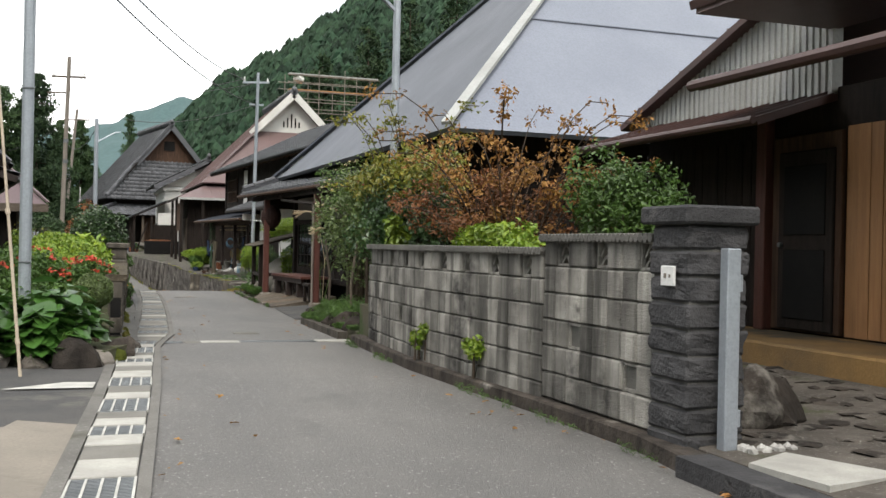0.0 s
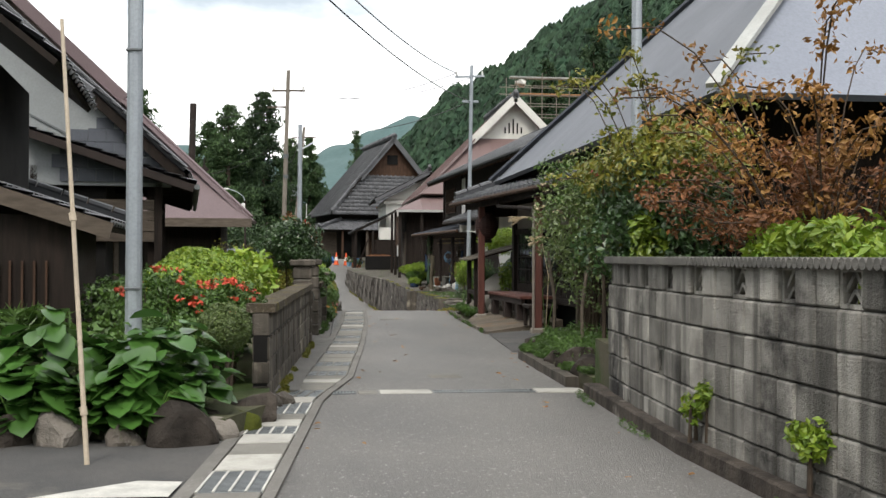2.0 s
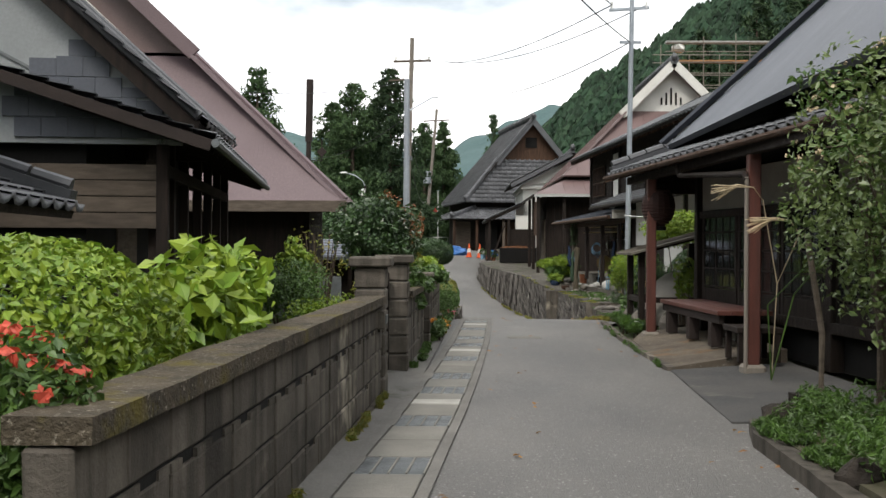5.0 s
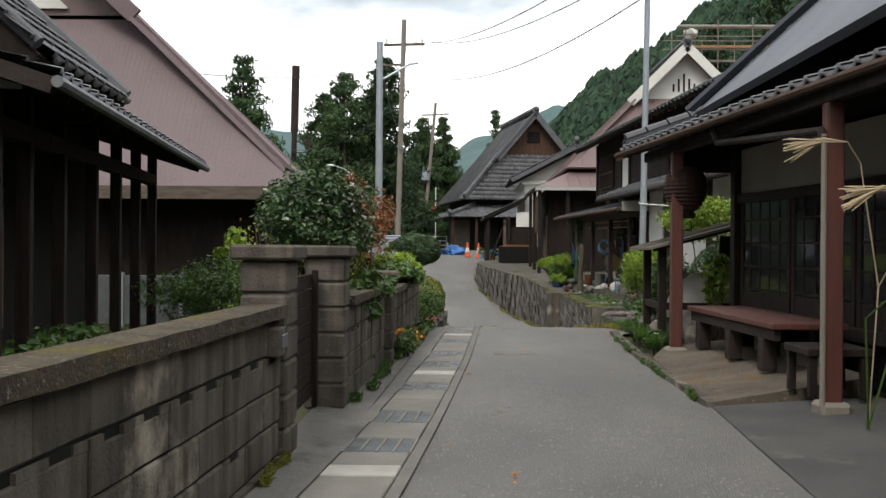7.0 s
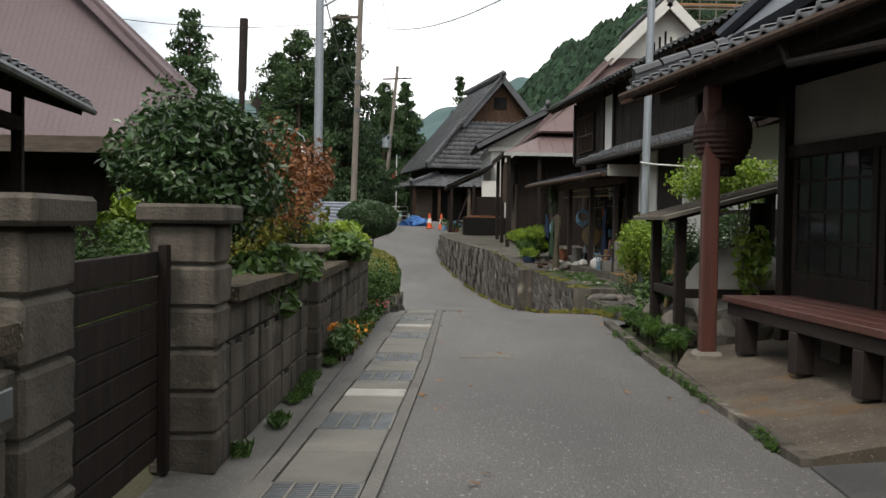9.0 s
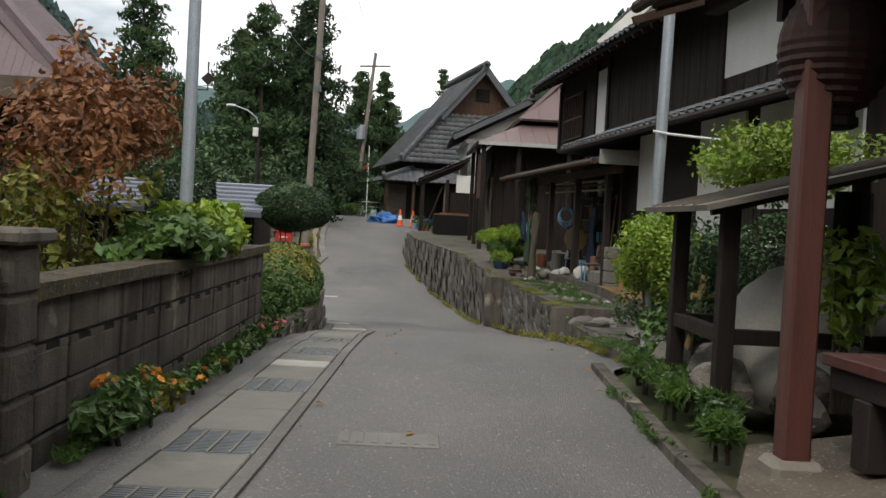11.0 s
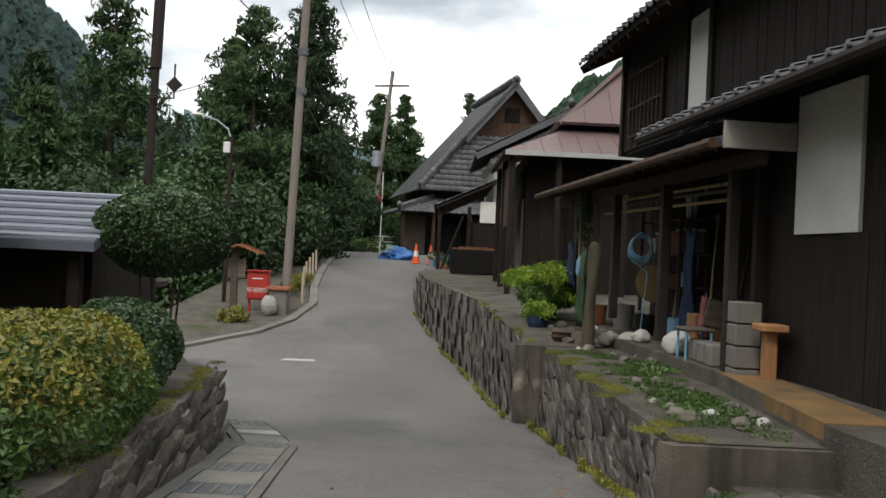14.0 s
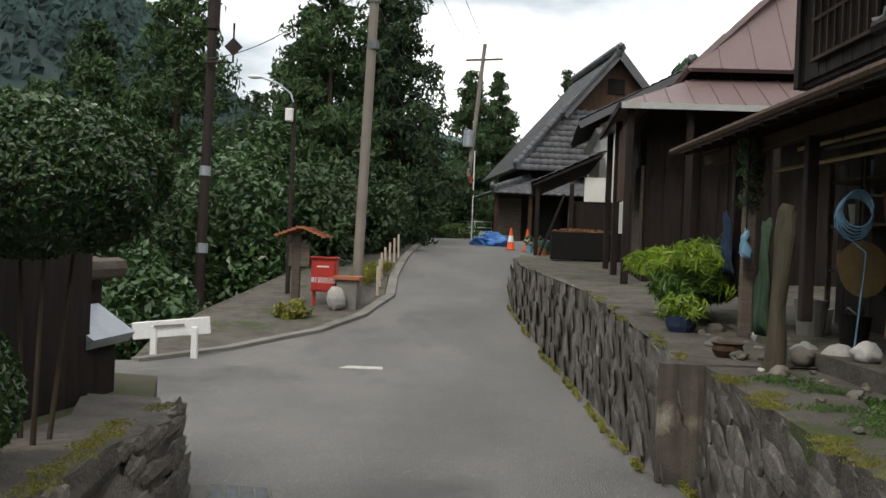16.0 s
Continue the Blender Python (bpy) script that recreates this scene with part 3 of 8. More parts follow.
def strip(name, left, right, ya, yb, lift, mat, step=0.5, cols=8, camber=0.0, thick=0.0, x_gap=0.0):
    """A ribbon of paving that follows the slope between two edge lines."""
    ys = list(np.arange(ya, yb, step)) + [yb]
    v = []
    for y in ys:
        a, b = left(y), right(y)
        for k in range(cols + 1):
            s = k / cols
            v.append((a + (b - a) * s, y, level(y) + lift + camber * (1 - (2 * s - 1) ** 2) + 0.004 * noise.noise((a * 2 + 5 * s, y * 0.8, 1))))
    w = cols + 1
    f = [(r * w + q, r * w + q + 1, (r + 1) * w + q + 1, (r + 1) * w + q) for r in range(len(ys) - 1) for q in range(cols)]
    return raw(name, v, f, mat)


road = strip("road", road_left, road_right, -30, 92, 0.0, M_ASPHALT, 0.4, 12, 0.015)
tagged(road, "grey worn asphalt village lane", "road", kind="structure")
# old side paving before the planted bed, and its pale patch
tagged(raw("side_pavement", [(-9, -6, 0.285), (-0.75, -6, 0.285), (0.36, 10.4, 0.262), (0.30, 10.9, 0.262), (-2.2, 11.2, 0.262), (-9, 11.4, 0.262)], [(0, 1, 2, 3, 4, 5)], M_ASPHALT_OLD), "cracked dark asphalt forecourt beside the gutter", "pavement", kind="structure")
tagged(raw("concrete_patch", [(-1.3, 4.6, 0.279), (-0.15, 4.6, 0.279), (0.10, 7.2, 0.274), (-0.35, 7.5, 0.274), (-0.42, 7.25, 0.274), (-0.75, 7.2, 0.274), (-0.95, 6.5, 0.275), (-1.5, 6.3, 0.276)], [tuple(range(8))], M_CONC_WARM), "pale concrete patch in the forecourt asphalt", "pavement", kind="structure")


# ---- gutter with lids and gratings ----
def gutter():
    g = thing("gutter", "concrete street gutter with lids and steel gratings", "gutter", kind="structure", at=(0.6, 12, 0.2))
    w = curve_of([(4, 0.34), (12.6, 0.38), (13, 0.44), (37, 0.44)])
    inner = lambda y: gutter_right(y) - w(y)
    for name, a, b in (("kerb_inner", lambda y: inner(y) - 0.09, inner), ("kerb_outer", gutter_right, lambda y: gutter_right(y) + 0.07)):
        ys = list(np.arange(3.5, 38.8, 0.5))
        v = []
        for y in ys:
            z = level(y) + 0.028
            v += [(a(y), y, z - 0.05), (a(y), y, z), (b(y), y, z), (b(y), y, z - 0.05)]
        f = [(r * 4 + q, r * 4 + q + 1, r * 4 + 5 + q, r * 4 + 4 + q) for r in range(len(ys) - 1) for q in range(3)]
        ob = raw(name, v, f, M_STRIP)
        ob.parent, ob.matrix_parent_inverse = g, Matrix.Translation(-g.location)
    y = 3.6
    k = 0
    near = [("g", 0.62), ("w", 0.34), ("c", 0.42), ("g", 0.55), ("w", 0.48), ("c", 0.40), ("w", 0.34), ("g", 0.34), ("w", 0.3), ("c", 0.3)]
    far = [("c", 0.62), ("g", 0.52), ("c", 0.62), ("c", 0.6), ("g", 0.52), ("c", 0.62), ("w", 0.3), ("c", 0.4), ("g", 0.5)]
    while y < 38.3:
        kind, d = (near if y < 12.7 else far)[k % (len(near) if y < 12.7 else len(far))]
        k += 1
        y0, y1 = y + 0.012, y + d - 0.012
        x0, x1 = inner((y0 + y1) / 2) + 0.012, gutter_right((y0 + y1) / 2) - 0.012
        sh = gutter_right(y1) - gutter_right(y0)
        shear = Matrix.Identity(4)
        shear[0][1] = sh / (y1 - y0)
        shear[2][1] = (level(y1) - level(y0)) / (y1 - y0)
        mid = (y0 + y1) / 2
        z = level(mid)
        t = Matrix.Translation((0, mid, z)) @ shear
        if kind == "g":
            # black plate under the bars stands in for the shade down the gutter
            fr = box(x0, y0 - mid, 0.0, x1, y1 - mid, 0.010)
            fr.transform(t)
            gr = part("grating_bed", fr, M_BLACK, g)
            bars = bmesh.new()
            nb = 4
            for q in range(nb + 1):
                xx = x0 + (x1 - x0) * q / nb
                box(xx - 0.007, y0 - mid, 0.008, xx + 0.007, y1 - mid, 0.032, bm=bars)
            bars.transform(t)
            part("bearing_bar", bars, M_ROADPAINT if y < 12.7 else M_CONC, g, "pale steel bars")
            fine = bmesh.new()
            m = int((y1 - y0) / 0.03)
            for q in range(m + 1):
                yy = y0 - mid + (y1 - y0) * q / m
                box(x0, yy - 0.009, 0.006, x1, yy + 0.009, 0.026, bm=fine)
            fine.transform(t)
            part("cross_bars", fine, M_STEEL, g)
        else:
            b = box(x0, y0 - mid, -0.03, x1, y1 - mid, 0.03 + (0.004 if kind == "w" else 0), 0.006)
            b.transform(t)
            part("lid", b, M_CONC_WHITE if kind == "w" else M_CONC, g, "pale new concrete lid" if kind == "w" else "")
        y += d
    return g


gutter()


def cross_drain():
    """The drain across the lane, pale concrete with two steel gratings."""
    g = thing("cross_drain", "drain across the lane with pale concrete and gratings", "drain", kind="structure", at=(2, 13.1, 0.23))
    y0, y1, z = 13.02, 13.26, 0.245
    for a, b, kind in ((0.62, 0.84, "w"), (0.86, 1.28, "g"), (1.30, 1.48, "c"), (1.50, 1.98, "w"), (2.0, 2.28, "g"), (2.30, 2.95, "g"), (2.97, 3.42, "w")):
        if kind == "g":
            # again a black plate for the shade below the bars
            part("grating_bed", box(a, y0 + 0.05, z - 0.03, b, y1 - 0.05, z), M_BLACK, g)
            bm = box(a, y0 + 0.03, z - 0.02, b, y0 + 0.06, z + 0.012)
            box(a, y1 - 0.06, z - 0.02, b, y1 - 0.03, z + 0.012, bm=bm)
            for k in range(int((b - a) / 0.03)):
                box(a + k * 0.03, y0 + 0.06, z - 0.02, a + k * 0.03 + 0.012, y1 - 0.06, z + 0.010, bm=bm)
            part("cross_bars", bm, M_STEEL, g)
        else:
            part("lid", box(a, y0, z - 0.04, b, y1, z + (0.014 if kind == "w" else 0.010), 0.005), M_CONC_WHITE if kind == "w" else M_CONC, g)


cross_drain()


def lid_cover(x, y, w, d, label):
    z = level(y) + 0.012
    ob = thing("manhole_cover", label, "manhole", "covers in the lane", at=(x, y, z))
    part("frame", box(x - w / 2, y - d / 2, z - 0.02, x + w / 2, y + d / 2, z + 0.012, 0.004), M_CONC, ob)
    bm = bmesh.new()
    for k in range(7):
        xx = x - w * 0.42 + w * 0.84 * k / 6
        box(xx - 0.018, y - d * 0.36, z + 0.01, xx + 0.018, y + d * 0.36, z + 0.017, bm=bm)
    part("ribs", bm, M_CONC, ob)


lid_cover(2.28, 14.5, 0.34, 0.3, "small concrete access cover set in the asphalt")
lid_cover(2.55, 25.6, 0.52, 0.30, "oblong slotted cover set in the asphalt")


# ---- block walls ----
def block_mesh(name, w, h, d, rock=0.0, seed=0):
    bm = box(-w / 2, -d / 2, -h / 2, w / 2, d / 2, h / 2, 0.006 if not rock else 0.012)
    if rock:
        bmesh.ops.subdivide_edges(bm, edges=bm.edges[:], cuts=2, use_grid_fill=True)
        for v in bm.verts:
            q = rock * noise.noise(v.co * 9 + Vector((seed, 0, 0)))
            v.co += Vector((q * (1 if v.co.x > 0 else -1), q * (1 if v.co.y > 0 else -1), 0))
    me = bpy.data.meshes.new(name)
    bmesh.ops.recalc_face_normals(bm, faces=bm.faces)
    bm.to_mesh(me)
    bm.free()
    return me


def screen_mesh(name, w, h, d):
    """A pierced block: a frame with triangular openings like a mountain."""
    bm = bmesh.new()
    e, d = 0.022, d * 0.55
    box(-w / 2, -d / 2, -h / 2, w / 2, d / 2, -h / 2 + e, bm=bm)
    box(-w / 2, -d / 2, h / 2 - e, w / 2, d / 2, h / 2, bm=bm)
    for sx in (-1, 1):
        box(min(sx * w / 2, sx * (w / 2 - e)), -d / 2, -h / 2 + e, max(sx * w / 2, sx * (w / 2 - e)), d / 2, h / 2 - e, bm=bm)
    s, t = w / 2 - e, h / 2 - e
    for sx in (-1, 1):
        beam((0, 0, t), (sx * s, 0, -t * 0.2), 0.03, 0.022, bm=bm)
        beam((0, 0, -0.01), (sx * s * 0.8, 0, -t), 0.03, 0.020, bm=bm)
    me = bpy.data.meshes.new(name)
    bmesh.ops.recalc_face_normals(bm, faces=bm.faces)
    bm.to_mesh(me)
    bm.free()
    return me


def lay_blocks(wall, line, z_of, courses, pieces, mat, w=0.4, h=0.2, holes=(), hole_piece=None, skip=()):
    """Blocks in running courses along a plan line (a list of points), as parts of the wall."""
    pts = [Vector((x, y, 0)) for x, y in line]
    lens = [0.0]
    for a, b in zip(pts[:-1], pts[1:]):
        lens.append(lens[-1] + (b - a).length)
    n = int(round(lens[-1] / w))
    ww = lens[-1] / n

    def at(s):
        for k in range(len(pts) - 1):
            if s <= lens[k + 1] or k == len(pts) - 2:
                d = (pts[k + 1] - pts[k]).normalized()
                return pts[k] + d * (s - lens[k]), math.atan2(d.y, d.x)

    for c in range(courses):
        for k in range(n):
            if (k, c) in skip:
                continue
            p, a = at((k + 0.5) * ww)
            z = z_of(p.y) + (c + 0.5) * h
            me = hole_piece if (k, c) in holes else pieces[(k * 7 + c * 3) % len(pieces)]
            o = new("brick" if me is not hole_piece else "screen_block", me)
            o.matrix_world = Matrix.Translation((p.x + 0.004 * math.sin(k * 3.1 + c), p.y, z)) @ Euler((0, 0, a)).to_matrix().to_4x4()
            o.parent = wall
            o.matrix_parent_inverse = Matrix.Translation(-wall.location)
    return ww, at


def rail_along(line, z_of, w, z0, z1, bm=None, step=0.4):
    """A solid of section w x (z0..z1) that follows a plan line."""
    bm = bm or bmesh.new()
    rows = []
    pts = [Vector((x, y, 0)) for x, y in line]
    for k, p in enumerate(pts):
        a, b = pts[max(k - 1, 0)], pts[min(k + 1, len(pts) - 1)]
        d = (b - a).normalized()
        s = Vector((-d.y, d.x, 0)) * w / 2
        z = z_of(p.y)
        rows.append([bm.verts.new((p.x + q.x, p.y + q.y, z + h)) for q, h in ((s, z0), (s, z1), (-s, z1), (-s, z0))])
    for a, b in zip(rows[:-1], rows[1:]):
        for k in range(4):
            bm.faces.new((a[k], a[(k + 1) % 4], b[(k + 1) % 4], b[k]))
    bm.faces.new(rows[0][::-1])
    bm.faces.new(rows[-1])
    return bm


def along(line, step=0.4):
    out = []
    for (x0, y0), (x1, y1) in zip(line[:-1], line[1:]):
        n = max(1, int(math.hypot(x1 - x0, y1 - y0) / step))
        out += [(x0 + (x1 - x0) * k / n, y0 + (y1 - y0) * k / n) for k in range(n)]
    return out + [line[-1]]


def pillar(name, label, x0, y0, x1, y1, z0, courses, mat, rock, cap=0.09, cap_mat=None, h=0.2):
    """A gatepost of stacked blocks with an overhanging cap."""
    ob = thing(name, label, "gate pillar", at=((x0 + x1) / 2, (y0 + y1) / 2, z0))
    for c in range(courses):
        bm = box(x0, y0, z0 + c * h + 0.005, x1, y1, z0 + (c + 1) * h - 0.005, 0.016)
        bmesh.ops.subdivide_edges(bm, edges=bm.edges[:], cuts=3, use_grid_fill=True)
        for v in bm.verts:
            q = rock * noise.noise(v.co * 11 + Vector((c, 0, 0)))
            v.co += Vector((q * (1 if v.co.x > (x0 + x1) / 2 else -1), q * (1 if v.co.y > (y0 + y1) / 2 else -1), 0))
        part("brick", bm, mat, ob)
    part("core", box(x0 + 0.02, y0 + 0.02, z0 - 0.1, x1 - 0.02, y1 - 0.02, z0 + courses * h), M_MORTAR, ob)
    z = z0 + courses * h
    bm = box(x0 - 0.05, y0 - 0.05, z, x1 + 0.05, y1 + 0.05, z + cap, 0.015)
    part("cap", bm, cap_mat or mat, ob)
    return ob


block_s = [block_mesh("brick", 0.196, 0.194, 0.12, 0.003, s) for s in range(4)]
for me in block_s:
    me.materials.append(M_BLOCK)
pierced = screen_mesh("screen_block", 0.196, 0.194, 0.12)
pierced.materials.append(M_BLOCK)

wall_line_a = [(3.47, 5.62), (3.45, 7.18)]
wall_line_b = [(3.45, 7.20), (3.40, 8.2), (3.36, 10.0), (3.44, 11.4), (3.52, 12.4)]
right_wall = thing("block_wall", "weathered grey concrete block wall with pierced blocks", "wall", kind="structure", at=(3.5, 9, 0.3))
wa = lambda y: 0.375
wb = lambda y: 0.275
lay_blocks(right_wall, wall_line_a, wa, 6, block_s, M_BLOCK, 0.2, 0.2, holes={(0, 5), (3, 5), (6, 5), (1, 1), (5, 2)}, hole_piece=pierced)
lay_blocks(right_wall, wall_line_b, wb, 6, block_s, M_BLOCK, 0.2, 0.2, holes={(k, 5) for k in range(1, 26, 3)} | {(22, 2), (17, 2)}, hole_piece=pierced)
part("mortar_bed", rail_along(along(wall_line_a), wa, 0.04, -0.08, 1.0), M_MORTAR, right_wall)
part("mortar_bed", rail_along(along(wall_line_b), wb, 0.04, -0.08, 1.0), M_MORTAR, right_wall)
bm = bmesh.new()
for line, z in ((wall_line_a, 1.575), (wall_line_b, 1.475)):
    for x, y in along(line, 0.055):
        rod((x - 0.095, y, z + 0.014), (x + 0.095, y, z + 0.014), 0.030, n=8, bm=bm)
part("cap_tiles", bm, M_TILE_CAP, right_wall, "rounded coping tiles")
for line, zf in ((wall_line_a, wa), (wall_line_b, wb)):
    part("coping_bed", rail_along(along(line), zf, 0.165, 1.2, 1.226), M_TILE_CAP, right_wall)
kerb_line = [(3.20, 4.9), (3.30, 5.6), (3.30, 7.2), (3.24, 8.4), (3.20, 10.0), (3.28, 11.4), (3.36, 12.9)]
bm = rail_along(along([(x + 0.09, y) for x, y in kerb_line]), level, 0.16, -0.1, 0.11)
bmesh.ops.bevel(bm, geom=[e for e in bm.edges if e.calc_length() < 1], offset=0.012, segments=1, affect="EDGES")
tagged(part("kerb", bm, M_STONE_DARK), "dark mossy concrete kerb under the block wall", "kerb", kind="structure")
gate_post = pillar("gate_pillar", "dark rock-faced block gatepost with a flat cap", 3.36, 5.15, 3.77, 5.58, 0.27, 9, M_ROCKFACE, 0.022, 0.11, None, 0.1555)
part("house_number_plate", box(3.325, 5.26, 1.30, 3.345, 5.40, 1.42, 0.004), M_WHITE, gate_post, "small white plate")
bm = bmesh.new()
box(3.321, 5.29, 1.35, 3.326, 5.305, 1.37, bm=bm)
box(3.321, 5.335, 1.345, 3.326, 5.36, 1.375, bm=bm)
part("plate_writing", bm, M_POLE_CONC, gate_post)
ob = thing("steel_gate_post", "upright galvanised steel channel post", "post", at=(3.66, 5.0, 0.3))
part("channel", box(3.51, 4.98, 0.30, 3.60, 5.06, 1.53, 0.006), M_ZINC, ob)
part("hinge", box(3.60, 5.0, 1.28, 3.63, 5.04, 1.38, 0.004), M_ZINC, ob)
part("hinge", box(3.60, 5.0, 0.50, 3.63, 5.04, 0.60, 0.004), M_ZINC, ob)

# left garden wall in two lengths, with the gateway between
block_l = [block_mesh("brick", 0.395, 0.192, 0.14, 0.006, s + 9) for s in range(4)]
for me in block_l:
    me.materials.append(M_BLOCK_DARK)


def slot_mesh():
    bm = box(-0.193, -0.07, -0.094, 0.193, 0.07, 0.062, 0.006)
    box(-0.193, -0.07, 0.062, -0.085, 0.07, 0.094, bm=bm)
    box(0.085, -0.07, 0.062, 0.193, 0.07, 0.094, bm=bm)
    me = bpy.data.meshes.new("slotted_brick")
    bm.to_mesh(me)
    bm.free()
    me.materials.append(M_BLOCK_DARK)
    return me


slotted = slot_mesh()


def garden_wall(label, line, z0, courses, slots, cap_w=0.24):
    wall = thing("garden_wall", label, "wall", kind="structure", at=(*line[0], z0))
    zf = z0 if callable(z0) else (lambda y: z0)
    n = int(round(math.dist(line[0], line[-1]) / 0.4))
    lay_blocks(wall, line, zf, courses, block_l, M_BLOCK_DARK, 0.4, 0.2, holes={(k, courses - 2) for k in range(0, n) if slots} | {(n - 3, 0), (n - 9, 0)}, hole_piece=slotted)
    # core is black here, the shade inside the slots put into its colour
    part("mortar_bed", rail_along(along(line), zf, 0.115, -0.15, courses * 0.2 - 0.17), M_BLACK, wall)
    part("footing", rail_along(along(line), zf, 0.2, -0.3, -0.005), M_BLOCK_DARK, wall)
    bm = rail_along(along(line, 0.25), zf, cap_w, courses * 0.2 + 0.002, courses * 0.2 + 0.075)
    for v in bm.verts:
        v.co.z += 0.008 * noise.noise(v.co * 6)
        v.co.x += 0.008 * noise.noise(v.co * 5 + Vector((3, 0, 0)))
    part("coping", bm, M_CAP, wall, "mossy concrete coping")
    return wall


garden_wall("dark weathered block garden wall with mossy coping", [(0.45, 12.35), (0.76, 18.95)], 0.23, 4, True)
pillar("gate_pillar", "dark weathered block gatepost with a wide cap", 0.58, 19.0, 0.86, 19.42, 0.16, 6, M_BLOCK_DARK, 0.008, 0.09)
pillar("gate_pillar", "dark weathered block gatepost with a wide cap", 0.65, 21.05, 0.97, 21.42, 0.16, 6, M_BLOCK_DARK, 0.008, 0.09)
garden_wall("dark block garden wall with shrubs growing over it", [(0.89, 21.45), (0.98, 24.25)], 0.16, 4, True)
garden_wall("dark block garden wall with shrubs growing over it", [(0.99, 24.3), (1.10, 30.75)], 0.08, 4, True)
pillar("wall_pier", "short block pier in the garden wall", 0.86, 24.2, 1.14, 24.5, 0.12, 5, M_BLOCK_DARK, 0.008, 0.06)
gate = thing("wooden_gate", "closed dark weathered board gate between the posts", "gate", at=(0.72, 20.2, 0.2))
for k in range(8):
    part("board", box(0.70, 19.46, 0.28 + k * 0.12, 0.73, 21.02, 0.39 + k * 0.12, 0.004), M_WOOD_DARK, gate)
for y in (19.5, 20.95):
    part("stile", box(0.73, y - 0.04, 0.2, 0.77, y + 0.04, 1.26, 0.004), M_WOOD_DARK, gate)
plate = thing("mail_slot", "weathered metal letter slot set in the wall end", "letter box", at=(0.84, 18.75, 0.8))
part("body", box(0.80, 18.62, 0.83, 0.885, 18.88, 0.99, 0.008), M_BLOCK_DARK, plate)
part("flap", box(0.885, 18.66, 0.87, 0.895, 18.84, 0.95, 0.004), M_STEEL, plate)
tagged(part("path_strip", prism([(0.53, 12.9), (0.76, 13.2), (0.83, 15), (0.98, 18.4), (1.12, 20.0), (1.44, 30.5), (1.15, 30.6), (0.95, 24.0), (0.74, 21.4), (0.74, 18.9), (0.52, 12.9)], 0.0, lambda x, y: level(y) + 0.016 + 0.12 * max(0, 0.95 - x)), M_STRIP), "strip of old paving along the garden wall", "pavement", kind="structure")


# ---- roofs ----
def plane_axes(poly):
    a, b, d = Vector(poly[0]), Vector(poly[1]), Vector(poly[-1])
    u = (b - a).normalized()
    n = u.cross(Vector(poly[2]) - a).normalized()
    if n.z < 0:
        n = -n
    v = n.cross(u).normalized()
    if v.z < 0:
        v = -v
    return a, u, v, n, [((Vector(p) - a).dot(u), (Vector(p) - a).dot(v)) for p in poly]


def cut_at(flat, u):
    """The span of v in a convex outline at a given u."""
    hits = []
    for (u0, v0), (u1, v1) in zip(flat, flat[1:] + flat[:1]):
        if (u0 - u) * (u1 - u) <= 0 and abs(u1 - u0) > 1e-9:
            hits.append(v0 + (v1 - v0) * (u - u0) / (u1 - u0))
    return (min(hits), max(hits)) if len(hits) > 1 else None


def tiled(poly, mat, parent, m=None, tw=0.27, th=0.25, deck=M_WOOD_DARK):
    """A slope of curved roof tiles in lapped courses on a board deck; the first edge of the outline is the eave."""
    a, u, v, n, flat = plane_axes(poly)
    verts, faces = [], []
    u_lo, u_hi = min(p[0] for p in flat), max(p[0] for p in flat)
    prof = [(0.0, 0.035), (0.18, 0.048), (0.36, 0.012), (0.7, 0.0), (1.0, 0.022)]
    k = u_lo
    while k < u_hi - tw * 0.4:
        span = cut_at(flat, k + tw / 2)
        if span:
            q = span[0]
            while q < span[1] - th * 0.3:
                base = len(verts)
                for vv, lift in ((q - 0.03, 0.045), (q + th, 0.012)):
                    for s, w in prof:
                        verts.append(a + u * (k + s * tw) + v * vv + n * (w + lift))
                for s, w in prof:
                    verts.append(a + u * (k + s * tw) + v * (q - 0.03) + n * (w + lift - 0.012))
                for s in range(4):
                    faces.append((base + s, base + s + 1, base + s + 6, base + s + 5))
                    faces.append((base + 10 + s, base + 11 + s, base + s + 1, base + s))
                q += th
        k += tw
    if m is not None:
        verts = [m @ p for p in verts]
        pl = [m @ Vector(p) for p in poly]
    else:
        pl = [Vector(p) for p in poly]
    part("roof_deck", slab(pl, 0.06), deck, parent)
    ob = raw("roof_tiles", verts, faces, mat, parent, smooth=True)
    ob["kind"] = "stuff"
    return ob


def seamed(poly, mat, parent, m=None, gap=0.45, name="roof_sheet", seam=0.022, thick=0.08):
    """A slope of folded metal sheet with standing seams."""
    a, u, v, n, flat = plane_axes(poly)
    sheet = part(name, slab(poly, thick), mat, parent, m=m)
    bm = bmesh.new()
    k = min(p[0] for p in flat) + gap
    while k < max(p[0] for p in flat) - 0.05:
        span = cut_at(flat, k)
        if span and span[1] - span[0] > 0.1:
            beam(a + u * k + v * span[0] + n * seam * 0.4, a + u * k + v * span[1] + n * seam * 0.4, 0.022, seam, bm=bm)
        k += gap
    if bm.verts:
        part("seams", bm, mat, parent, m=m)["kind"] = "stuff"
    else:
        bm.free()
    return sheet


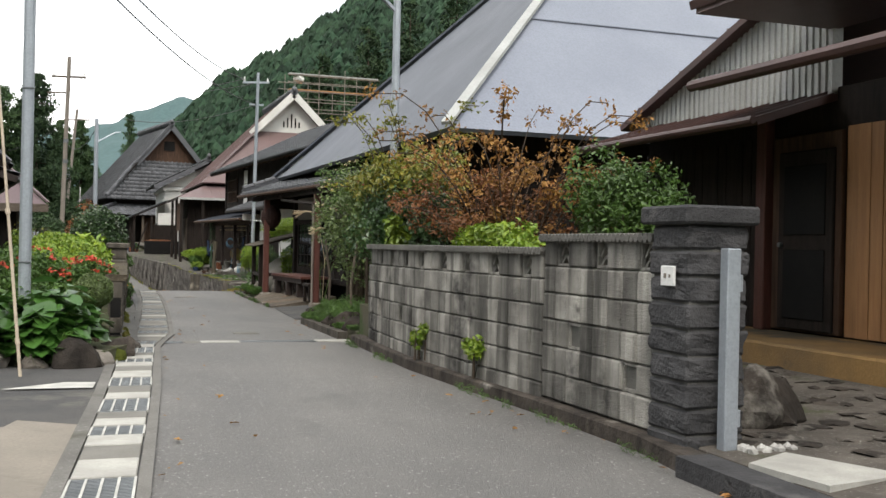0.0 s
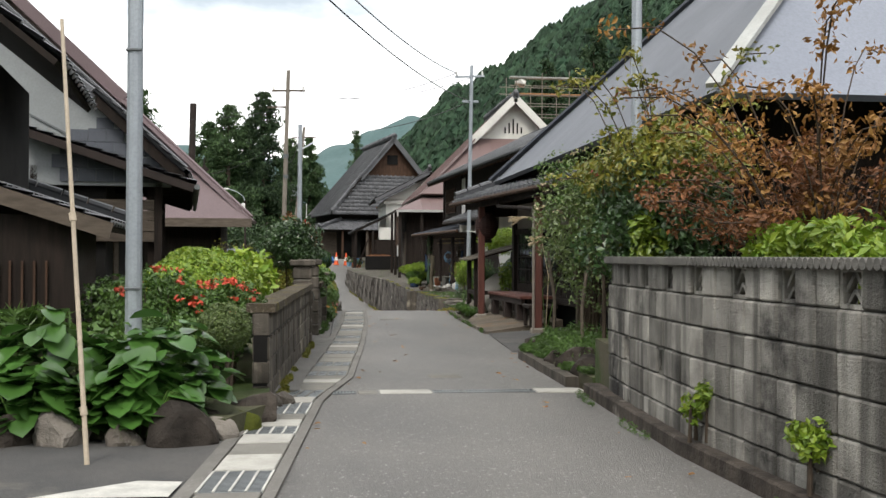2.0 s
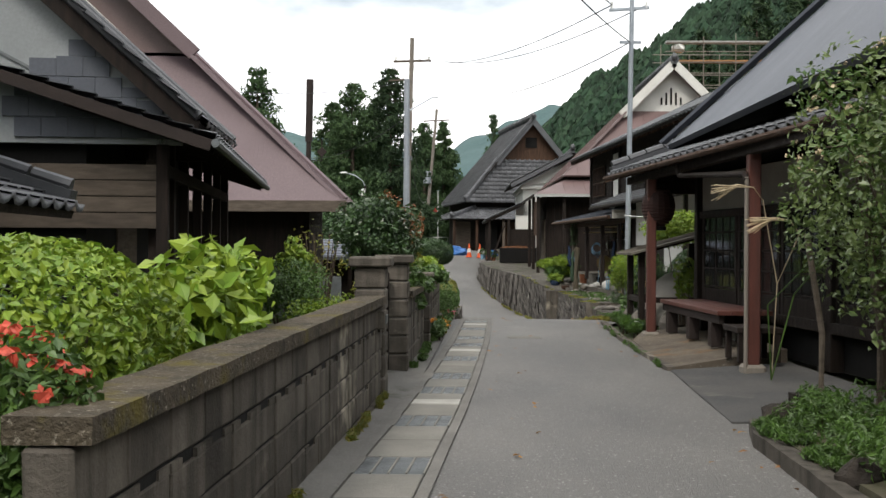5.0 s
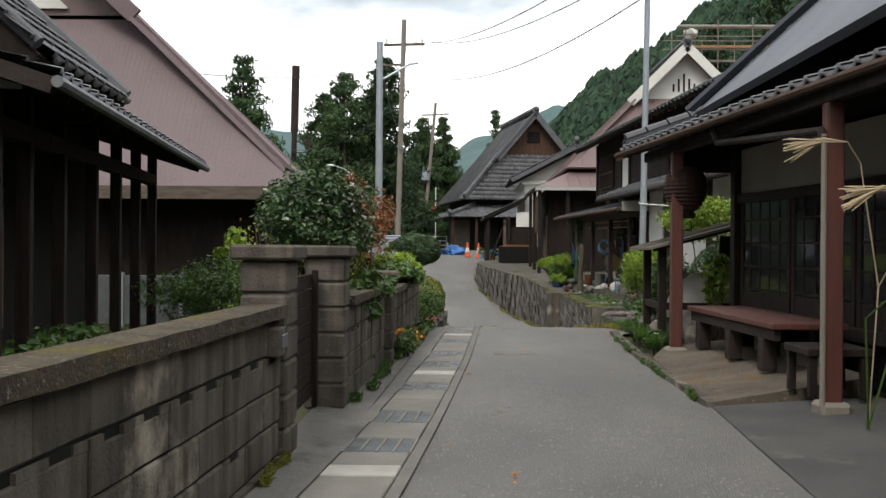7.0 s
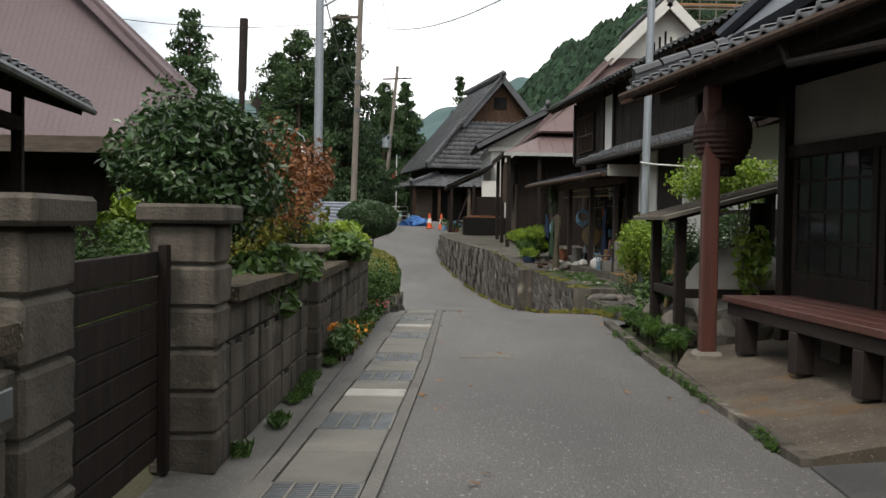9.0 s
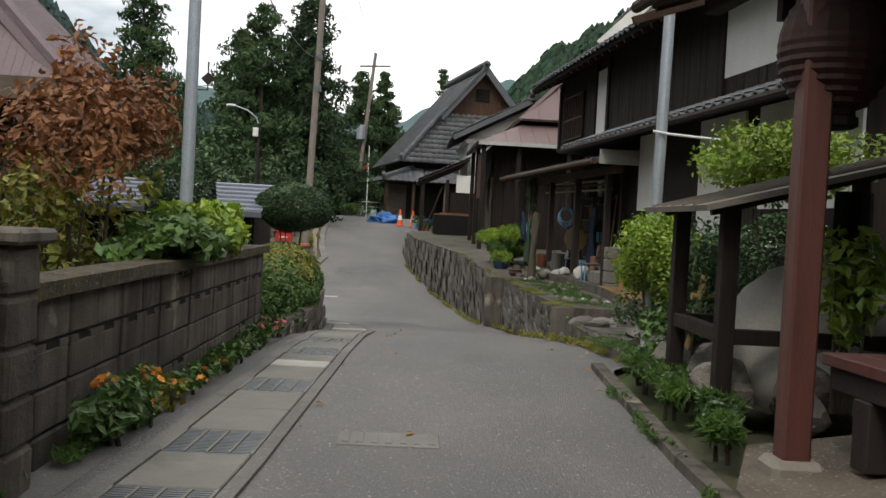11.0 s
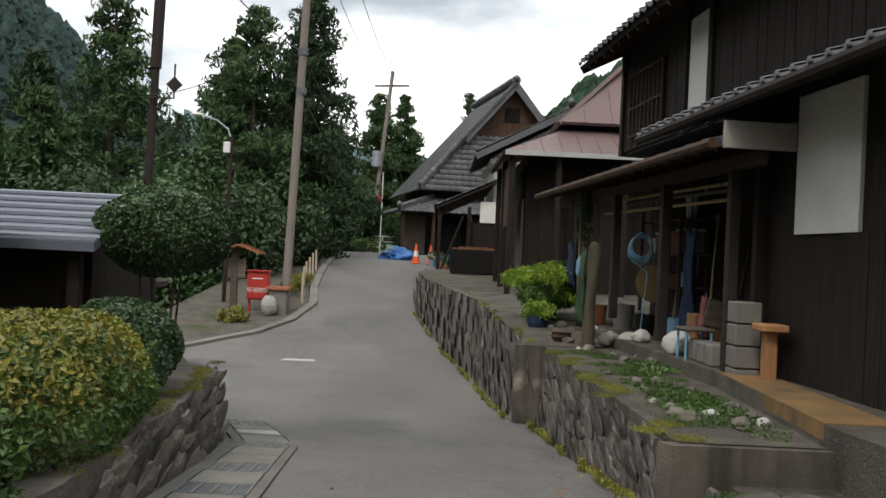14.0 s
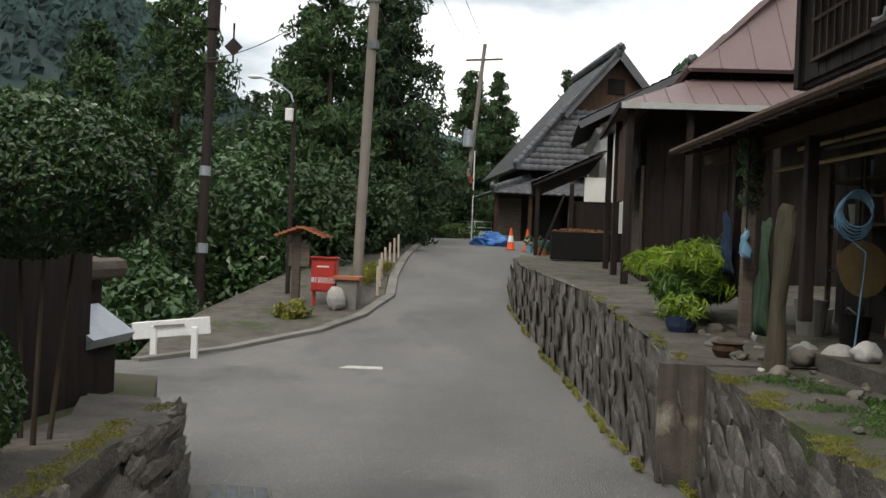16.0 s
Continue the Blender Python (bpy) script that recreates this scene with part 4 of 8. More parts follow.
def ridge_tiles(p, q, parent, m=None, r=0.11, mat=None, cap=True):
    p, q = Vector(p), Vector(q)
    if m is not None:
        p, q = m @ p, m @ q
    bm = bmesh.new()
    beam(p, q, 0.20, 0.16, bm=bm)
    up = Vector((0, 0, 0.11))
    n = max(2, int((q - p).length / 0.3))
    for k in range(n):
        s0, s1 = k / n, (k + 0.93) / n
        rod(p + (q - p) * s0 + up, p + (q - p) * s1 + up, r, r * 0.9, 8, bm)
    if cap:
        blob(p + Vector((0, 0, 0.2)), (0.12, 0.16, 0.17), 3, 0.2, 2, bm)
    return part("ridge", bm, mat or M_TILE, parent)


def boards(parent, m, u0, u1, v, z0, z1, w=0.2, mat=None, t=0.025, name="board"):
    """Upright boards with battens on a wall plane, in the wall's own axes."""
    mat = mat or M_WOOD_DARK
    n = max(1, int(round((u1 - u0) / w)))
    ww = (u1 - u0) / n
    for k in range(n):
        d = 0.004 * ((k * 7) % 3)
        part(name, box(v - t - d, u0 + k * ww + 0.004, z0, v, u0 + (k + 1) * ww - 0.004, z1), mat, parent, m=m)


def gutter_pipe(p, q, parent, m=None, r=0.05, mat=None):
    p, q = Vector(p), Vector(q)
    if m is not None:
        p, q = m @ p, m @ q
    return part("eaves_gutter", rod(p, q, r, n=8), mat or M_WOOD_BROWN, parent, "brown rain gutter")


# ---- house with the grey sheeted roof ----
grey = thing("thatched_house", "old house whose steep thatch is covered in grey sheet", "house", kind="", at=(9, 20, 0.2))
W, S, Nn, E, z0, sl = 4.8, 13.3, 26.0, 19.0, 3.15, 1.0
half = (Nn - S) / 2
top = z0 + half * sl
c_sw, c_nw, c_se, c_ne = (W, S, z0), (W, Nn, z0), (E, S, z0), (E, Nn, z0)
r_w, r_e = (W + half, S + half, top), (E - half, S + half, top)
# one grey sheet: west and north slopes coloured darker for their shade
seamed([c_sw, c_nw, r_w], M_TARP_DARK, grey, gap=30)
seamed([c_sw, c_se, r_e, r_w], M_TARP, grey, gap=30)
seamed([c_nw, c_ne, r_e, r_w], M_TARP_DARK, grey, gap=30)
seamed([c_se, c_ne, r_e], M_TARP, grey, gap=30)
part("hip_flashing", beam((W - 0.05, S - 0.05, z0 + 0.05), (r_w[0], r_w[1], top + 0.05), 0.16, 0.05), M_CORRUG, grey, "pale metal flashing")
part("hip_flashing", beam((W - 0.05, Nn + 0.05, z0 + 0.05), (r_w[0], r_w[1], top + 0.05), 0.16, 0.05), M_TARP_DARK, grey)
part("ridge_cap", beam(r_w, r_e, 0.4, 0.2), M_TARP_DARK, grey)
bm = bmesh.new()
for k in (0.33, 0.62):
    zz = z0 + half * sl * k
    o = half * k
    beam((W + o, S + o, zz + 0.02), (E - o, S + o, zz + 0.02), 0.03, 0.02, bm=bm)
part("sheet_laps", bm, M_TARP, grey)
bm = box(W + 1.5, S + 0.9, 0.1, E - 0.5, Nn - 0.4, z0 + 0.45)
part("wall", bm, M_WOOD_DARK, grey)
# tiled verandah roof along the lane, turned a little with the lane
TV = Matrix.Translation((4.02, 25.3, 0)) @ Euler((0, 0, math.atan(0.10))).to_matrix().to_4x4() @ Matrix.Translation((-4.02, -25.3, 0))
VE, VT, vz, vy0, vy1 = 4.12, 5.6, 2.70, 16.0, 26.6
tiled([(VE, vy0, vz), (VE, vy1, vz), (VT, vy1, vz + 0.52), (VT, vy0, vz + 0.52)], M_TILE, grey, TV)
ridge_tiles((VE + 0.05, vy1, vz + 0.08), (VT, vy1, vz + 0.60), grey, TV, r=0.07, cap=False)
gutter_pipe((VE - 0.05, vy0, vz - 0.03), (VE - 0.05, vy1 + 0.1, vz - 0.03), grey, TV, r=0.038, mat=M_WOOD_BROWN)
part("downpipe", tube([(4.34, 23.2, vz - 0.05), (4.38, 23.1, vz - 0.22), (4.50, 21.8, 2.40), (4.56, 20.72, 2.33), (4.56, 20.66, 2.26)], 0.034, 8), M_WOOD_DARK, grey)
for k in range(26):
    y = vy0 + 0.25 + k * 0.43
    part("rafter", beam((VE + 0.03, y, vz - 0.05), (VT, y, vz + 0.46), 0.045, 0.05), M_WOOD_BROWN, grey, m=TV)
part("eaves_beam", beam((4.26, 26.2, 2.60), (4.94, 16.4, 2.60), 0.10, 0.12, 0.01), M_WOOD_DARK, grey)
for x, y, zb in ((4.35, 24.85, 0.25), (4.66, 20.75, 0.24), (4.86, 16.6, 0.4)):
    part("post", box(x - 0.065, y - 0.065, zb + 0.06, x + 0.065, y + 0.065, 2.55, 0.012), M_WOOD_RED, grey, "red-brown square post")
    part("post_stone", box(x - 0.12, y - 0.12, zb - 0.1, x + 0.12, y + 0.12, zb + 0.07, 0.03), M_CONC_WARM, grey)
part("downpipe", tube([(4.56, 20.66, 2.30), (4.56, 20.66, 1.2), (4.56, 20.66, 0.24)], 0.022, 8), M_POLE_CONC, grey, "thin pale downpipe")
part("end_board", prism([(4.36, 25.30), (5.58, 25.30), (5.58, 25.36), (4.36, 25.36)], 2.36, lambda x, y: vz + 0.52 * (x - VE) / (VT - VE) - 0.09), M_WOOD_DARK, grey, m=TV)
# wall under the verandah: plaster band, glazed lattice doors, dark boards
part("plaster_band", box(5.18, 16.5, 2.08, 5.24, 25.2, 2.62, 0.004), M_PLASTER_GREY, grey, m=TV)
part("lintel", box(5.13, 16.5, 1.98, 5.24, 25.25, 2.09, 0.006), M_WOOD_DARK, grey, m=TV)
part("sill", box(5.10, 16.5, 0.62, 5.24, 25.25, 0.74, 0.006), M_WOOD_DARK, grey, m=TV)
# near black carries the unlit room behind the lattice doors
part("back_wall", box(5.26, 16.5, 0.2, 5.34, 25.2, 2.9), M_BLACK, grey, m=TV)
for k in range(6):
    y0 = 16.6 + k * 1.42
    d = part("sliding_door", box(5.16, y0, 0.74, 5.19, y0 + 0.07, 1.98), M_WOOD_DARK, grey, "dark lattice door", m=TV)
    bm = bmesh.new()
    box(5.16, y0 + 1.3, 0.74, 5.19, y0 + 1.38, 1.98, bm=bm)
    for q in range(1, 5):
        box(5.165, y0 + q * 0.27, 0.74, 5.185, y0 + q * 0.27 + 0.022, 1.98, bm=bm)
    for zz in (0.98, 1.24, 1.50, 1.76):
        box(5.165, y0, zz, 5.185, y0 + 1.38, zz + 0.022, bm=bm)
    box(5.165, y0, 0.74, 5.185, y0 + 1.38, 0.96, bm=bm)
    part("lattice", bm, M_WOOD_DARK, d, m=TV)
    part("pane", box(5.172, y0 + 0.05, 0.96, 5.178, y0 + 1.34, 1.98), M_GLASS, d, m=TV)
for y in (25.2, 20.85, 16.6):
    part("corner_post", box(5.10, y - 0.07, 0.2, 5.26, y + 0.07, 2.62, 0.008), M_WOOD_DARK, grey, m=TV)

TB = Matrix.Translation((4.50, 24.95, 0)) @ Euler((0, 0, math.atan(0.045))).to_matrix().to_4x4() @ Matrix.Translation((-4.40, -24.85, 0))
bench = thing("verandah_bench", "long low dark-stained plank bench on stout legs", "bench", at=(4.8, 24.2, 0.36))
for k in range(4):
    part("plank", box(4.40 + k * 0.17, 22.0, 0.735, 4.565 + k * 0.17, 24.85, 0.79, 0.006), M_WOOD_RED, bench, m=TB)
part("front_rail", box(4.43, 22.05, 0.63, 4.49, 24.8, 0.733, 0.005), M_POLE_DARK, bench, m=TB)
for y in (22.4, 23.4, 24.5):
    part("leg", box(4.42, y - 0.07, 0.33, 4.56, y + 0.07, 0.63, 0.008), M_POLE_DARK, bench, m=TB)
    part("leg", box(4.90, y - 0.07, 0.33, 5.04, y + 0.07, 0.735, 0.008), M_POLE_DARK, bench, m=TB)
ob = thing("garden_stool", "low dark wooden stool on the paving", "stool", at=(4.75, 21.2, 0.3))
part("seat", box(4.55, 20.95, 0.62, 5.05, 21.55, 0.68, 0.006), M_WOOD_DARK, ob)
for x in (4.6, 5.0):
    for y in (21.0, 21.5):
        part("leg", box(x - 0.03, y - 0.03, 0.30, x + 0.03, y + 0.03, 0.62), M_WOOD_DARK, ob)
for k, y in enumerate((22.6, 23.1, 24.0)):
    part_ob = thing("foundation_block", "grey concrete block under the bench", "block", "blocks under the bench", at=(5.1, y, 0.33))
    part("brick", box(5.06, y - 0.19, 0.33, 5.17, y + 0.19, 0.52, 0.008), M_CONC, part_ob)
lan = thing("hanging_lantern", "large dark ribbed paper lantern hanging under the eaves", "lantern", at=(4.47, 24.95, 2.47))
prof = [(0.06, -0.30)]
for k in range(13):
    zz = -0.28 + k * 0.045
    rr = 0.25 * math.sqrt(max(0.05, 1 - ((zz - 0.0) / 0.31) ** 2))
    prof += [(rr, zz), (rr * 0.98, zz + 0.022)]
prof.append((0.06, 0.30))
part("shade", lathe(prof, (4.47, 24.95, 2.14), 18), M_LANTERN, lan, smooth=False)
part("rim", lathe([(0.10, 0.29), (0.12, 0.30), (0.12, 0.34), (0.10, 0.35)], (4.47, 24.95, 2.14), 14), M_BLACK, lan)
part("rim", lathe([(0.10, -0.34), (0.12, -0.33), (0.12, -0.29), (0.10, -0.28)], (4.47, 24.95, 2.14), 14), M_BLACK, lan)
part("hanger", rod((4.47, 24.95, 2.47), (4.47, 24.95, 2.80), 0.01), M_BLACK, lan)

# paving before the verandah
tagged(part("pavement", prism([(3.90, 21.42), (5.3, 21.6), (5.3, 25.4), (4.3, 25.3), (4.06, 24.7)], 0.05, lambda x, y: 0.19 + 0.20 * min(1, max(0, (x - 4.0) / 0.7))), M_APRON), "worn brownish concrete apron before the verandah", "pavement", kind="structure")
bm = rail_along(along([(3.93, 21.40), (4.02, 25.4), (4.14, 27.4), (4.22, 28.8)]), level, 0.10, -0.1, 0.055)
tagged(part("kerb", bm, M_BLOCK_DARK), "low dark concrete kerb along the apron and verge", "kerb", kind="structure")
bm = rail_along(along([(3.42, 13.5), (3.47, 14.5), (3.60, 16.8), (3.74, 17.4), (4.4, 17.8)], 0.3), level, 0.13, -0.12, 0.10)
for v in bm.verts:
    v.co += Vector((0.015 * noise.noise(v.co * 4), 0, 0.015 * noise.noise(v.co * 3 + Vector((4, 0, 0)))))
tagged(part("kerb", bm, M_BLOCK_DARK), "old mossy concrete kerb round the planted bed", "kerb", kind="structure")
tagged(part("planting_bed", prism([(3.60, 13.4), (3.64, 16.7), (3.80, 17.4), (5.8, 17.8), (5.8, 13.4)], 0.05, lambda x, y: level(y) + 0.10 + 0.1 * (x - 3.6)), M_EARTH), "raised earth bed beside the lane", "ground", kind="structure")
tagged(part("planting_bed", prism([(3.52, 5.7), (3.52, 12.5), (3.62, 13.4), (5.5, 13.4), (5.5, 10.2), (4.25, 6.1)], 0.05, 0.72), M_EARTH), "raised earth bed behind the block wall", "ground", kind="structure")

# ---- shed with the dark door, at the start ----
shed = thing("timber_outhouse", "dark timber outhouse with brown metal roof and boarded wall", "house", at=(8, 8, 0.5))
part("wall", box(7.0, 2.0, 0.4, 12.0, 11.7, 3.15), M_WOOD_DARK, shed)
for a, b, mt in ((9.35, 11.7, M_WOOD_DARK), (4.0, 8.02, M_WOOD_ORANGE)):
    boards(shed, None, a, b, 7.0, 0.72, 2.75, 0.16, mt)
part("door_frame", box(6.93, 8.04, 0.72, 6.99, 9.08, 2.72, 0.01), M_WOOD_BROWN, shed)
dr = part("door", box(6.90, 8.12, 0.74, 6.94, 8.94, 2.55, 0.01), M_WOOD_DARK, shed, "dark door")
part("panel", box(6.885, 8.22, 1.7, 6.9, 8.84, 2.4, 0.006), M_BLACK, dr)
part("panel", box(6.885, 8.22, 0.85, 6.9, 8.84, 1.55, 0.006), M_BLACK, dr)
part("door_handle", rod((6.86, 8.88, 1.6), (6.9, 8.88, 1.6), 0.025, n=8), M_STEEL, dr)
part("post", box(6.86, 9.12, 0.7, 6.98, 9.28, 3.0, 0.01), M_WOOD_RED, shed)
tagged(part("step", box(5.9, 2.5, 0.3, 7.2, 9.6, 0.70, 0.02), M_OCHRE), "ochre-stained raised concrete floor edge", "step", kind="structure")
seamed([(6.05, 11.9, 2.80), (6.05, 8.2, 2.80), (7.05, 8.2, 3.12), (7.05, 11.9, 3.12)], M_RED_ROOF, shed, gap=0.3, seam=0.03)
seamed([(5.13, 7.8, 3.0), (5.13, 2.0, 3.0), (7.2, 2.0, 3.60), (7.2, 7.8, 3.60)], M_RED_ROOF, shed, gap=0.3, seam=0.03)
part("gable_sheet", prism([(6.95, 8.2), (6.95, 11.9), (7.05, 11.9), (7.05, 8.2)], 3.08, lambda x, y: 3.2 + (11.9 - y) * 0.345), M_CORRUG, shed, "grey corrugated sheet")
bm = bmesh.new()
for k in range(37):
    y = 8.2 + k * 0.1
    box(6.925, y, 3.1, 6.95, y + 0.05, 3.18 + (11.85 - y) * 0.345, bm=bm)
part("corrugation", bm, M_CORRUG, shed)
seamed([(6.78, 12.1, 3.16), (6.78, 8.0, 4.58), (10, 8.0, 4.58), (10, 12.1, 3.16)], M_RED_ROOF, shed, gap=0.5)
seamed([(5.35, 8.3, 3.84), (5.35, 2.0, 3.84), (8.2, 2.0, 4.7), (8.2, 8.3, 4.7)], M_RED_ROOF, shed, gap=0.35)
part("soffit", box(5.4, 2.0, 3.72, 7.0, 8.25, 3.78), M_MAUVE_FAR, shed)
part("eaves_gutter", rod((5.1, 7.85, 2.97), (5.1, 2.0, 2.97), 0.05, n=8), M_RED_ROOF, shed)
part("eaves_gutter", rod((6.02, 11.95, 2.77), (6.02, 8.2, 2.77), 0.04, n=8), M_RED_ROOF, shed)
tagged(part("forecourt", prism([(3.3, 1.0), (3.42, 5.1), (3.8, 5.55), (4.2, 6.1), (5.45, 10.2), (6.0, 10.2), (6.0, -3), (3.0, -3)], 0.0, lambda x, y: 0.36 + 0.05 * (x - 3.3)), M_MUDSTONE), "dark mossy stone-flagged forecourt with leaf litter", "ground", kind="structure")
rng_f = random.Random(31)
court = bpy.data.objects["forecourt"]
for k in range(260):
    x, y = 3.6 + 2.3 * rng_f.random(), 2.6 + 7.0 * rng_f.random()
    if y > 5.4 and x < 3.9 + (y - 5.4) * 0.36 or (x < 4.1 and y < 4.9):
        continue
    part("flagstone", blob((x, y, 0.362 + 0.05 * (x - 3.3)), (0.05 + 0.09 * rng_f.random(), 0.05 + 0.07 * rng_f.random(), 0.010 + 0.014 * rng_f.random()), k, 0.6, 1), M_STONE_DARK if k % 3 else M_MUDSTONE, court)
bm = rail_along(along([(3.12, 1.0), (3.25, 4.9)]), level, 0.22, -0.1, 0.12)
tagged(part("kerb", bm, M_ROCKFACE), "dark kerb at the forecourt edge", "kerb", kind="structure")
tagged(part("paving_slab", prism([(3.42, 4.0), (3.36, 4.55), (3.75, 4.75), (4.0, 4.1)], 0.3, 0.40), M_CONC_WHITE), "pale concrete slab in the forecourt", "paving", kind="structure")
for k, (x, y, r) in enumerate(((4.18, 5.6, 0.32), (4.42, 6.1, 0.28), (4.3, 5.75, 0.2), (4.6, 6.6, 0.2))):
    ob = thing("rock", "dark rough fieldstone at the foot of the bank", "rock", "rocks by the forecourt", at=(x, y, 0.35))
    part("stone", rock((x, y, 0.35 + r * 0.5), (r, r * 0.8, r * 0.8), k + 2), M_STONE_DARK, ob)
for k in range(9):
    x, y = 3.62 + 0.09 * (k % 4), 4.86 + 0.05 * (k // 4)
    ob = thing("pebble", "small broken pale stone by the gatepost", "stone", "broken stones", at=(x, y, 0.37))
    part("stone", blob((x, y, 0.385), 0.035, k, 0.4, 1), M_PALE, ob)

# ---- long house on the terrace ----
O2, ang2 = Vector((5.73, 36.5, 0)), math.atan2(0.0785, 1.0)
T2 = Matrix.Translation(O2) @ Euler((0, 0, ang2)).to_matrix().to_4x4()
# local: y along the lane from the second post, x away from the lane
long = thing("terrace_house", "long two-storey dark timber house with white plaster", "house", at=(8, 36, 0.3))


def tb(x0, y0, z0_, x1, y1, z1, bevel=0.006, mat=M_WOOD_DARK, name="wall", label="", par=None):
    return part(name, box(x0, y0, z0_, x1, y1, z1, bevel), mat, par or long, label, m=T2)


tb(0.30, -7.2, 0.2, 6.5, 0.0, 2.9, 0, M_WOOD_DARK)
# porch recess is near black, the shade under its roof painted in
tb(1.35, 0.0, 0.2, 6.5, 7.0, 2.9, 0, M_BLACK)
tb(0.62, -7.2, 2.9, 6.5, 6.4, 4.55, 0, M_WOOD_DARK)
boards(long, T2, -7.2, 6.4, 0.62, 2.95, 4.2, 0.22, M_WOOD_DARK)
boards(long, T2, -7.2, -1.5, 0.30, 0.35, 1.6, 0.2, M_WOOD_DARK)
for y0, y1, zz, z1 in ((-1.74, -0.66, 1.6, 2.72), (-4.6, -3.2, 1.0, 2.72), (-7.2, -5.0, 1.6, 2.72)):
    tb(0.265, y0, zz, 0.30, y1, z1, 0.003, M_PLASTER, "plaster_panel", "white plaster panel")
for y0, y1, z0_, z1 in ((2.55, 3.25, 2.95, 4.25), (-7.2, -3.0, 3.3, 4.25)):
    tb(0.585, y0, z0_, 0.6, y1, z1, 0.003, M_PLASTER, "plaster_panel", "white plaster panel")
for y in (6.3, 3.35, 2.45, -3.0, -7.1):
    tb(0.55, y - 0.07, 2.9, 0.64, y + 0.07, 4.4, 0.006, M_WOOD_DARK, "upright")
w2 = tb(0.56, 4.2, 3.1, 0.60, 5.8, 4.0, 0.004, M_BLACK, "window", "dark latticed upper window")
bm = bmesh.new()
for q in range(9):
    box(0.535, 4.2 + q * 0.195, 3.1, 0.56, 4.23 + q * 0.195, 4.0, bm=bm)
for zz in (3.1, 3.5, 3.97):
    box(0.535, 4.2, zz, 0.56, 5.83, zz + 0.035, bm=bm)
part("lattice", bm, M_WOOD_BROWN, w2, m=T2)
# upper roof
tiled([(0.02, -7.8, 4.30), (0.02, 6.9, 4.30), (3.8, 6.9, 6.15), (3.8, -7.8, 6.15)], M_TILE, long, T2)
tiled([(7.5, 6.9, 4.30), (7.5, -7.8, 4.30), (3.8, -7.8, 6.15), (3.8, 6.9, 6.15)], M_TILE, long, T2)
part("gable_wall", prism([(0.62, 6.36), (3.8, 6.36), (6.5, 6.36), (6.5, 6.42), (3.8, 6.42), (0.62, 6.42)], 4.2, lambda x, y: 6.1 - abs(x - 3.8) * 0.49), M_WOOD_DARK, long, m=T2)
for k in range(34):
    y = -7.7 + k * 0.44
    part("rafter", beam((0.05, y, 4.22), (1.0, y, 4.69), 0.05, 0.07), M_WOOD_BROWN, long, m=T2)
# main lower roof (south part) and lean-to porch roof
tiled([(-0.28, -7.6, 2.66), (-0.28, 2.0, 2.66), (0.64, 2.0, 3.02), (0.64, -7.6, 3.02)], M_TILE, long, T2)
gutter_pipe((-0.34, -7.6, 2.62), (-0.34, 2.0, 2.62), long, T2, 0.05, M_WOOD_DARK)
seamed([(-0.36, -0.6, 2.38), (-0.36, 7.7, 2.38), (1.4, 7.7, 2.80), (1.4, -0.6, 2.80)], M_TARP_DARK, long, T2, gap=0.45)
gutter_pipe((-0.42, -0.6, 2.32), (-0.42, 7.7, 2.32), long, T2, 0.045, M_WOOD_BROWN)
tb(-0.34, -0.66, 2.28, 0.26, -0.60, 2.50, 0.0, M_PLASTER_GREY, "end_board", "grey painted end board")
for k in range(19):
    y = -0.4 + k * 0.44
    part("rafter", beam((-0.33, y, 2.30), (1.35, y, 2.72), 0.05, 0.06), M_WOOD_BROWN, long, m=T2)
tb(-0.06, -0.58, 2.16, 0.06, 7.6, 2.28, 0.006, M_WOOD_BROWN, "beam")
for y, wd in ((0.0, 0.05), (2.0, 0.055), (4.1, 0.05), (6.3, 0.055)):
    zb = 0.40 + 0.05 * max(0, y) if y > -1 else 0.4
    tb(-wd, y - wd, zb, wd, y + wd, 2.2, 0.01, M_POLE_DARK, "post", "weathered square post")
# back of the porch: boards, window with curtains, shelves
boards(long, T2, 0.0, 7.0, 1.35, 0.4, 2.4, 0.24, M_WOOD_DARK)
wn2 = tb(1.30, -0.2 + 0.3, 0.95, 1.34, 1.45, 2.1, 0.004, M_BLACK, "window", "window with white half curtains")
for q in range(2):
    y0 = 0.12 + q * 0.68
    part("frame", box(1.27, y0, 0.95, 1.30, y0 + 0.05, 2.1, bm=box(1.27, y0 + 0.6, 0.95, 1.30, y0 + 0.65, 2.1)), M_WOOD_BROWN, wn2, m=T2)
    part("curtain", box(1.285, y0 + 0.06, 1.0, 1.295, y0 + 0.6, 1.5), M_PLASTER, wn2, "white curtain", m=T2)
tb(0.2, -0.05, 0.35, 1.35, 0.05, 2.4, 0.0, M_WOOD_DARK, "side_wall")
for zz in (1.0, 1.45, 1.9):
    tb(0.9, 4.3, zz, 1.33, 6.1, zz + 0.03, 0.003, M_WOOD_GREY, "shelf")
for y in (4.3, 5.2, 6.1):
    tb(0.88, y - 0.02, 0.45, 0.93, y + 0.02, 2.1, 0.003, M_WOOD_GREY, "shelf_post")

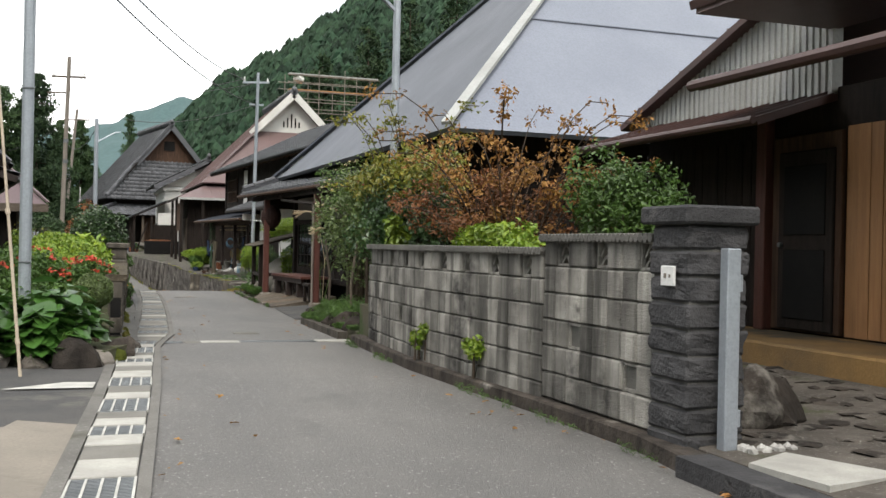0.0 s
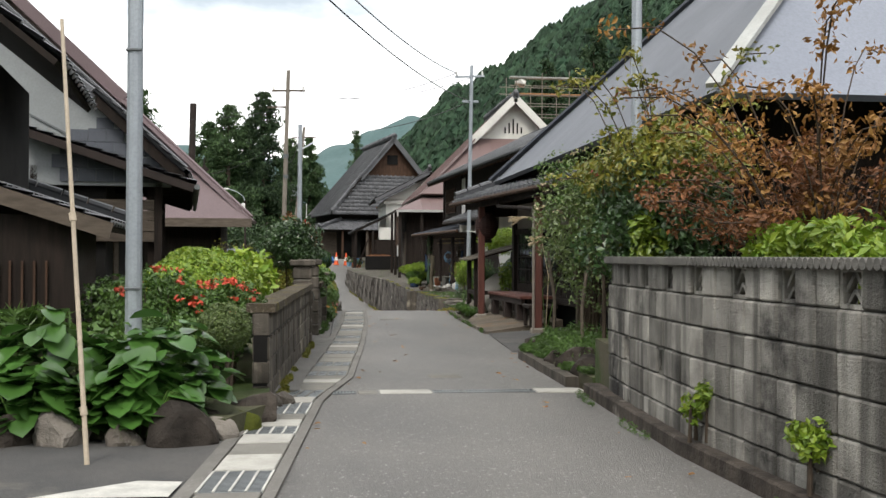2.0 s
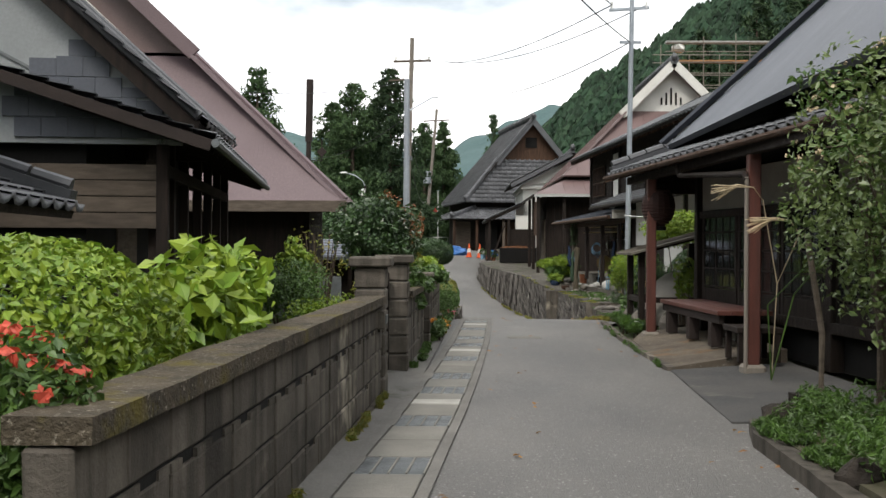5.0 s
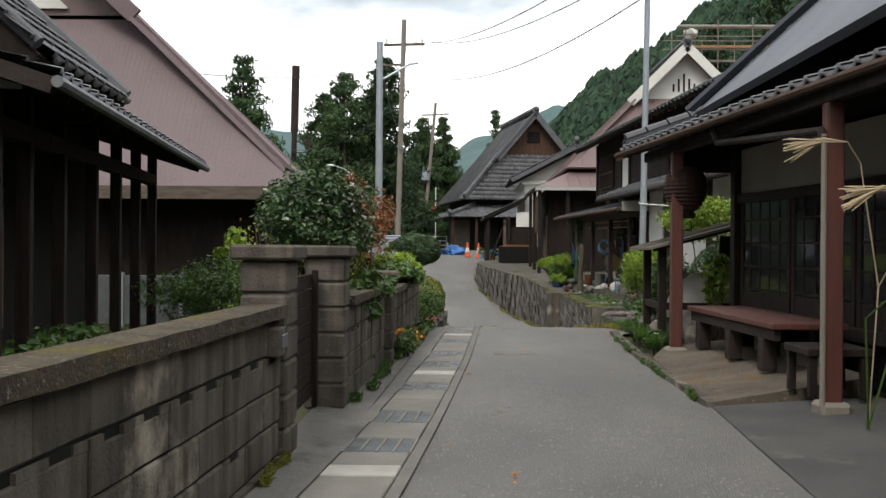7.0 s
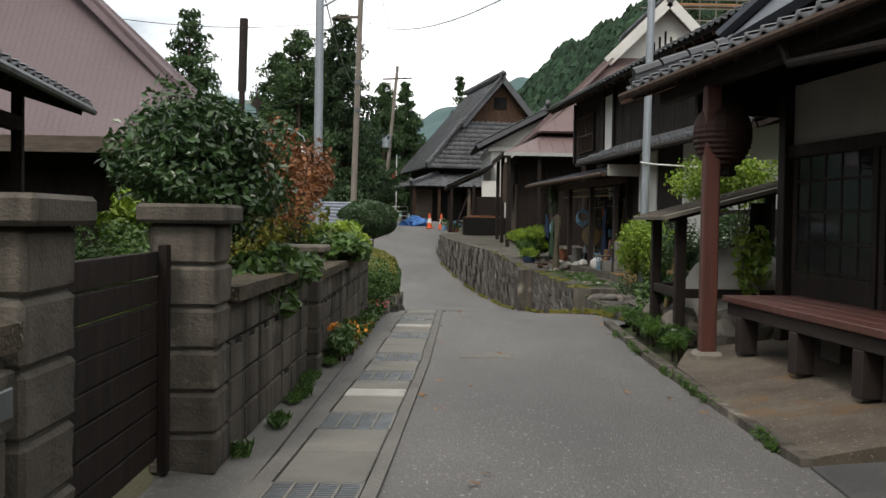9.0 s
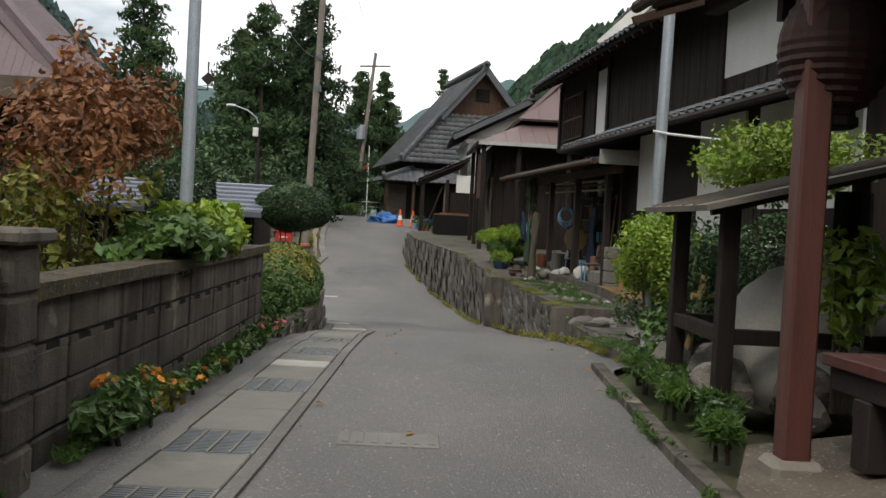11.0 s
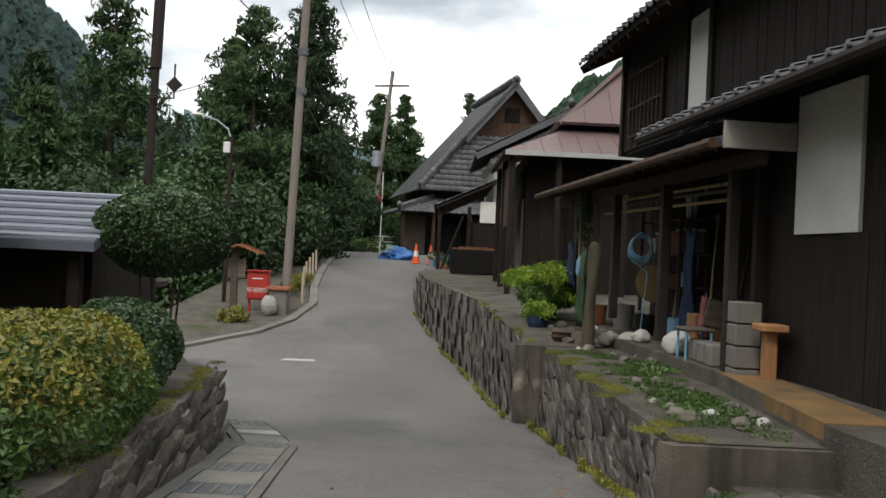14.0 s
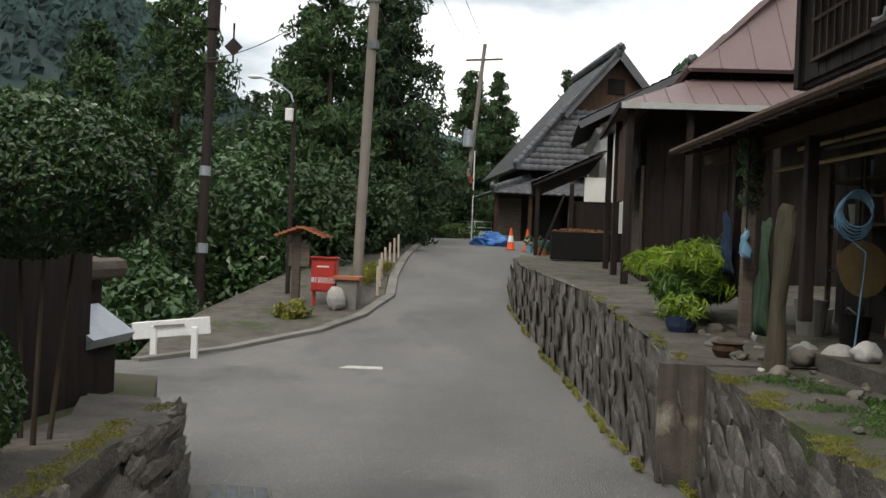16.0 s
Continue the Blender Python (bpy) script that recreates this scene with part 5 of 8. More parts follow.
# ---- house with the faded red roof and white gable ----
red = thing("red_roofed_house", "old house with faded red sheeted roof and white gable", "house", at=(10, 51, 0.5))
part("wall", box(5.9, 50.4, 0.3, 15.0, 60.0, 4.6), M_WOOD_DARK, red)
part("porch_wall", box(5.0, 49.7, 0.3, 9.0, 54.0, 3.6), M_WOOD_DARK, red)
boards(red, None, 49.7, 54.0, 5.0, 0.5, 3.3, 0.22, M_WOOD_DARK)
for x in (5.3, 5.9, 6.6):
    part("south_board", box(x, 49.64, 0.5, x + 0.3, 49.69, 3.3), M_WOOD_DARK, red)
zr, xr, yr0 = 9.15, 10.45, 53.2
ex, ez, sy = 5.65, 4.35, 50.0
gz_ = 7.25
f = (gz_ - ez) / (zr - ez)
gxw, gys = ex + (xr - ex) * f, sy + (yr0 + 1.6 - sy) * f
gxe = 2 * xr - gxw
seamed([(ex, sy, ez), (ex, 61.0, ez), (xr, 61.0, zr), (xr, gys - 0.5, zr), (gxw, gys - 0.5, gz_)], M_MAUVE_FAR, red, gap=0.6)
seamed([(2 * xr - ex, 61.0, ez), (2 * xr - ex, sy, ez), (gxe, gys - 0.5, gz_), (xr, gys - 0.5, zr), (xr, 61.0, zr)], M_MAUVE_FAR, red, gap=0.6)
seamed([(ex, sy, ez), (2 * xr - ex, sy, ez), (gxe, gys, gz_), (gxw, gys, gz_)], M_MAUVE_FAR, red, gap=0.6)
part("gable", prism([(gxw + 0.2, gys - 0.02), (xr, gys - 0.02), (gxe - 0.2, gys - 0.02), (gxe - 0.2, gys + 0.1), (xr, gys + 0.1), (gxw + 0.2, gys + 0.1)], gz_ - 0.1, lambda x, y: zr - 0.12 - abs(x - xr) * (zr - gz_) / (xr - gxw)), M_PLASTER, red, "white plastered gable")
for sx in (-1, 1):
    xe = xr + sx * (xr - gxw)
    part("bargeboard", beam((xr, gys - 0.52, zr), (xe + sx * 0.25, gys - 0.52, gz_ - 0.25), 0.10, 0.34), M_PLASTER, red, "white bargeboard")
bm = bmesh.new()
for q in range(5):
    box(xr - 0.45 + q * 0.2, gys - 0.06, gz_ + 0.25, xr - 0.38 + q * 0.2, gys - 0.03, gz_ + 0.95 - abs(q - 2) * 0.2, bm=bm)
part("gable_vent", bm, M_BLACK, red)
ridge_tiles((xr, gys - 0.6, zr + 0.05), (xr, 61, zr + 0.05), red, r=0.2, mat=M_TILE_FAR)
# low red canopy round two sides on dark posts
seamed([(4.45, 48.8, 3.55), (12.0, 48.8, 3.55), (12.0, 50.3, 4.2), (5.8, 50.3, 4.2)], M_MAUVE_FAR, red, gap=0.4)
seamed([(4.45, 48.8, 3.55), (4.45, 54.0, 3.55), (5.8, 54.0, 4.2), (5.8, 50.3, 4.2)], M_MAUVE_FAR, red, gap=0.4)
part("canopy_fascia", beam((4.45, 48.78, 3.50), (12.0, 48.78, 3.50), 0.05, 0.10), M_CORRUG, red)
part("canopy_fascia", beam((4.43, 48.8, 3.50), (4.43, 54.0, 3.50), 0.05, 0.10), M_WOOD_DARK, red)
for x, y in ((4.62, 49.0), (5.6, 49.0), (7.0, 49.0), (4.62, 51.4), (4.62, 53.6)):
    part("post", box(x - 0.06, y - 0.06, 0.3, x + 0.06, y + 0.06, 3.55, 0.01), M_WOOD_DARK, red)
part("hanging_screen", box(4.60, 49.3, 2.0, 4.66, 51.0, 3.3), M_WOOD_BROWN, red)
part("mud_panel", box(4.9, 49.72, 1.0, 4.96, 51.0, 2.6), M_WOOD_GREY, red)

# ---- white storehouse ----
kura = thing("white_storehouse", "white plastered storehouse with dark tiled gable roof", "storehouse", at=(7, 64, 0.7))
part("wall", box(4.9, 62.0, 0.6, 9.7, 69.0, 4.75), M_PLASTER, kura)
part("gable", prism([(4.9, 62.0), (7.3, 62.0), (9.7, 62.0), (9.7, 62.2), (7.3, 62.2), (4.9, 62.2)], 4.7, lambda x, y: 6.0 - abs(x - 7.3) * 0.53), M_PLASTER, kura)
part("plinth_boards", box(4.84, 61.94, 0.5, 9.76, 69.0, 2.6), M_WOOD_DARK, kura)
part("cornice", box(4.75, 61.85, 4.45, 9.8, 69.0, 4.62, 0.02), M_PLASTER, kura)
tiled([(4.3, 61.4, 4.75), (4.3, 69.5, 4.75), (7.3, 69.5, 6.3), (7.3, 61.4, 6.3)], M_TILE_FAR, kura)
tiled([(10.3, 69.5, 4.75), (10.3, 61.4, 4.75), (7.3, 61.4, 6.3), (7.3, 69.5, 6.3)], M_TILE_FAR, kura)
ridge_tiles((7.3, 61.3, 6.33), (7.3, 69.5, 6.33), kura, mat=M_TILE_FAR)
part("bargeboard", beam((4.25, 61.42, 4.62), (7.3, 61.42, 6.22), 0.08, 0.2), M_TILE_FAR, kura)
tiled([(3.0, 60.6, 2.85), (3.0, 68.0, 2.85), (4.9, 68.0, 3.75), (4.9, 60.6, 3.75)], M_TILE_FAR, kura)
tb2 = part("lean_to_wall", box(4.45, 60.9, 2.42, 5.75, 60.98, 3.10), M_PLASTER, kura, "white plaster panel")
for x, y in ((3.15, 60.8), (3.15, 63.0), (3.15, 65.5), (4.1, 60.8)):
    part("post", box(x - 0.06, y - 0.06, 0.5, x + 0.06, y + 0.06, 2.9), M_WOOD_DARK, kura)
part("brace", beam((3.2, 60.8, 0.7), (3.9, 60.8, 2.6), 0.07), M_WOOD_DARK, kura)
part("lean_to_back", box(4.1, 60.95, 0.5, 5.75, 61.1, 2.42), M_WOOD_DARK, kura)

# ---- big tiled farmhouse at the top of the lane ----
TF = Matrix.Translation((2.1, 78.0, 0)) @ Euler((0, 0, math.atan2(1.76, 9.5))).to_matrix().to_4x4()
farm = thing("tiled_farmhouse", "large old farmhouse with steep dark tiled hip-and-gable roof", "house", at=(6, 82, 1.2))
we, ze, zrr = 9.8, 4.5, 10.15
fx, fg = we / 2, 0.52
gzf = ze + (zrr - ze) * fg
gw, gyf = fx * fg, 3.2 * fg
L = 11.0
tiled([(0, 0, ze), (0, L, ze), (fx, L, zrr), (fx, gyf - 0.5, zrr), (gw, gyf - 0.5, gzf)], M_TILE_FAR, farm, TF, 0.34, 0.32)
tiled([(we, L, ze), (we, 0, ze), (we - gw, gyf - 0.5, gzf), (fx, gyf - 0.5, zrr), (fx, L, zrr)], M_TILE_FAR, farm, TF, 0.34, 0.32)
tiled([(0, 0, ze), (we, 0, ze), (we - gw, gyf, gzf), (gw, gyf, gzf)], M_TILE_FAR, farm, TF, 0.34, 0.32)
part("gable", prism([(gw, gyf), (fx, gyf), (we - gw, gyf), (we - gw, gyf + 0.15), (fx, gyf + 0.15), (gw, gyf + 0.15)], gzf - 0.1, lambda x, y: zrr - 0.1 - abs(x - fx) * (zrr - gzf) / (fx - gw)), M_WOOD_BROWN, farm, m=TF)
part("gable_window", box(fx - 0.4, gyf - 0.06, gzf + 0.9, fx + 0.4, gyf, gzf + 1.6), M_BLACK, farm, m=TF)
for sx in (-1, 1):
    part("bargeboard", beam((fx, gyf - 0.5, zrr + 0.02), (fx + sx * (fx - gw) * 1.08, gyf - 0.5, gzf - 0.28), 0.12, 0.36), M_TILE_FAR, farm, m=TF)
ridge_tiles((fx, gyf - 0.6, zrr + 0.15), (fx, L, zrr + 0.15), farm, TF, 0.24, M_TILE_FAR)
ridge_tiles((0, 0, ze + 0.1), (gw, gyf - 0.3, gzf + 0.1), farm, TF, 0.14, M_TILE_FAR)
ridge_tiles((we, 0, ze + 0.1), (we - gw, gyf - 0.3, gzf + 0.1), farm, TF, 0.14, M_TILE_FAR)
part("wall", box(0.9, 0.9, 0.9, we - 0.9, L, ze + 0.3), M_WOOD_DARK, farm, m=TF)
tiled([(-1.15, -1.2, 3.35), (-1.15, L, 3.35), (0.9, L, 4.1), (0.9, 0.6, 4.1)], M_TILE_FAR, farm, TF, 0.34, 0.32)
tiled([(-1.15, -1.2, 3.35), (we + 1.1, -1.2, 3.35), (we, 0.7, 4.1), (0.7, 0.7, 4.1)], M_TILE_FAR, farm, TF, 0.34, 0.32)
ridge_tiles((-1.15, -1.2, 3.45), (0.8, 0.65, 4.15), farm, TF, 0.12, M_TILE_FAR)
for x in (-0.9, 0.6, 2.4, 4.2, 6.0):
    part("post", box(x - 0.08, -0.95, 0.9, x + 0.08, -0.8, 3.4), M_WOOD_BROWN if x != 2.4 else M_WOOD_GREY, farm, m=TF)
for x0, x1, mt in ((-0.8, 0.4, M_WOOD_GREY), (0.9, 2.2, M_BLACK), (2.6, 4.0, M_WOOD_BROWN), (4.4, 5.8, M_BLACK)):
    part("front_panel", box(x0, 0.2, 1.0, x1, 0.3, 3.2), mt, farm, m=TF)


# ---- dark timber house by the garden wall ----
TL = Matrix.Translation((-1.0, 20.2, 0)) @ Euler((0, 0, math.atan2(0.118, 1.0))).to_matrix().to_4x4()
dark = thing("dark_timber_house", "dark timber house with black tiled skirt roof", "house", at=(-5, 23, 0.2))


def lb(x0, y0, z0_, x1, y1, z1, bevel=0.006, mat=M_WOOD_DARK, name="wall", label="", par=None):
    return part(name, box(x0, y0, z0_, x1, y1, z1, bevel), mat, par or dark, label, m=TL)


# wall behind the posts is near black for the shade under the eaves
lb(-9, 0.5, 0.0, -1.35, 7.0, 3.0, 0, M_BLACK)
tiled([(0.0, 0.0, 2.62), (0.0, 8.1, 2.62), (-1.9, 8.1, 3.22), (-2.6, 0.0, 3.45)], M_TILE, dark, TL)
part("verge_board", beam((0.0, -0.02, 2.56), (-2.6, -0.02, 3.40), 0.05, 0.12), M_POLE_DARK, dark, m=TL)
gutter_pipe((0.05, -0.1, 2.58), (0.05, 8.1, 2.58), dark, TL, 0.045, M_STEEL)
for k in range(19):
    part("rafter", beam((-0.05, 0.2 + k * 0.43, 2.55), (-1.5, 0.2 + k * 0.43, 3.0), 0.045, 0.06), M_WOOD_DARK, dark, m=TL)
for y in (0.6, 1.6, 2.7, 4.0, 5.2, 6.4, 7.6):
    lb(-0.72, y - 0.055, 0.1, -0.60, y + 0.055, 2.75, 0.006, M_WOOD_DARK, "post", "dark upright post")
lb(-0.74, 0.5, 2.3, -0.6, 7.6, 2.45, 0.006, M_WOOD_DARK, "beam")
lb(-1.36, 2.0, 0.6, -1.33, 3.2, 2.0, 0.003, M_WOOD_GREY, "shutter", "slatted shutter")
for k in range(4):
    lb(-2.4, 0.40, 1.72 + k * 0.17, -0.55, 0.45, 1.88 + k * 0.17, 0.004, M_WOOD_GREY, "plank", "weathered horizontal plank")
for x in (-2.42, -0.55, -3.6):
    lb(x - 0.06, 0.36, 0.1, x + 0.06, 0.48, 2.9, 0.006, M_WOOD_DARK, "upright")
lb(-9, 0.44, 0.0, -2.4, 0.5, 2.7, 0, M_WOOD_DARK)
# steep main roof, slate-clad foot and pale gable
ra, rb, rw = Vector((-0.13, 0.1, 2.80)), Vector((-0.05, 2.7, 2.80)), Vector((-4.47, 0, 4.02))
tiled([ra, rb, rb + rw, ra + rw], M_TILE, dark, TL, 0.27, 0.25)
part("verge_roll", tube([TL @ (rb + Vector((0, 0.02, 0.08))), TL @ (rb + rw + Vector((0, 0.02, 0.08)))], 0.07, 8), M_TILE, dark)
part("verge_roll", tube([TL @ (ra + Vector((0, -0.02, 0.07))), TL @ (ra + rw * 0.5 + Vector((0, -0.02, 0.07))), TL @ (ra + rw + Vector((0, -0.02, 0.07)))], 0.06, 8), M_TILE, dark)
part("verge_board", beam(ra + Vector((-0.05, 0.03, -0.08)), ra + rw + Vector((-0.05, 0.03, -0.08)), 0.05, 0.13), M_WOOD_DARK, dark, m=TL)
part("slate_band", slab([ra + Vector((-0.12, 0.2, -0.08)), rb + Vector((-0.12, -0.1, -0.08)), (-1.05, 2.6, 2.99), (-1.05, 0.3, 2.99)], 0.03), M_TARP_DARK, dark, m=TL)
part("rear_gable", prism([(-4.7, 2.5), (-0.35, 2.5), (-0.35, 2.58), (-4.7, 2.58)], 2.6, lambda x, y: 2.70 + 0.9 * (-0.13 - x)), M_WOOD_DARK, dark, m=TL)
gable_top = lambda x, y: 2.70 + 0.9 * (-0.13 - x)
part("gable", prism([(-4.7, 0.36), (-0.35, 0.36), (-0.35, 0.46), (-4.7, 0.46)], 2.6, gable_top), M_PANEL, dark, "pale sheet-clad gable", m=TL)
for q in range(5):
    for k in range(6):
        x, zz = -0.42 - k * 0.27 - 0.12 * (q % 2), 2.66 + q * 0.21
        zt = min(zz + 0.205, gable_top(x, 0) - 0.02, 3.40 + (x + 1.75) * 0.55)
        if zt > zz + 0.04:
            part("slate", box(x - 0.265, 0.325 - 0.006 * (q % 2), zz, x, 0.355, zt), M_TARP_DARK, dark, m=TL)
part("panel_joint", beam((-2.9, 0.35, 3.9), (-1.75, 0.35, 3.30), 0.02, 0.03), M_STEEL, dark, m=TL)
# nearer wing with its own roof and low lean-to
lb(-9, -6.0, 0.0, -2.0, -3.1, 3.5, 0, M_BLACK)
lb(-9, -3.1, 0.0, -2.6, 0.3, 2.5, 0, M_BLACK)
tiled([(-1.28, -6.4, 3.35), (-1.28, -3.0, 3.35), (-4.6, -3.0, 6.0), (-4.6, -6.4, 6.0)], M_TILE, dark, TL)
ridge_tiles((-1.28, -3.0, 3.45), (-4.6, -3.0, 6.1), dark, TL, 0.08, cap=False)
tiled([(-0.85, -6.2, 1.80), (-0.72, -2.6, 1.80), (-2.6, -2.6, 2.42), (-2.7, -6.2, 2.42)], M_TILE, dark, TL)
ridge_tiles((-0.74, -2.6, 1.88), (-2.6, -2.6, 2.50), dark, TL, 0.06, cap=False)
part("verge_board", beam((-0.8, -6.22, 1.74), (-2.7, -6.22, 2.36), 0.05, 0.16), M_WOOD_GREY, dark, m=TL)
boards(dark, TL, -6.0, -3.7, -1.15, 0.2, 1.8, 0.18, M_WOOD_DARK)
part("lean_to_front", box(-2.4, -6.05, 0.2, -1.15, -6.0, 1.9), M_WOOD_DARK, dark, m=TL)
bm = bmesh.new()
for k in range(9):
    box(-2.3 + k * 0.11, -6.09, 0.8, -2.28 + k * 0.11, -6.06, 1.45, bm=bm)
part("lattice", bm, M_WOOD_BROWN, dark, m=TL)

# ---- house with the mauve sheeted roof ----
mauve = thing("mauve_roofed_house", "big house with steep mauve sheeted roof and dark gable", "house", at=(-7, 33, 0.3))
cx, cy, cz = -0.75, 30.3, 2.45
s1 = 3.6
gz1, gy1 = cz + 0.93 * s1, cy + 2.2
rx, rz = cx - 6.6, cz + 0.93 * 6.6
seamed([(2 * rx - cx, cy, cz), (cx, cy, cz), (cx - s1, gy1, gz1), (2 * rx - cx + s1, gy1, gz1)], M_MAUVE, mauve, gap=0.09, seam=0.004)
seamed([(cx, cy, cz), (cx, 33.5, cz), (rx, 33.5, rz), (rx, gy1 - 0.6, rz), (cx - s1, gy1 - 0.6, gz1)], M_MAUVE, mauve, gap=0.09, seam=0.004)
seamed([(2 * rx - cx, 33.5, cz), (2 * rx - cx, cy, cz), (2 * rx - cx + s1, gy1 - 0.6, gz1), (rx, gy1 - 0.6, rz), (rx, 33.5, rz)], M_MAUVE, mauve, gap=0.09, seam=0.004)
part("hip_trim", beam((cx + 0.05, cy - 0.02, cz + 0.05), (cx - s1, gy1 - 0.05, gz1 + 0.05), 0.1, 0.05), M_MAUVE, mauve)
part("gable", prism([(cx - s1 + 0.1, gy1 - 0.05), (rx, gy1 - 0.05), (2 * rx - cx + s1, gy1 - 0.05), (2 * rx - cx + s1, gy1 + 0.1), (rx, gy1 + 0.1), (cx - s1 + 0.1, gy1 + 0.1)], gz1, lambda x, y: rz - 0.12 - abs(x - rx) * 0.93), M_MAUVE_FAR, mauve, "dark brown gable")
gp = [(rx + 1.75, gy1 - 0.12), (rx, gy1 - 0.12), (rx - 1.75, gy1 - 0.12), (rx - 1.75, gy1 - 0.06), (rx, gy1 - 0.06), (rx + 1.75, gy1 - 0.06)]
part("gable_panel", prism(gp, gz1 + 0.12, lambda x, y: gz1 + 0.14 + (1.75 - abs(x - rx)) * 0.93), M_PLASTER, mauve, "white gable panel")
part("crest", lathe([(0.16, 0), (0.2, 0.02), (0.16, 0.04)], (0, 0, 0), 16), M_BAMBOO, mauve, "round gilt crest", m=Matrix.Translation((rx + 0.2, gy1 - 0.13, gz1 + 0.9)) @ Euler((math.pi / 2, 0, 0)).to_matrix().to_4x4())
for sx in (-1, 1):
    part("bargeboard", beam((rx, gy1 - 0.62, rz + 0.06), (rx + sx * 3.2, gy1 - 0.62, rz - 3.2 * 0.93 + 0.05), 0.1, 0.3), M_MAUVE, mauve)
blob_bm = blob((rx, gy1 - 0.6, rz + 0.25), (0.2, 0.15, 0.25), 4, 0.3, 2)
part("ridge_end", blob_bm, M_TILE, mauve)
part("ridge_cap", beam((rx, gy1 - 0.6, rz + 0.08), (rx, 33.5, rz + 0.08), 0.35, 0.2), M_MAUVE, mauve)
part("wall", box(2 * rx - cx + 0.8, cy + 0.8, 0.0, cx - 0.8, 33.2, cz + 0.5), M_WOOD_DARK, mauve)
part("fascia", box(2 * rx - cx, cy - 0.05, cz - 0.22, cx + 0.05, cy + 0.05, cz), M_WOOD_GREY, mauve)
fence = thing("metal_fence", "low grey sheet-metal fence panels in the garden", "fence", at=(-2.5, 29.8, 0.1))
for k in range(5):
    part("panel", box(-5.6 + k * 0.98, 29.78, 0.15, -4.66 + k * 0.98, 29.82, 0.95, 0.005), M_STEEL, fence)
    part("post", box(-5.66 + k * 0.98, 29.76, 0.1, -5.60 + k * 0.98, 29.84, 1.0), M_ZINC, fence)

# ---- tin-roofed hut and its low wing beyond the hedge ----
hut = thing("tin_roofed_hut", "small dark hut with blue-grey ribbed metal roof", "hut", at=(-0.6, 37, -0.3))
seamed([(-2.4, 35.7, 1.27), (0.42, 35.7, 1.27), (0.48, 37.0, 1.72), (-2.4, 37.0, 1.72)], M_TARP, hut, gap=5)
for k in range(7):
    yy, zz = 35.7 + k * 0.19, 1.285 + k * 0.065
    part("sheet_lap", box(-2.4, yy, zz, 0.44, yy + 0.03, zz + 0.025), M_TARP, hut)
part("wall", box(-2.3, 36.2, -0.6, 0.25, 38.2, 1.35), M_WOOD_DARK, hut)
for x in (-1.2, 0.2):
    part("post", box(x - 0.05, 35.9, -0.4, x + 0.05, 36.0, 1.3), M_WOOD_DARK, hut)
wing = thing("low_lean_to", "low dark lean-to with a tile-capped wall", "lean-to", at=(-0.1, 38.6, -0.5))
part("wall", box(-1.6, 38.2, -0.7, 0.02, 38.9, 0.85), M_WOOD_DARK, wing)
bm = bmesh.new()
for k in range(12):
    rod((-1.7 + k * 0.165, 38.05, 0.87), (-1.7 + k * 0.165, 38.95, 0.87), 0.075, n=8, bm=bm)
part("cap_tiles", bm, M_WOOD_GREY, wing)
seamed([(-0.05, 38.15, 0.66), (-0.05, 38.85, 0.66), (0.30, 38.85, 0.42), (0.30, 38.15, 0.42)], M_ZINC, wing, gap=5)
part("side_wall", box(0.02, 38.3, -0.7, 0.2, 38.75, 0.46), M_WOOD_DARK, wing)

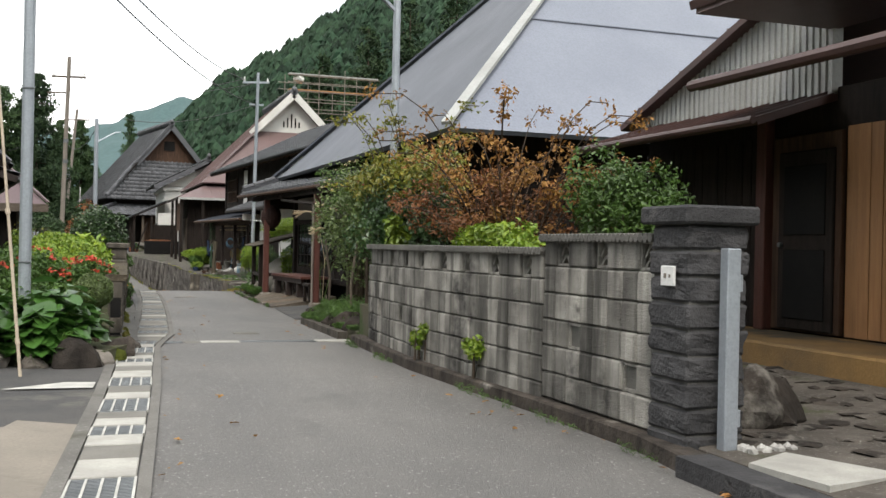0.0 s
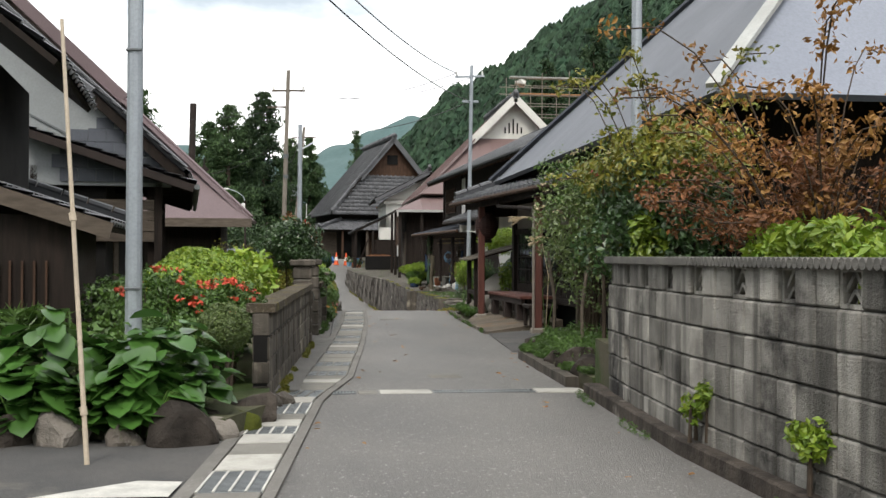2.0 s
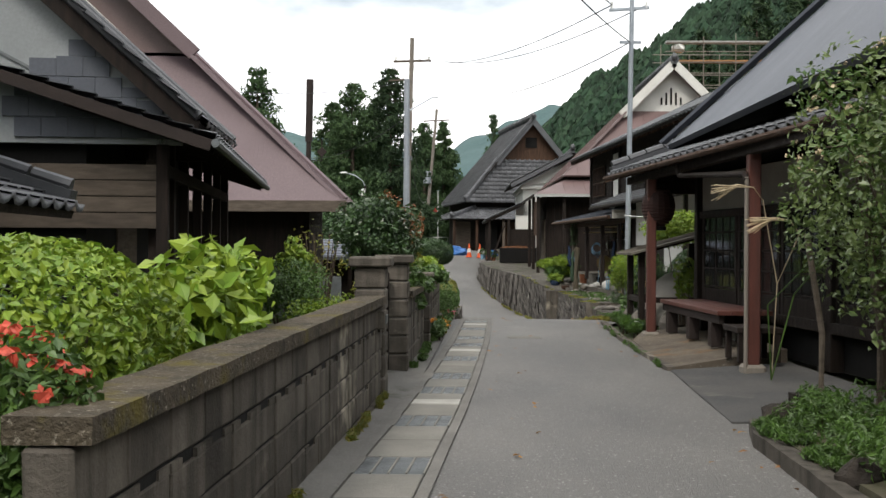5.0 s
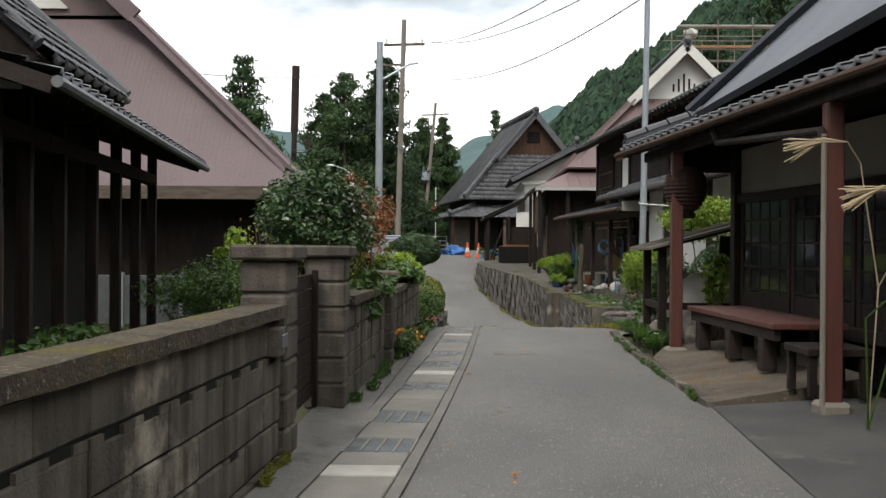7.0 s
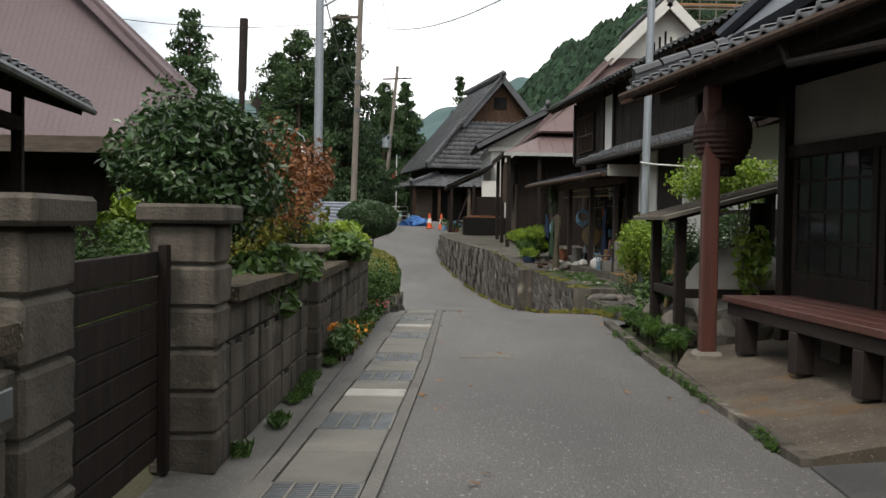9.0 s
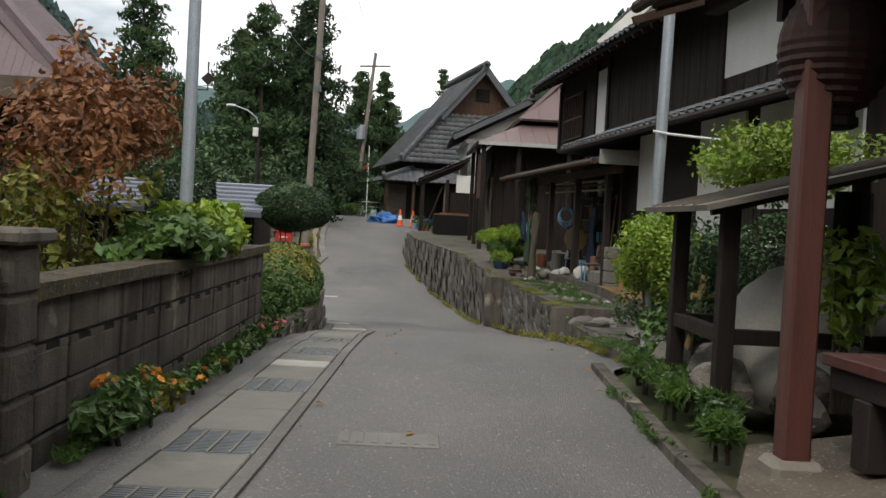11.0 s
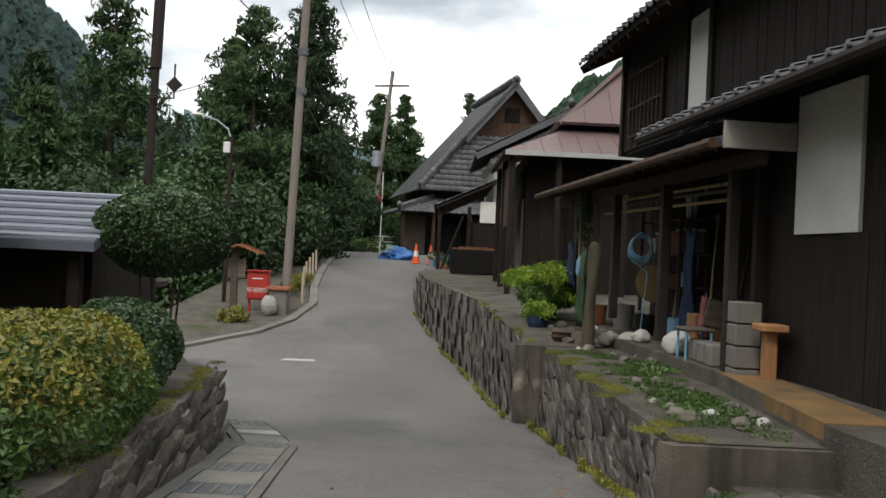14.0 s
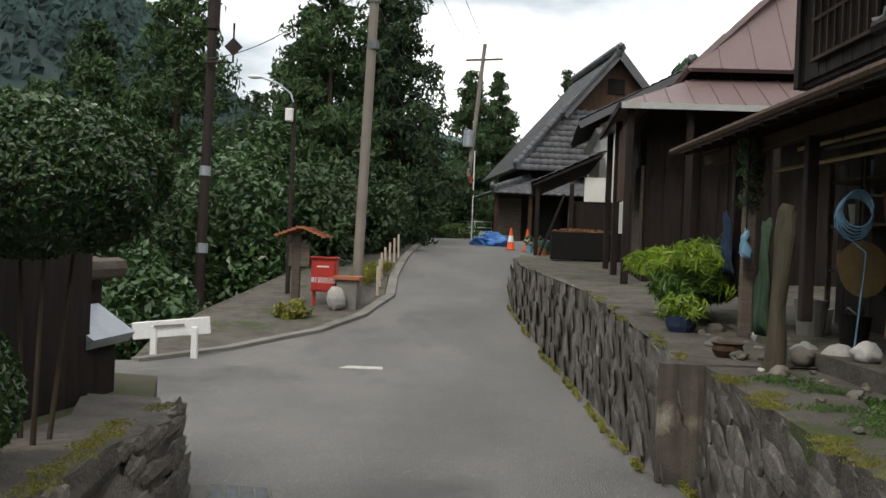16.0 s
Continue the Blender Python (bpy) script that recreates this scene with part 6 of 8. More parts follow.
# ---- terraces and rough stone walls ----
def stone_wall(label, foot, top_z, foot_z, seed, batter=0.14, cell=0.26, mat=None):
    """A battered wall of fitted rough stones along a plan line; each stone a part."""
    rng = random.Random(seed)
    wall = thing("stone_wall", label, "wall", kind="structure", at=(*foot[0], 0))
    pts = along(foot, 0.25)
    lean = Vector((batter, 0, 0))
    v, f = [], []
    for x, y in pts:
        zf, zt = foot_z(y) - 0.25, top_z(y)
        h = zt - zf
        for k in range(7):
            s = k / 6
            n_ = noise.noise((x * 3, y * 3, s * h * 3)) * 0.05
            v.append((x + 0.05 + batter * s + n_, y, zf + h * s))
        v.append((x + batter + (0.9 if batter > 0 else -0.5), y, zt))
    w = 8
    for r in range(len(pts) - 1):
        f += [(r * w + q, r * w + q + 1, (r + 1) * w + q + 1, (r + 1) * w + q) for q in range(7)]
    raw("core", v, f, mat or M_RETAIN, wall)
    meshes = []
    for s in range(8):
        bm = blob((0, 0, 0), (0.022, 0.56, 0.56), seed + s, 0.6, 2)
        me = bpy.data.meshes.new("stone")
        bm.to_mesh(me)
        bm.free()
        me.materials.append(mat or M_RETAIN)
        meshes.append(me)
    total = sum(math.dist(a, b) for a, b in zip(foot[:-1], foot[1:]))
    x_at = curve_of([(y, x) for x, y in foot]) if foot[-1][1] > foot[0][1] else curve_of([(y, x) for x, y in foot[::-1]])
    y, y_end, count = min(p[1] for p in foot), max(p[1] for p in foot), 0
    while y < y_end - 0.05:
        wd = cell * (1.2 + 1.4 * rng.random())
        yc = y + wd / 2
        zf, zt = foot_z(yc) - 0.05, top_z(yc)
        z = zf
        while z < zt - 0.08 and count < 280:
            hh = min(cell * (0.55 + 0.55 * rng.random()), zt - z)
            s = (z + hh / 2 - zf) / max(zt - zf, 0.1)
            o = new("stone", meshes[rng.randrange(8)])
            o.matrix_world = Matrix.Translation((x_at(yc) + 0.05 + batter * s, yc + 0.04 * rng.random(), z + hh / 2)) @ Euler((0.3 * rng.random(), -math.atan2(batter, zt - zf + 0.3), 0.1 * (rng.random() - 0.5))).to_matrix().to_4x4() @ Matrix.Diagonal((1, wd * 0.98, hh * 0.98, 1))
            o.parent, o.matrix_parent_inverse = wall, Matrix.Translation(-wall.location)
            count += 1
            z += hh
        y += wd
    return wall


terr = curve_of([(28, 0.32), (30, 0.24), (33.4, 0.25), (39.9, 0.27), (43, 0.36), (50, 0.58), (58, 0.80), (65, 1.0), (75, 1.35), (95, 1.5)])
s3 = [(4.52, 29.0), (4.46, 30.5), (4.42, 32.4)]
s2 = [(4.46, 33.55), (4.42, 36.5), (4.34, 39.5)]
s1l = [(4.12, 39.9), (3.98, 43.0), (3.72, 47.0), (3.10, 51.0), (2.64, 54.0), (2.42, 58.0), (2.6, 60.0)]
stone_wall("low wall of rough dark stones", s3, lambda y: 0.22, level, 5, 0.10)
stone_wall("retaining wall of rough dark fitted stones streaked white", s2, lambda y: 0.26, level, 11, 0.12, 0.25)
stone_wall("tall battered retaining wall of dark stone and mortar", s1l, terr, level, 23, 0.16, 0.36)
part_e = part("wall_end", prism([(4.14, 39.86), (5.4, 39.86), (5.4, 39.98), (4.14, 39.98)], -0.9, 0.27), M_BLOCK_DARK)
tagged(part_e, "mossy concrete end face of the retaining wall", "wall", kind="structure")
tagged(part("wall_end", prism([(4.56, 33.42), (5.9, 33.42), (5.9, 33.54), (4.50, 33.54)], -0.3, 0.265), M_BLOCK_DARK), "mossy concrete end face of the retaining wall", "wall", kind="structure")
for nm, poly, zz, mt, lb_ in (
    ("terrace", [(4.55, 29.2), (4.5, 32.4), (7, 32.4), (7, 29.2)], 0.20, M_GRAVEL, "small paved terrace of stones and moss"),
    ("terrace", [(4.62, 33.5), (4.55, 36.5), (4.48, 39.9), (7.5, 39.9), (7.5, 33.5)], 0.265, M_GRAVEL, "gravel and moss yard on the terrace"),
    ("step", [(4.9, 32.42), (4.9, 33.42), (7, 33.42), (7, 32.42)], 0.05, M_BLOCK_DARK, "dark concrete step between the walls"),
    ("house_floor", [(5.9, 29), (5.50, 33.5), (5.62, 36.4), (5.0, 44.4), (8, 44.4), (8, 29)], 0.40, M_GRAVEL, "raised concrete floor edge of the porch"),
):
    tagged(part(nm, prism(poly, -0.9, zz), mt), lb_, "ground", kind="structure")
yy = [39.9, 43, 47, 51, 54, 58, 60, 66, 76, 95]
xx = [4.34, 4.16, 3.92, 3.30, 2.84, 2.64, 3.4, 4.3, 4.0, 3.0]
bm = bmesh.new()
rows = [(bm.verts.new((x, y, terr(y))), bm.verts.new((x + 6, y, terr(y) + 0.1)), bm.verts.new((x + 40, y, terr(y) + 3))) for x, y in zip(xx, yy)]
for a, b in zip(rows[:-1], rows[1:]):
    bm.faces.new((a[0], a[1], b[1], b[0]))
    bm.faces.new((a[1], a[2], b[2], b[1]))
tagged(part("terrace", bm, M_GRAVEL), "gravel yard above the retaining wall", "ground", kind="structure")
tagged(part("ramp", prism([(2.6, 59.0), (2.9, 61), (3.8, 64), (4.6, 66), (5.2, 60), (3.2, 58.6)], -0.3, lambda x, y: level(y) + 0.10), M_CONC_WARM), "pale broken concrete ramp beside the lane", "pavement", kind="structure")
# left bank under the hedge
hedge_foot = [(1.30, 30.2), (1.62, 32.0), (1.45, 35.0), (1.18, 37.2), (0.75, 38.3)]
stone_wall("low mossy bank wall of rough stones under the hedge", hedge_foot, curve_of([(30, 0.18), (32, 0.22), (36, 0.18), (38.3, 0.05)]), level, 31, -0.08, 0.2, M_STONE)
tagged(part("bank", prism([(1.12, 30.8), (1.50, 32.0), (1.33, 35.0), (1.06, 37.2), (0.65, 38.3), (0.2, 39.6), (-6, 40.5), (-6, 30.8)], -0.9, lambda x, y: 0.16 if y < 37 else 0.0), M_EARTH), "mossy earth bank under the hedge", "ground", kind="structure")
bm = rail_along(along([(-2.9, 47.0), (-1.9, 48.4), (-1.3, 49.9), (-0.85, 50.6), (-0.3, 52.3), (-0.12, 55), (-0.55, 58.7), (-0.85, 63), (-1.2, 70.6)]), level, 0.22, -0.2, 0.06)
tagged(part("kerb", bm, M_CONC), "worn concrete edge of the side lane", "kerb", kind="structure")
tagged(part("corner_ground", prism([(-3.0, 47.2), (-2.0, 48.6), (-1.4, 50.0), (-0.95, 50.8), (-0.4, 52.5), (-0.25, 55), (-0.7, 58.7), (-1.3, 70), (-3.5, 70), (-3.5, 52), (-3.4, 49)], -2.5, lambda x, y: level(y) + 0.03), M_GRAVEL), "gravel corner with weeds by the side lane", "ground", kind="structure")

# ---- poles and wires ----
def steel_pole(x, y, z, top, r=0.066, mat=None, label="slender galvanised steel pole", lean=(0, 0)):
    ob = thing("utility_pole", label, "pole", at=(x, y, z))
    part("shaft", rod((x, y, z - 0.1), (x + lean[0], y + lean[1], top), r, r * 0.8, 12), mat or M_ZINC, ob, smooth=False)
    return ob


p = steel_pole(-0.50, 11.85, 0.2, 7.2)
for zz in (1.25, 3.1):
    part("bolt", rod((-0.56, 11.80, zz), (-0.44, 11.78, zz), 0.012, n=6), M_STEEL, p)
p = steel_pole(4.70, 29.15, 0.2, 6.3, 0.054, lean=(0.08, 0))
for a, b in (((4.35, 29.15, 6.0), (5.1, 29.15, 6.05)), ((4.55, 29.15, 5.4), (4.95, 29.15, 5.4))):
    part("crossarm", beam(a, b, 0.05), M_ZINC, p)
for x in (4.4, 4.78, 5.05):
    part("insulator", rod((x, 29.15, 6.03), (x, 29.15, 6.16), 0.03, 0.02, 8), M_WHITE, p)
part("rope", tube([(4.64, 29.08, 2.15), (4.8, 29.08, 2.13), (5.5, 29.16, 2.1)], 0.012), M_WHITE, p, "pale rope tied round the pole")
p = steel_pole(0.51, 30.1, 0.2, 4.85, 0.066)
part("lamp_arm", tube([(0.51, 30.1, 4.2), (1.0, 30.2, 4.5), (1.15, 30.2, 4.52)], 0.02), M_ZINC, p)
p = steel_pole(4.60, 15.2, 0.4, 5.9, 0.07, label="galvanised steel pole rising behind the shrubs")
part("lamp_arm", beam((4.6, 15.2, 5.1), (4.25, 15.1, 5.35), 0.05), M_ZINC, p)
part("lamp_head", box(4.12, 15.0, 5.28, 4.42, 15.2, 5.40, 0.03), M_WHITE, p, "white street lamp head")
p = steel_pole(-0.66, 53.6, -0.3, 10.4, 0.115, M_POLE_CONC, "tall weathered concrete utility pole", (0.25, 0))
part("crossarm", beam((-1.2, 53.6, 9.4), (0.4, 53.6, 9.45), 0.09), M_WOOD_GREY, p)
part("crossarm", beam((-1.4, 53.6, 8.6), (-0.4, 53.6, 8.65), 0.07), M_WOOD_GREY, p)
for x in (-1.1, -0.4, 0.3):
    part("insulator", rod((x, 53.6, 9.45), (x, 53.6, 9.65), 0.05, 0.04, 8), M_WHITE, p)
for zz in (6.2, 5.2):
    part("band", rod((-0.5, 53.6, zz), (-0.5, 53.6, zz + 0.18), 0.13, n=10), M_STEEL, p)
p = steel_pole(-5.55, 57.8, -2.4, 9.3, 0.14, M_POLE_DARK, "dark tarred wooden utility pole", (0.2, 0))
part("sleeve", rod((-5.40, 57.8, 6.4), (-5.35, 57.8, 9.3), 0.17, n=10), M_POLE_DARK, p)
part("diamond_sign", box(-0.17, -0.02, -0.17, 0.17, 0.02, 0.17), M_POLE_DARK, p, m=Matrix.Translation((-4.75, 57.5, 5.9)) @ Euler((0, math.pi / 4, 0)).to_matrix().to_4x4())
part("sign_arm", tube([(-5.5, 57.6, 5.5), (-4.75, 57.5, 5.5), (-4.75, 57.5, 6.5)], 0.03), M_POLE_DARK, p)
for zz in (2.6, 0.6):
    part("band", rod((-5.47, 57.8, zz), (-5.46, 57.8, zz + 0.25), 0.155, n=10), M_ZINC, p)
p = steel_pole(-0.9, 87.6, 1.2, 11.9, 0.13, M_POLE_CONC, "leaning concrete utility pole with cross-arms", (0.9, 0))
part("crossarm", beam((-1.0, 87.6, 11.0), (1.0, 87.6, 11.1), 0.1), M_WOOD_GREY, p)
part("transformer", rod((-0.7, 87.5, 6.3), (-0.68, 87.5, 7.2), 0.28, n=10), M_ZINC, p)
p = steel_pole(-2.5, 55.0, -1.5, 4.2, 0.06, M_POLE_DARK, "rusty post with a curved street lamp")
part("lamp_arm", tube([(-2.5, 55.0, 4.1), (-2.6, 55.0, 4.4), (-2.9, 55.0, 4.62), (-3.3, 55.0, 4.75)], 0.025), M_ZINC, p)
part("lamp_head", blob((-3.45, 55.0, 4.76), (0.18, 0.08, 0.05), 1, 0.05, 2), M_WHITE, p)
part("meter_box", box(-2.68, 54.85, 3.75, -2.50, 54.95, 4.05, 0.02), M_WHITE, p)


def wire(a, b, sag, r=0.011):
    a, b = Vector(a), Vector(b)
    pts = [a + (b - a) * (k / 14) - Vector((0, 0, sag * 4 * (k / 14) * (1 - k / 14))) for k in range(15)]
    return tube(pts, r, 5)


wires = thing("overhead_wires", "thin black overhead wires between the poles", "wires", at=(0, 40, 8))
for a, b, s in (
    ((4.4, 29.15, 6.1), (-0.4, 53.6, 9.6), 0.6), ((5.05, 29.15, 6.1), (0.3, 53.6, 9.6), 0.6), ((4.75, 29.15, 5.4), (-0.5, 53.6, 8.6), 0.9),
    ((4.4, 29.15, 6.1), (-0.5, 11.85, 5.3), 0.35), ((4.75, 29.15, 5.4), (-0.5, 11.85, 5.0), 0.35), ((4.6, 15.2, 5.6), (9.5, 4.0, 8.0), 0.2), ((4.6, 15.2, 5.6), (7.5, -4.0, 9.0), 0.5), ((4.6, 15.2, 5.75), (2.0, -6.0, 8.0), 0.4),
    ((-0.4, 53.6, 9.5), (0.0, 87.6, 11.0), 0.9), ((0.3, 53.6, 9.5), (0.8, 87.6, 11.1), 0.9), ((-0.5, 53.6, 6.3), (-0.3, 87.6, 7.4), 1.4), ((-0.5, 53.6, 5.3), (-0.6, 87.6, 5.5), 1.2),
    ((-0.5, 53.6, 7.2), (-5.5, 57.6, 5.6), 0.5), ((-5.45, 57.8, 3.2), (-14, 40, 3.0), 0.6), ((0.51, 30.1, 4.6), (-0.5, 53.6, 6.3), 0.5), ((-0.5, 53.6, 8.6), (-8, 45, 7.0), 0.4),
):
    part("wire", wire(a, b, s), M_CABLE, wires)


# ---- mountains ----
def mountain(name, rows, r0, r1, mat, seed, tufts, label, tuft_mat=None):
    """A wooded ridge: rows of (azimuth, elevation of the crest in degrees) seen from the lane, between two distances."""
    az = [a for a, _ in rows]
    el = curve_of(rows)
    rng = np.random.default_rng(seed)
    n, m = 90, 26
    v, f = [], []

    def at(a, s):
        r = r0 + (r1 - r0) * s
        crest = math.tan(radians(el(a))) * r1
        z = crest * s ** 0.8
        z *= 1 + 0.10 * noise.noise((a * 0.22, s * 3, seed)) * (1 - s * 0.6)
        z += 0.05 * crest * noise.noise((a * 0.9, s * 8, seed + 4)) * s
        return 3 + r * math.sin(radians(a)), 15 + r * math.cos(radians(a)), z - 2

    for q in range(n + 1):
        a = az[0] + (az[-1] - az[0]) * q / n
        for k in range(m + 1):
            v.append(at(a, k / m))
    f = [(q * (m + 1) + k, (q + 1) * (m + 1) + k, (q + 1) * (m + 1) + k + 1, q * (m + 1) + k + 1) for q in range(n) for k in range(m)]
    ob = tagged(raw(name, v, f, mat, smooth=True), label, "mountain", kind="structure")
    if tufts:
        tv, tf = [], []
        for _ in range(tufts):
            a, s = az[0] + (az[-1] - az[0]) * rng.random(), rng.random() ** 0.6
            x, y, z = at(a, s)
            h = (r0 + (r1 - r0) * s) * (0.010 + 0.012 * rng.random())
            w = h * (0.22 + 0.2 * rng.random())
            b = len(tv)
            for c, (rr, zz) in enumerate(((w * 0.75, -0.25 * h), (w, 0.15 * h), (w * 0.6, 0.55 * h))):
                for k in range(6):
                    t = k * 1.047 + c + 6 * rng.random() * 0.1
                    j = 0.7 + 0.6 * rng.random()
                    tv.append((x + rr * j * math.cos(t), y + rr * j * math.sin(t), z + zz + 0.1 * h * rng.random()))
            tv.append((x, y, z + h * 0.9))
            for c in range(2):
                for k in range(6):
                    tf.append((b + c * 6 + k, b + c * 6 + (k + 1) % 6, b + c * 6 + 6 + (k + 1) % 6, b + c * 6 + 6 + k))
            for k in range(6):
                tf.append((b + 12 + k, b + 12 + (k + 1) % 6, b + 18))
        w_ = tagged(raw("mountain_woods", tv, tf, tuft_mat or mat), "dense mixed woods on the mountain side", "trees", kind="stuff")
    return ob


M_WOODS = material("woods", (0.014, 0.034, 0.019), (0.030, 0.056, 0.030), 0.06, 0.95, 0.0, 1.2, island=True, tint=0.55)
# air haze before the far ridge is put into this pale blue-green
M_HAZE = material("hazed_woods", (0.060, 0.105, 0.105), (0.075, 0.125, 0.125), 0.02, 1.0, 0.0, 0.3)
mountain("mountain_east", [(2, 4.0), (5, 6.8), (7.6, 9.2), (9.5, 10.2), (11.2, 11.5), (14.7, 13.8), (20, 17), (30, 20), (50, 22), (90, 20)], 110, 330, M_FOREST, 3, 26000, "steep wooded mountain side east of the village", M_WOODS)
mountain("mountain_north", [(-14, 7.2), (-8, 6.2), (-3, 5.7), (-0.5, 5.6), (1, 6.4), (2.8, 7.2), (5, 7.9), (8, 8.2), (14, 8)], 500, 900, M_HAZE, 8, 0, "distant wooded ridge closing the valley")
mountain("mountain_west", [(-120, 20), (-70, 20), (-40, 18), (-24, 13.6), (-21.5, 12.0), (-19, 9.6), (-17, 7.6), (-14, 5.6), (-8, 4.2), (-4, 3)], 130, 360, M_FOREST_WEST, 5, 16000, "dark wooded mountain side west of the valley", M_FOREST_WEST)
mountain("mountain_south", [(95, 18), (140, 14), (200, 14), (235, 18)], 150, 350, M_FOREST, 6, 0, "wooded hills behind the village")

# ---- conifers ----
for k, (x, y, z, h, w) in enumerate((
    (-2.4, 70, -0.6, 12.6, 2.9), (-4.4, 68, -1.2, 12.0, 2.9), (-6.0, 71, -1.5, 11.6, 2.8), (-3.4, 73, -0.8, 11.5, 2.8), (-5.2, 65.5, -1.6, 7.0, 2.2),
    (-9.6, 67, -2.5, 14.0, 3.0), (-12.2, 66, -3.2, 11.5, 3.0), (-10.8, 63, -3, 9.5, 2.6), (-15, 68, -4, 10.5, 3.2), (-17.8, 62, -4.5, 9.5, 3.0),
    (-1.2, 97, 1, 11.0, 2.3), (0.4, 100, 1, 11.5, 2.1), (-4.2, 98, 0, 10, 2.8), (-7, 92, -1, 11, 3.0), (5.1, 110, 1, 13.5, 1.5),
    (-10.5, 80, -3, 11, 3.2), (-13, 88, -3, 11, 3.2), (-18, 84, -3, 10.5, 3.2), (-25, 80, -4, 10.5, 3.4), (-24, 62, -4, 8.5, 3.0))):
    cedar((x, y, z), h, w, 40 + k, L_CEDAR if k % 3 else L_CEDAR_DARK, 17000 if k < 12 else 7000, 0.30)
for k, (x, y, h, w) in enumerate(((23, 84, 15, 3.4), (26, 82, 17, 3.4), (29, 79, 18, 3.4), (20, 88, 13, 3.2), (32, 76, 19, 3.6), (35, 74, 20, 3.6), (38, 70, 21, 3.6))):
    cedar((x, y, 5), h, w, 90 + k, L_CEDAR_DARK, 5000, 0.55)
for k, (x, y, z, r) in enumerate(((-5.0, 60, -1.6, 2.0), (-7.6, 58, -2.4, 2.2), (-3.4, 62, -0.6, 1.7), (-9.5, 62, -2.6, 2.4), (-6.2, 63.5, -1.2, 2.4), (-2.6, 66, 0.2, 1.5), (-11.5, 56, -3.6, 2.4), (-8.3, 52.5, -3.4, 1.6), (-5.2, 53.6, -2.4, 1.2), (-3.2, 80, 0.6, 2.0), (-1.4, 84, 1.2, 1.4), (-14, 52, -4, 2.4))):
    bush("broadleaf_tree", (x, y, z + r * 1.25), (r, r, r * 1.35), L_WOOD if k % 4 else L_DEEP, 5200, 0.22, 120 + k, "dense broadleaf tree in the hollow", "tree", 5, z - 0.2, 22, group="trees in the hollow")

# ---- shrubs and garden plants ----
bush("azalea_bush", (-0.18, 13.75, 1.10), (0.56, 0.85, 0.48), L_LIME, 12000, 0.045, 201, "yellow-green azalea mounded behind the garden wall", base=0.3, stems=6, trim=True)
bush("azalea_bush", (0.02, 15.5, 1.08), (0.50, 0.95, 0.44), L_LIME, 3000, 0.12, 202, "bright lime-green broad-leaved shrub behind the garden wall", base=0.3, stems=6, clumps=22)
bush("azalea_bush", (-1.0, 14.6, 1.0), (0.55, 1.0, 0.42), L_GREEN, 4200, 0.06, 214, "green azalea deeper in the garden", base=0.3, stems=5)
bush("flowering_azalea", (0.14, 12.68, 0.98), (0.32, 0.36, 0.34), L_GREEN, 5200, 0.045, 203, "azalea with red and salmon blossom", base=0.35, clumps=20, flowers=(L_RED, 330, 0.034))
bush("flowering_azalea", (-0.42, 12.85, 1.08), (0.42, 0.40, 0.34), L_GREEN, 5200, 0.045, 204, "azalea turning orange with red blossom", base=0.35, clumps=20, flowers=(L_RED, 170, 0.034))
bush("azalea_bush", (-0.30, 12.25, 0.80), (0.40, 0.32, 0.32), L_GREEN, 3600, 0.05, 213, "dark green low azalea behind the box ball", base=0.35)
bush("clipped_boxwood", (0.20, 11.80, 0.95), (0.205, 0.205, 0.19), L_OLIVE, 9000, 0.024, 205, "small clipped round box bush", base=0.35, trim=True)
bush("weeds", (-0.75, 11.7, 0.65), (0.35, 0.35, 0.3), L_GREEN, 900, 0.08, 206, "tangled green weeds round the pole foot", base=0.25)
bush("weeds", (-0.4, 11.2, 0.55), (0.3, 0.25, 0.2), L_DEEP, 700, 0.08, 207, "green weeds among the rocks", base=0.25)
for k, (x, y) in enumerate(((-1.6, 13.2), (-2.0, 13.6), (-1.9, 12.6))):
    bush("grass_tuft", (x, y, 0.75), (0.35, 0.35, 0.28), L_GREEN, 700, 0.22, 208 + k, "tall green leek-like grass", base=0.3, slim=0.08)
bush("camellia", (0.45, 23.0, 1.70), (0.56, 0.78, 0.50), L_BOX, 13000, 0.06, 220, "glossy dark green camellia above the gate wall", base=0.2, stems=5, clumps=40)
bush("maple_shrub", (0.48, 27.3, 1.72), (0.6, 0.9, 0.72), L_RUST, 4200, 0.07, 221, "rust-red maple behind the garden wall", base=0.2)
bush("maple_shrub", (0.35, 27.2, 1.1), (0.6, 0.7, 0.5), L_YELLOW, 1800, 0.07, 222, "olive green shrub under the maple", base=0.2)
bush("wall_shrub", (0.92, 23.3, 1.0), (0.32, 0.75, 0.28), L_GREEN, 2600, 0.08, 223, "leafy green shrub hanging over the wall", base=0.3)
bush("wall_shrub", (0.95, 27.6, 1.02), (0.36, 1.1, 0.26), L_GREEN, 3600, 0.10, 224, "light green large-leaved shrub over the wall", base=0.3)
bush("wall_shrub", (0.80, 29.2, 1.12), (0.42, 1.2, 0.26), L_LIME, 2600, 0.12, 225, "light green hydrangea by the wall end", base=0.3)
bush("clipped_shrub", (-0.62, 35.0, 1.42), (0.48, 0.44, 0.74), L_BOX, 14000, 0.05, 226, "upright clipped dark shrub", base=0.1, trim=True)
bush("clipped_shrub", (0.86, 36.2, 1.38), (0.58, 0.57, 0.375), L_BOX, 20000, 0.038, 227, "dark tree clipped to a flat-bottomed dome", base=-0.3, trim=True, stems=5)
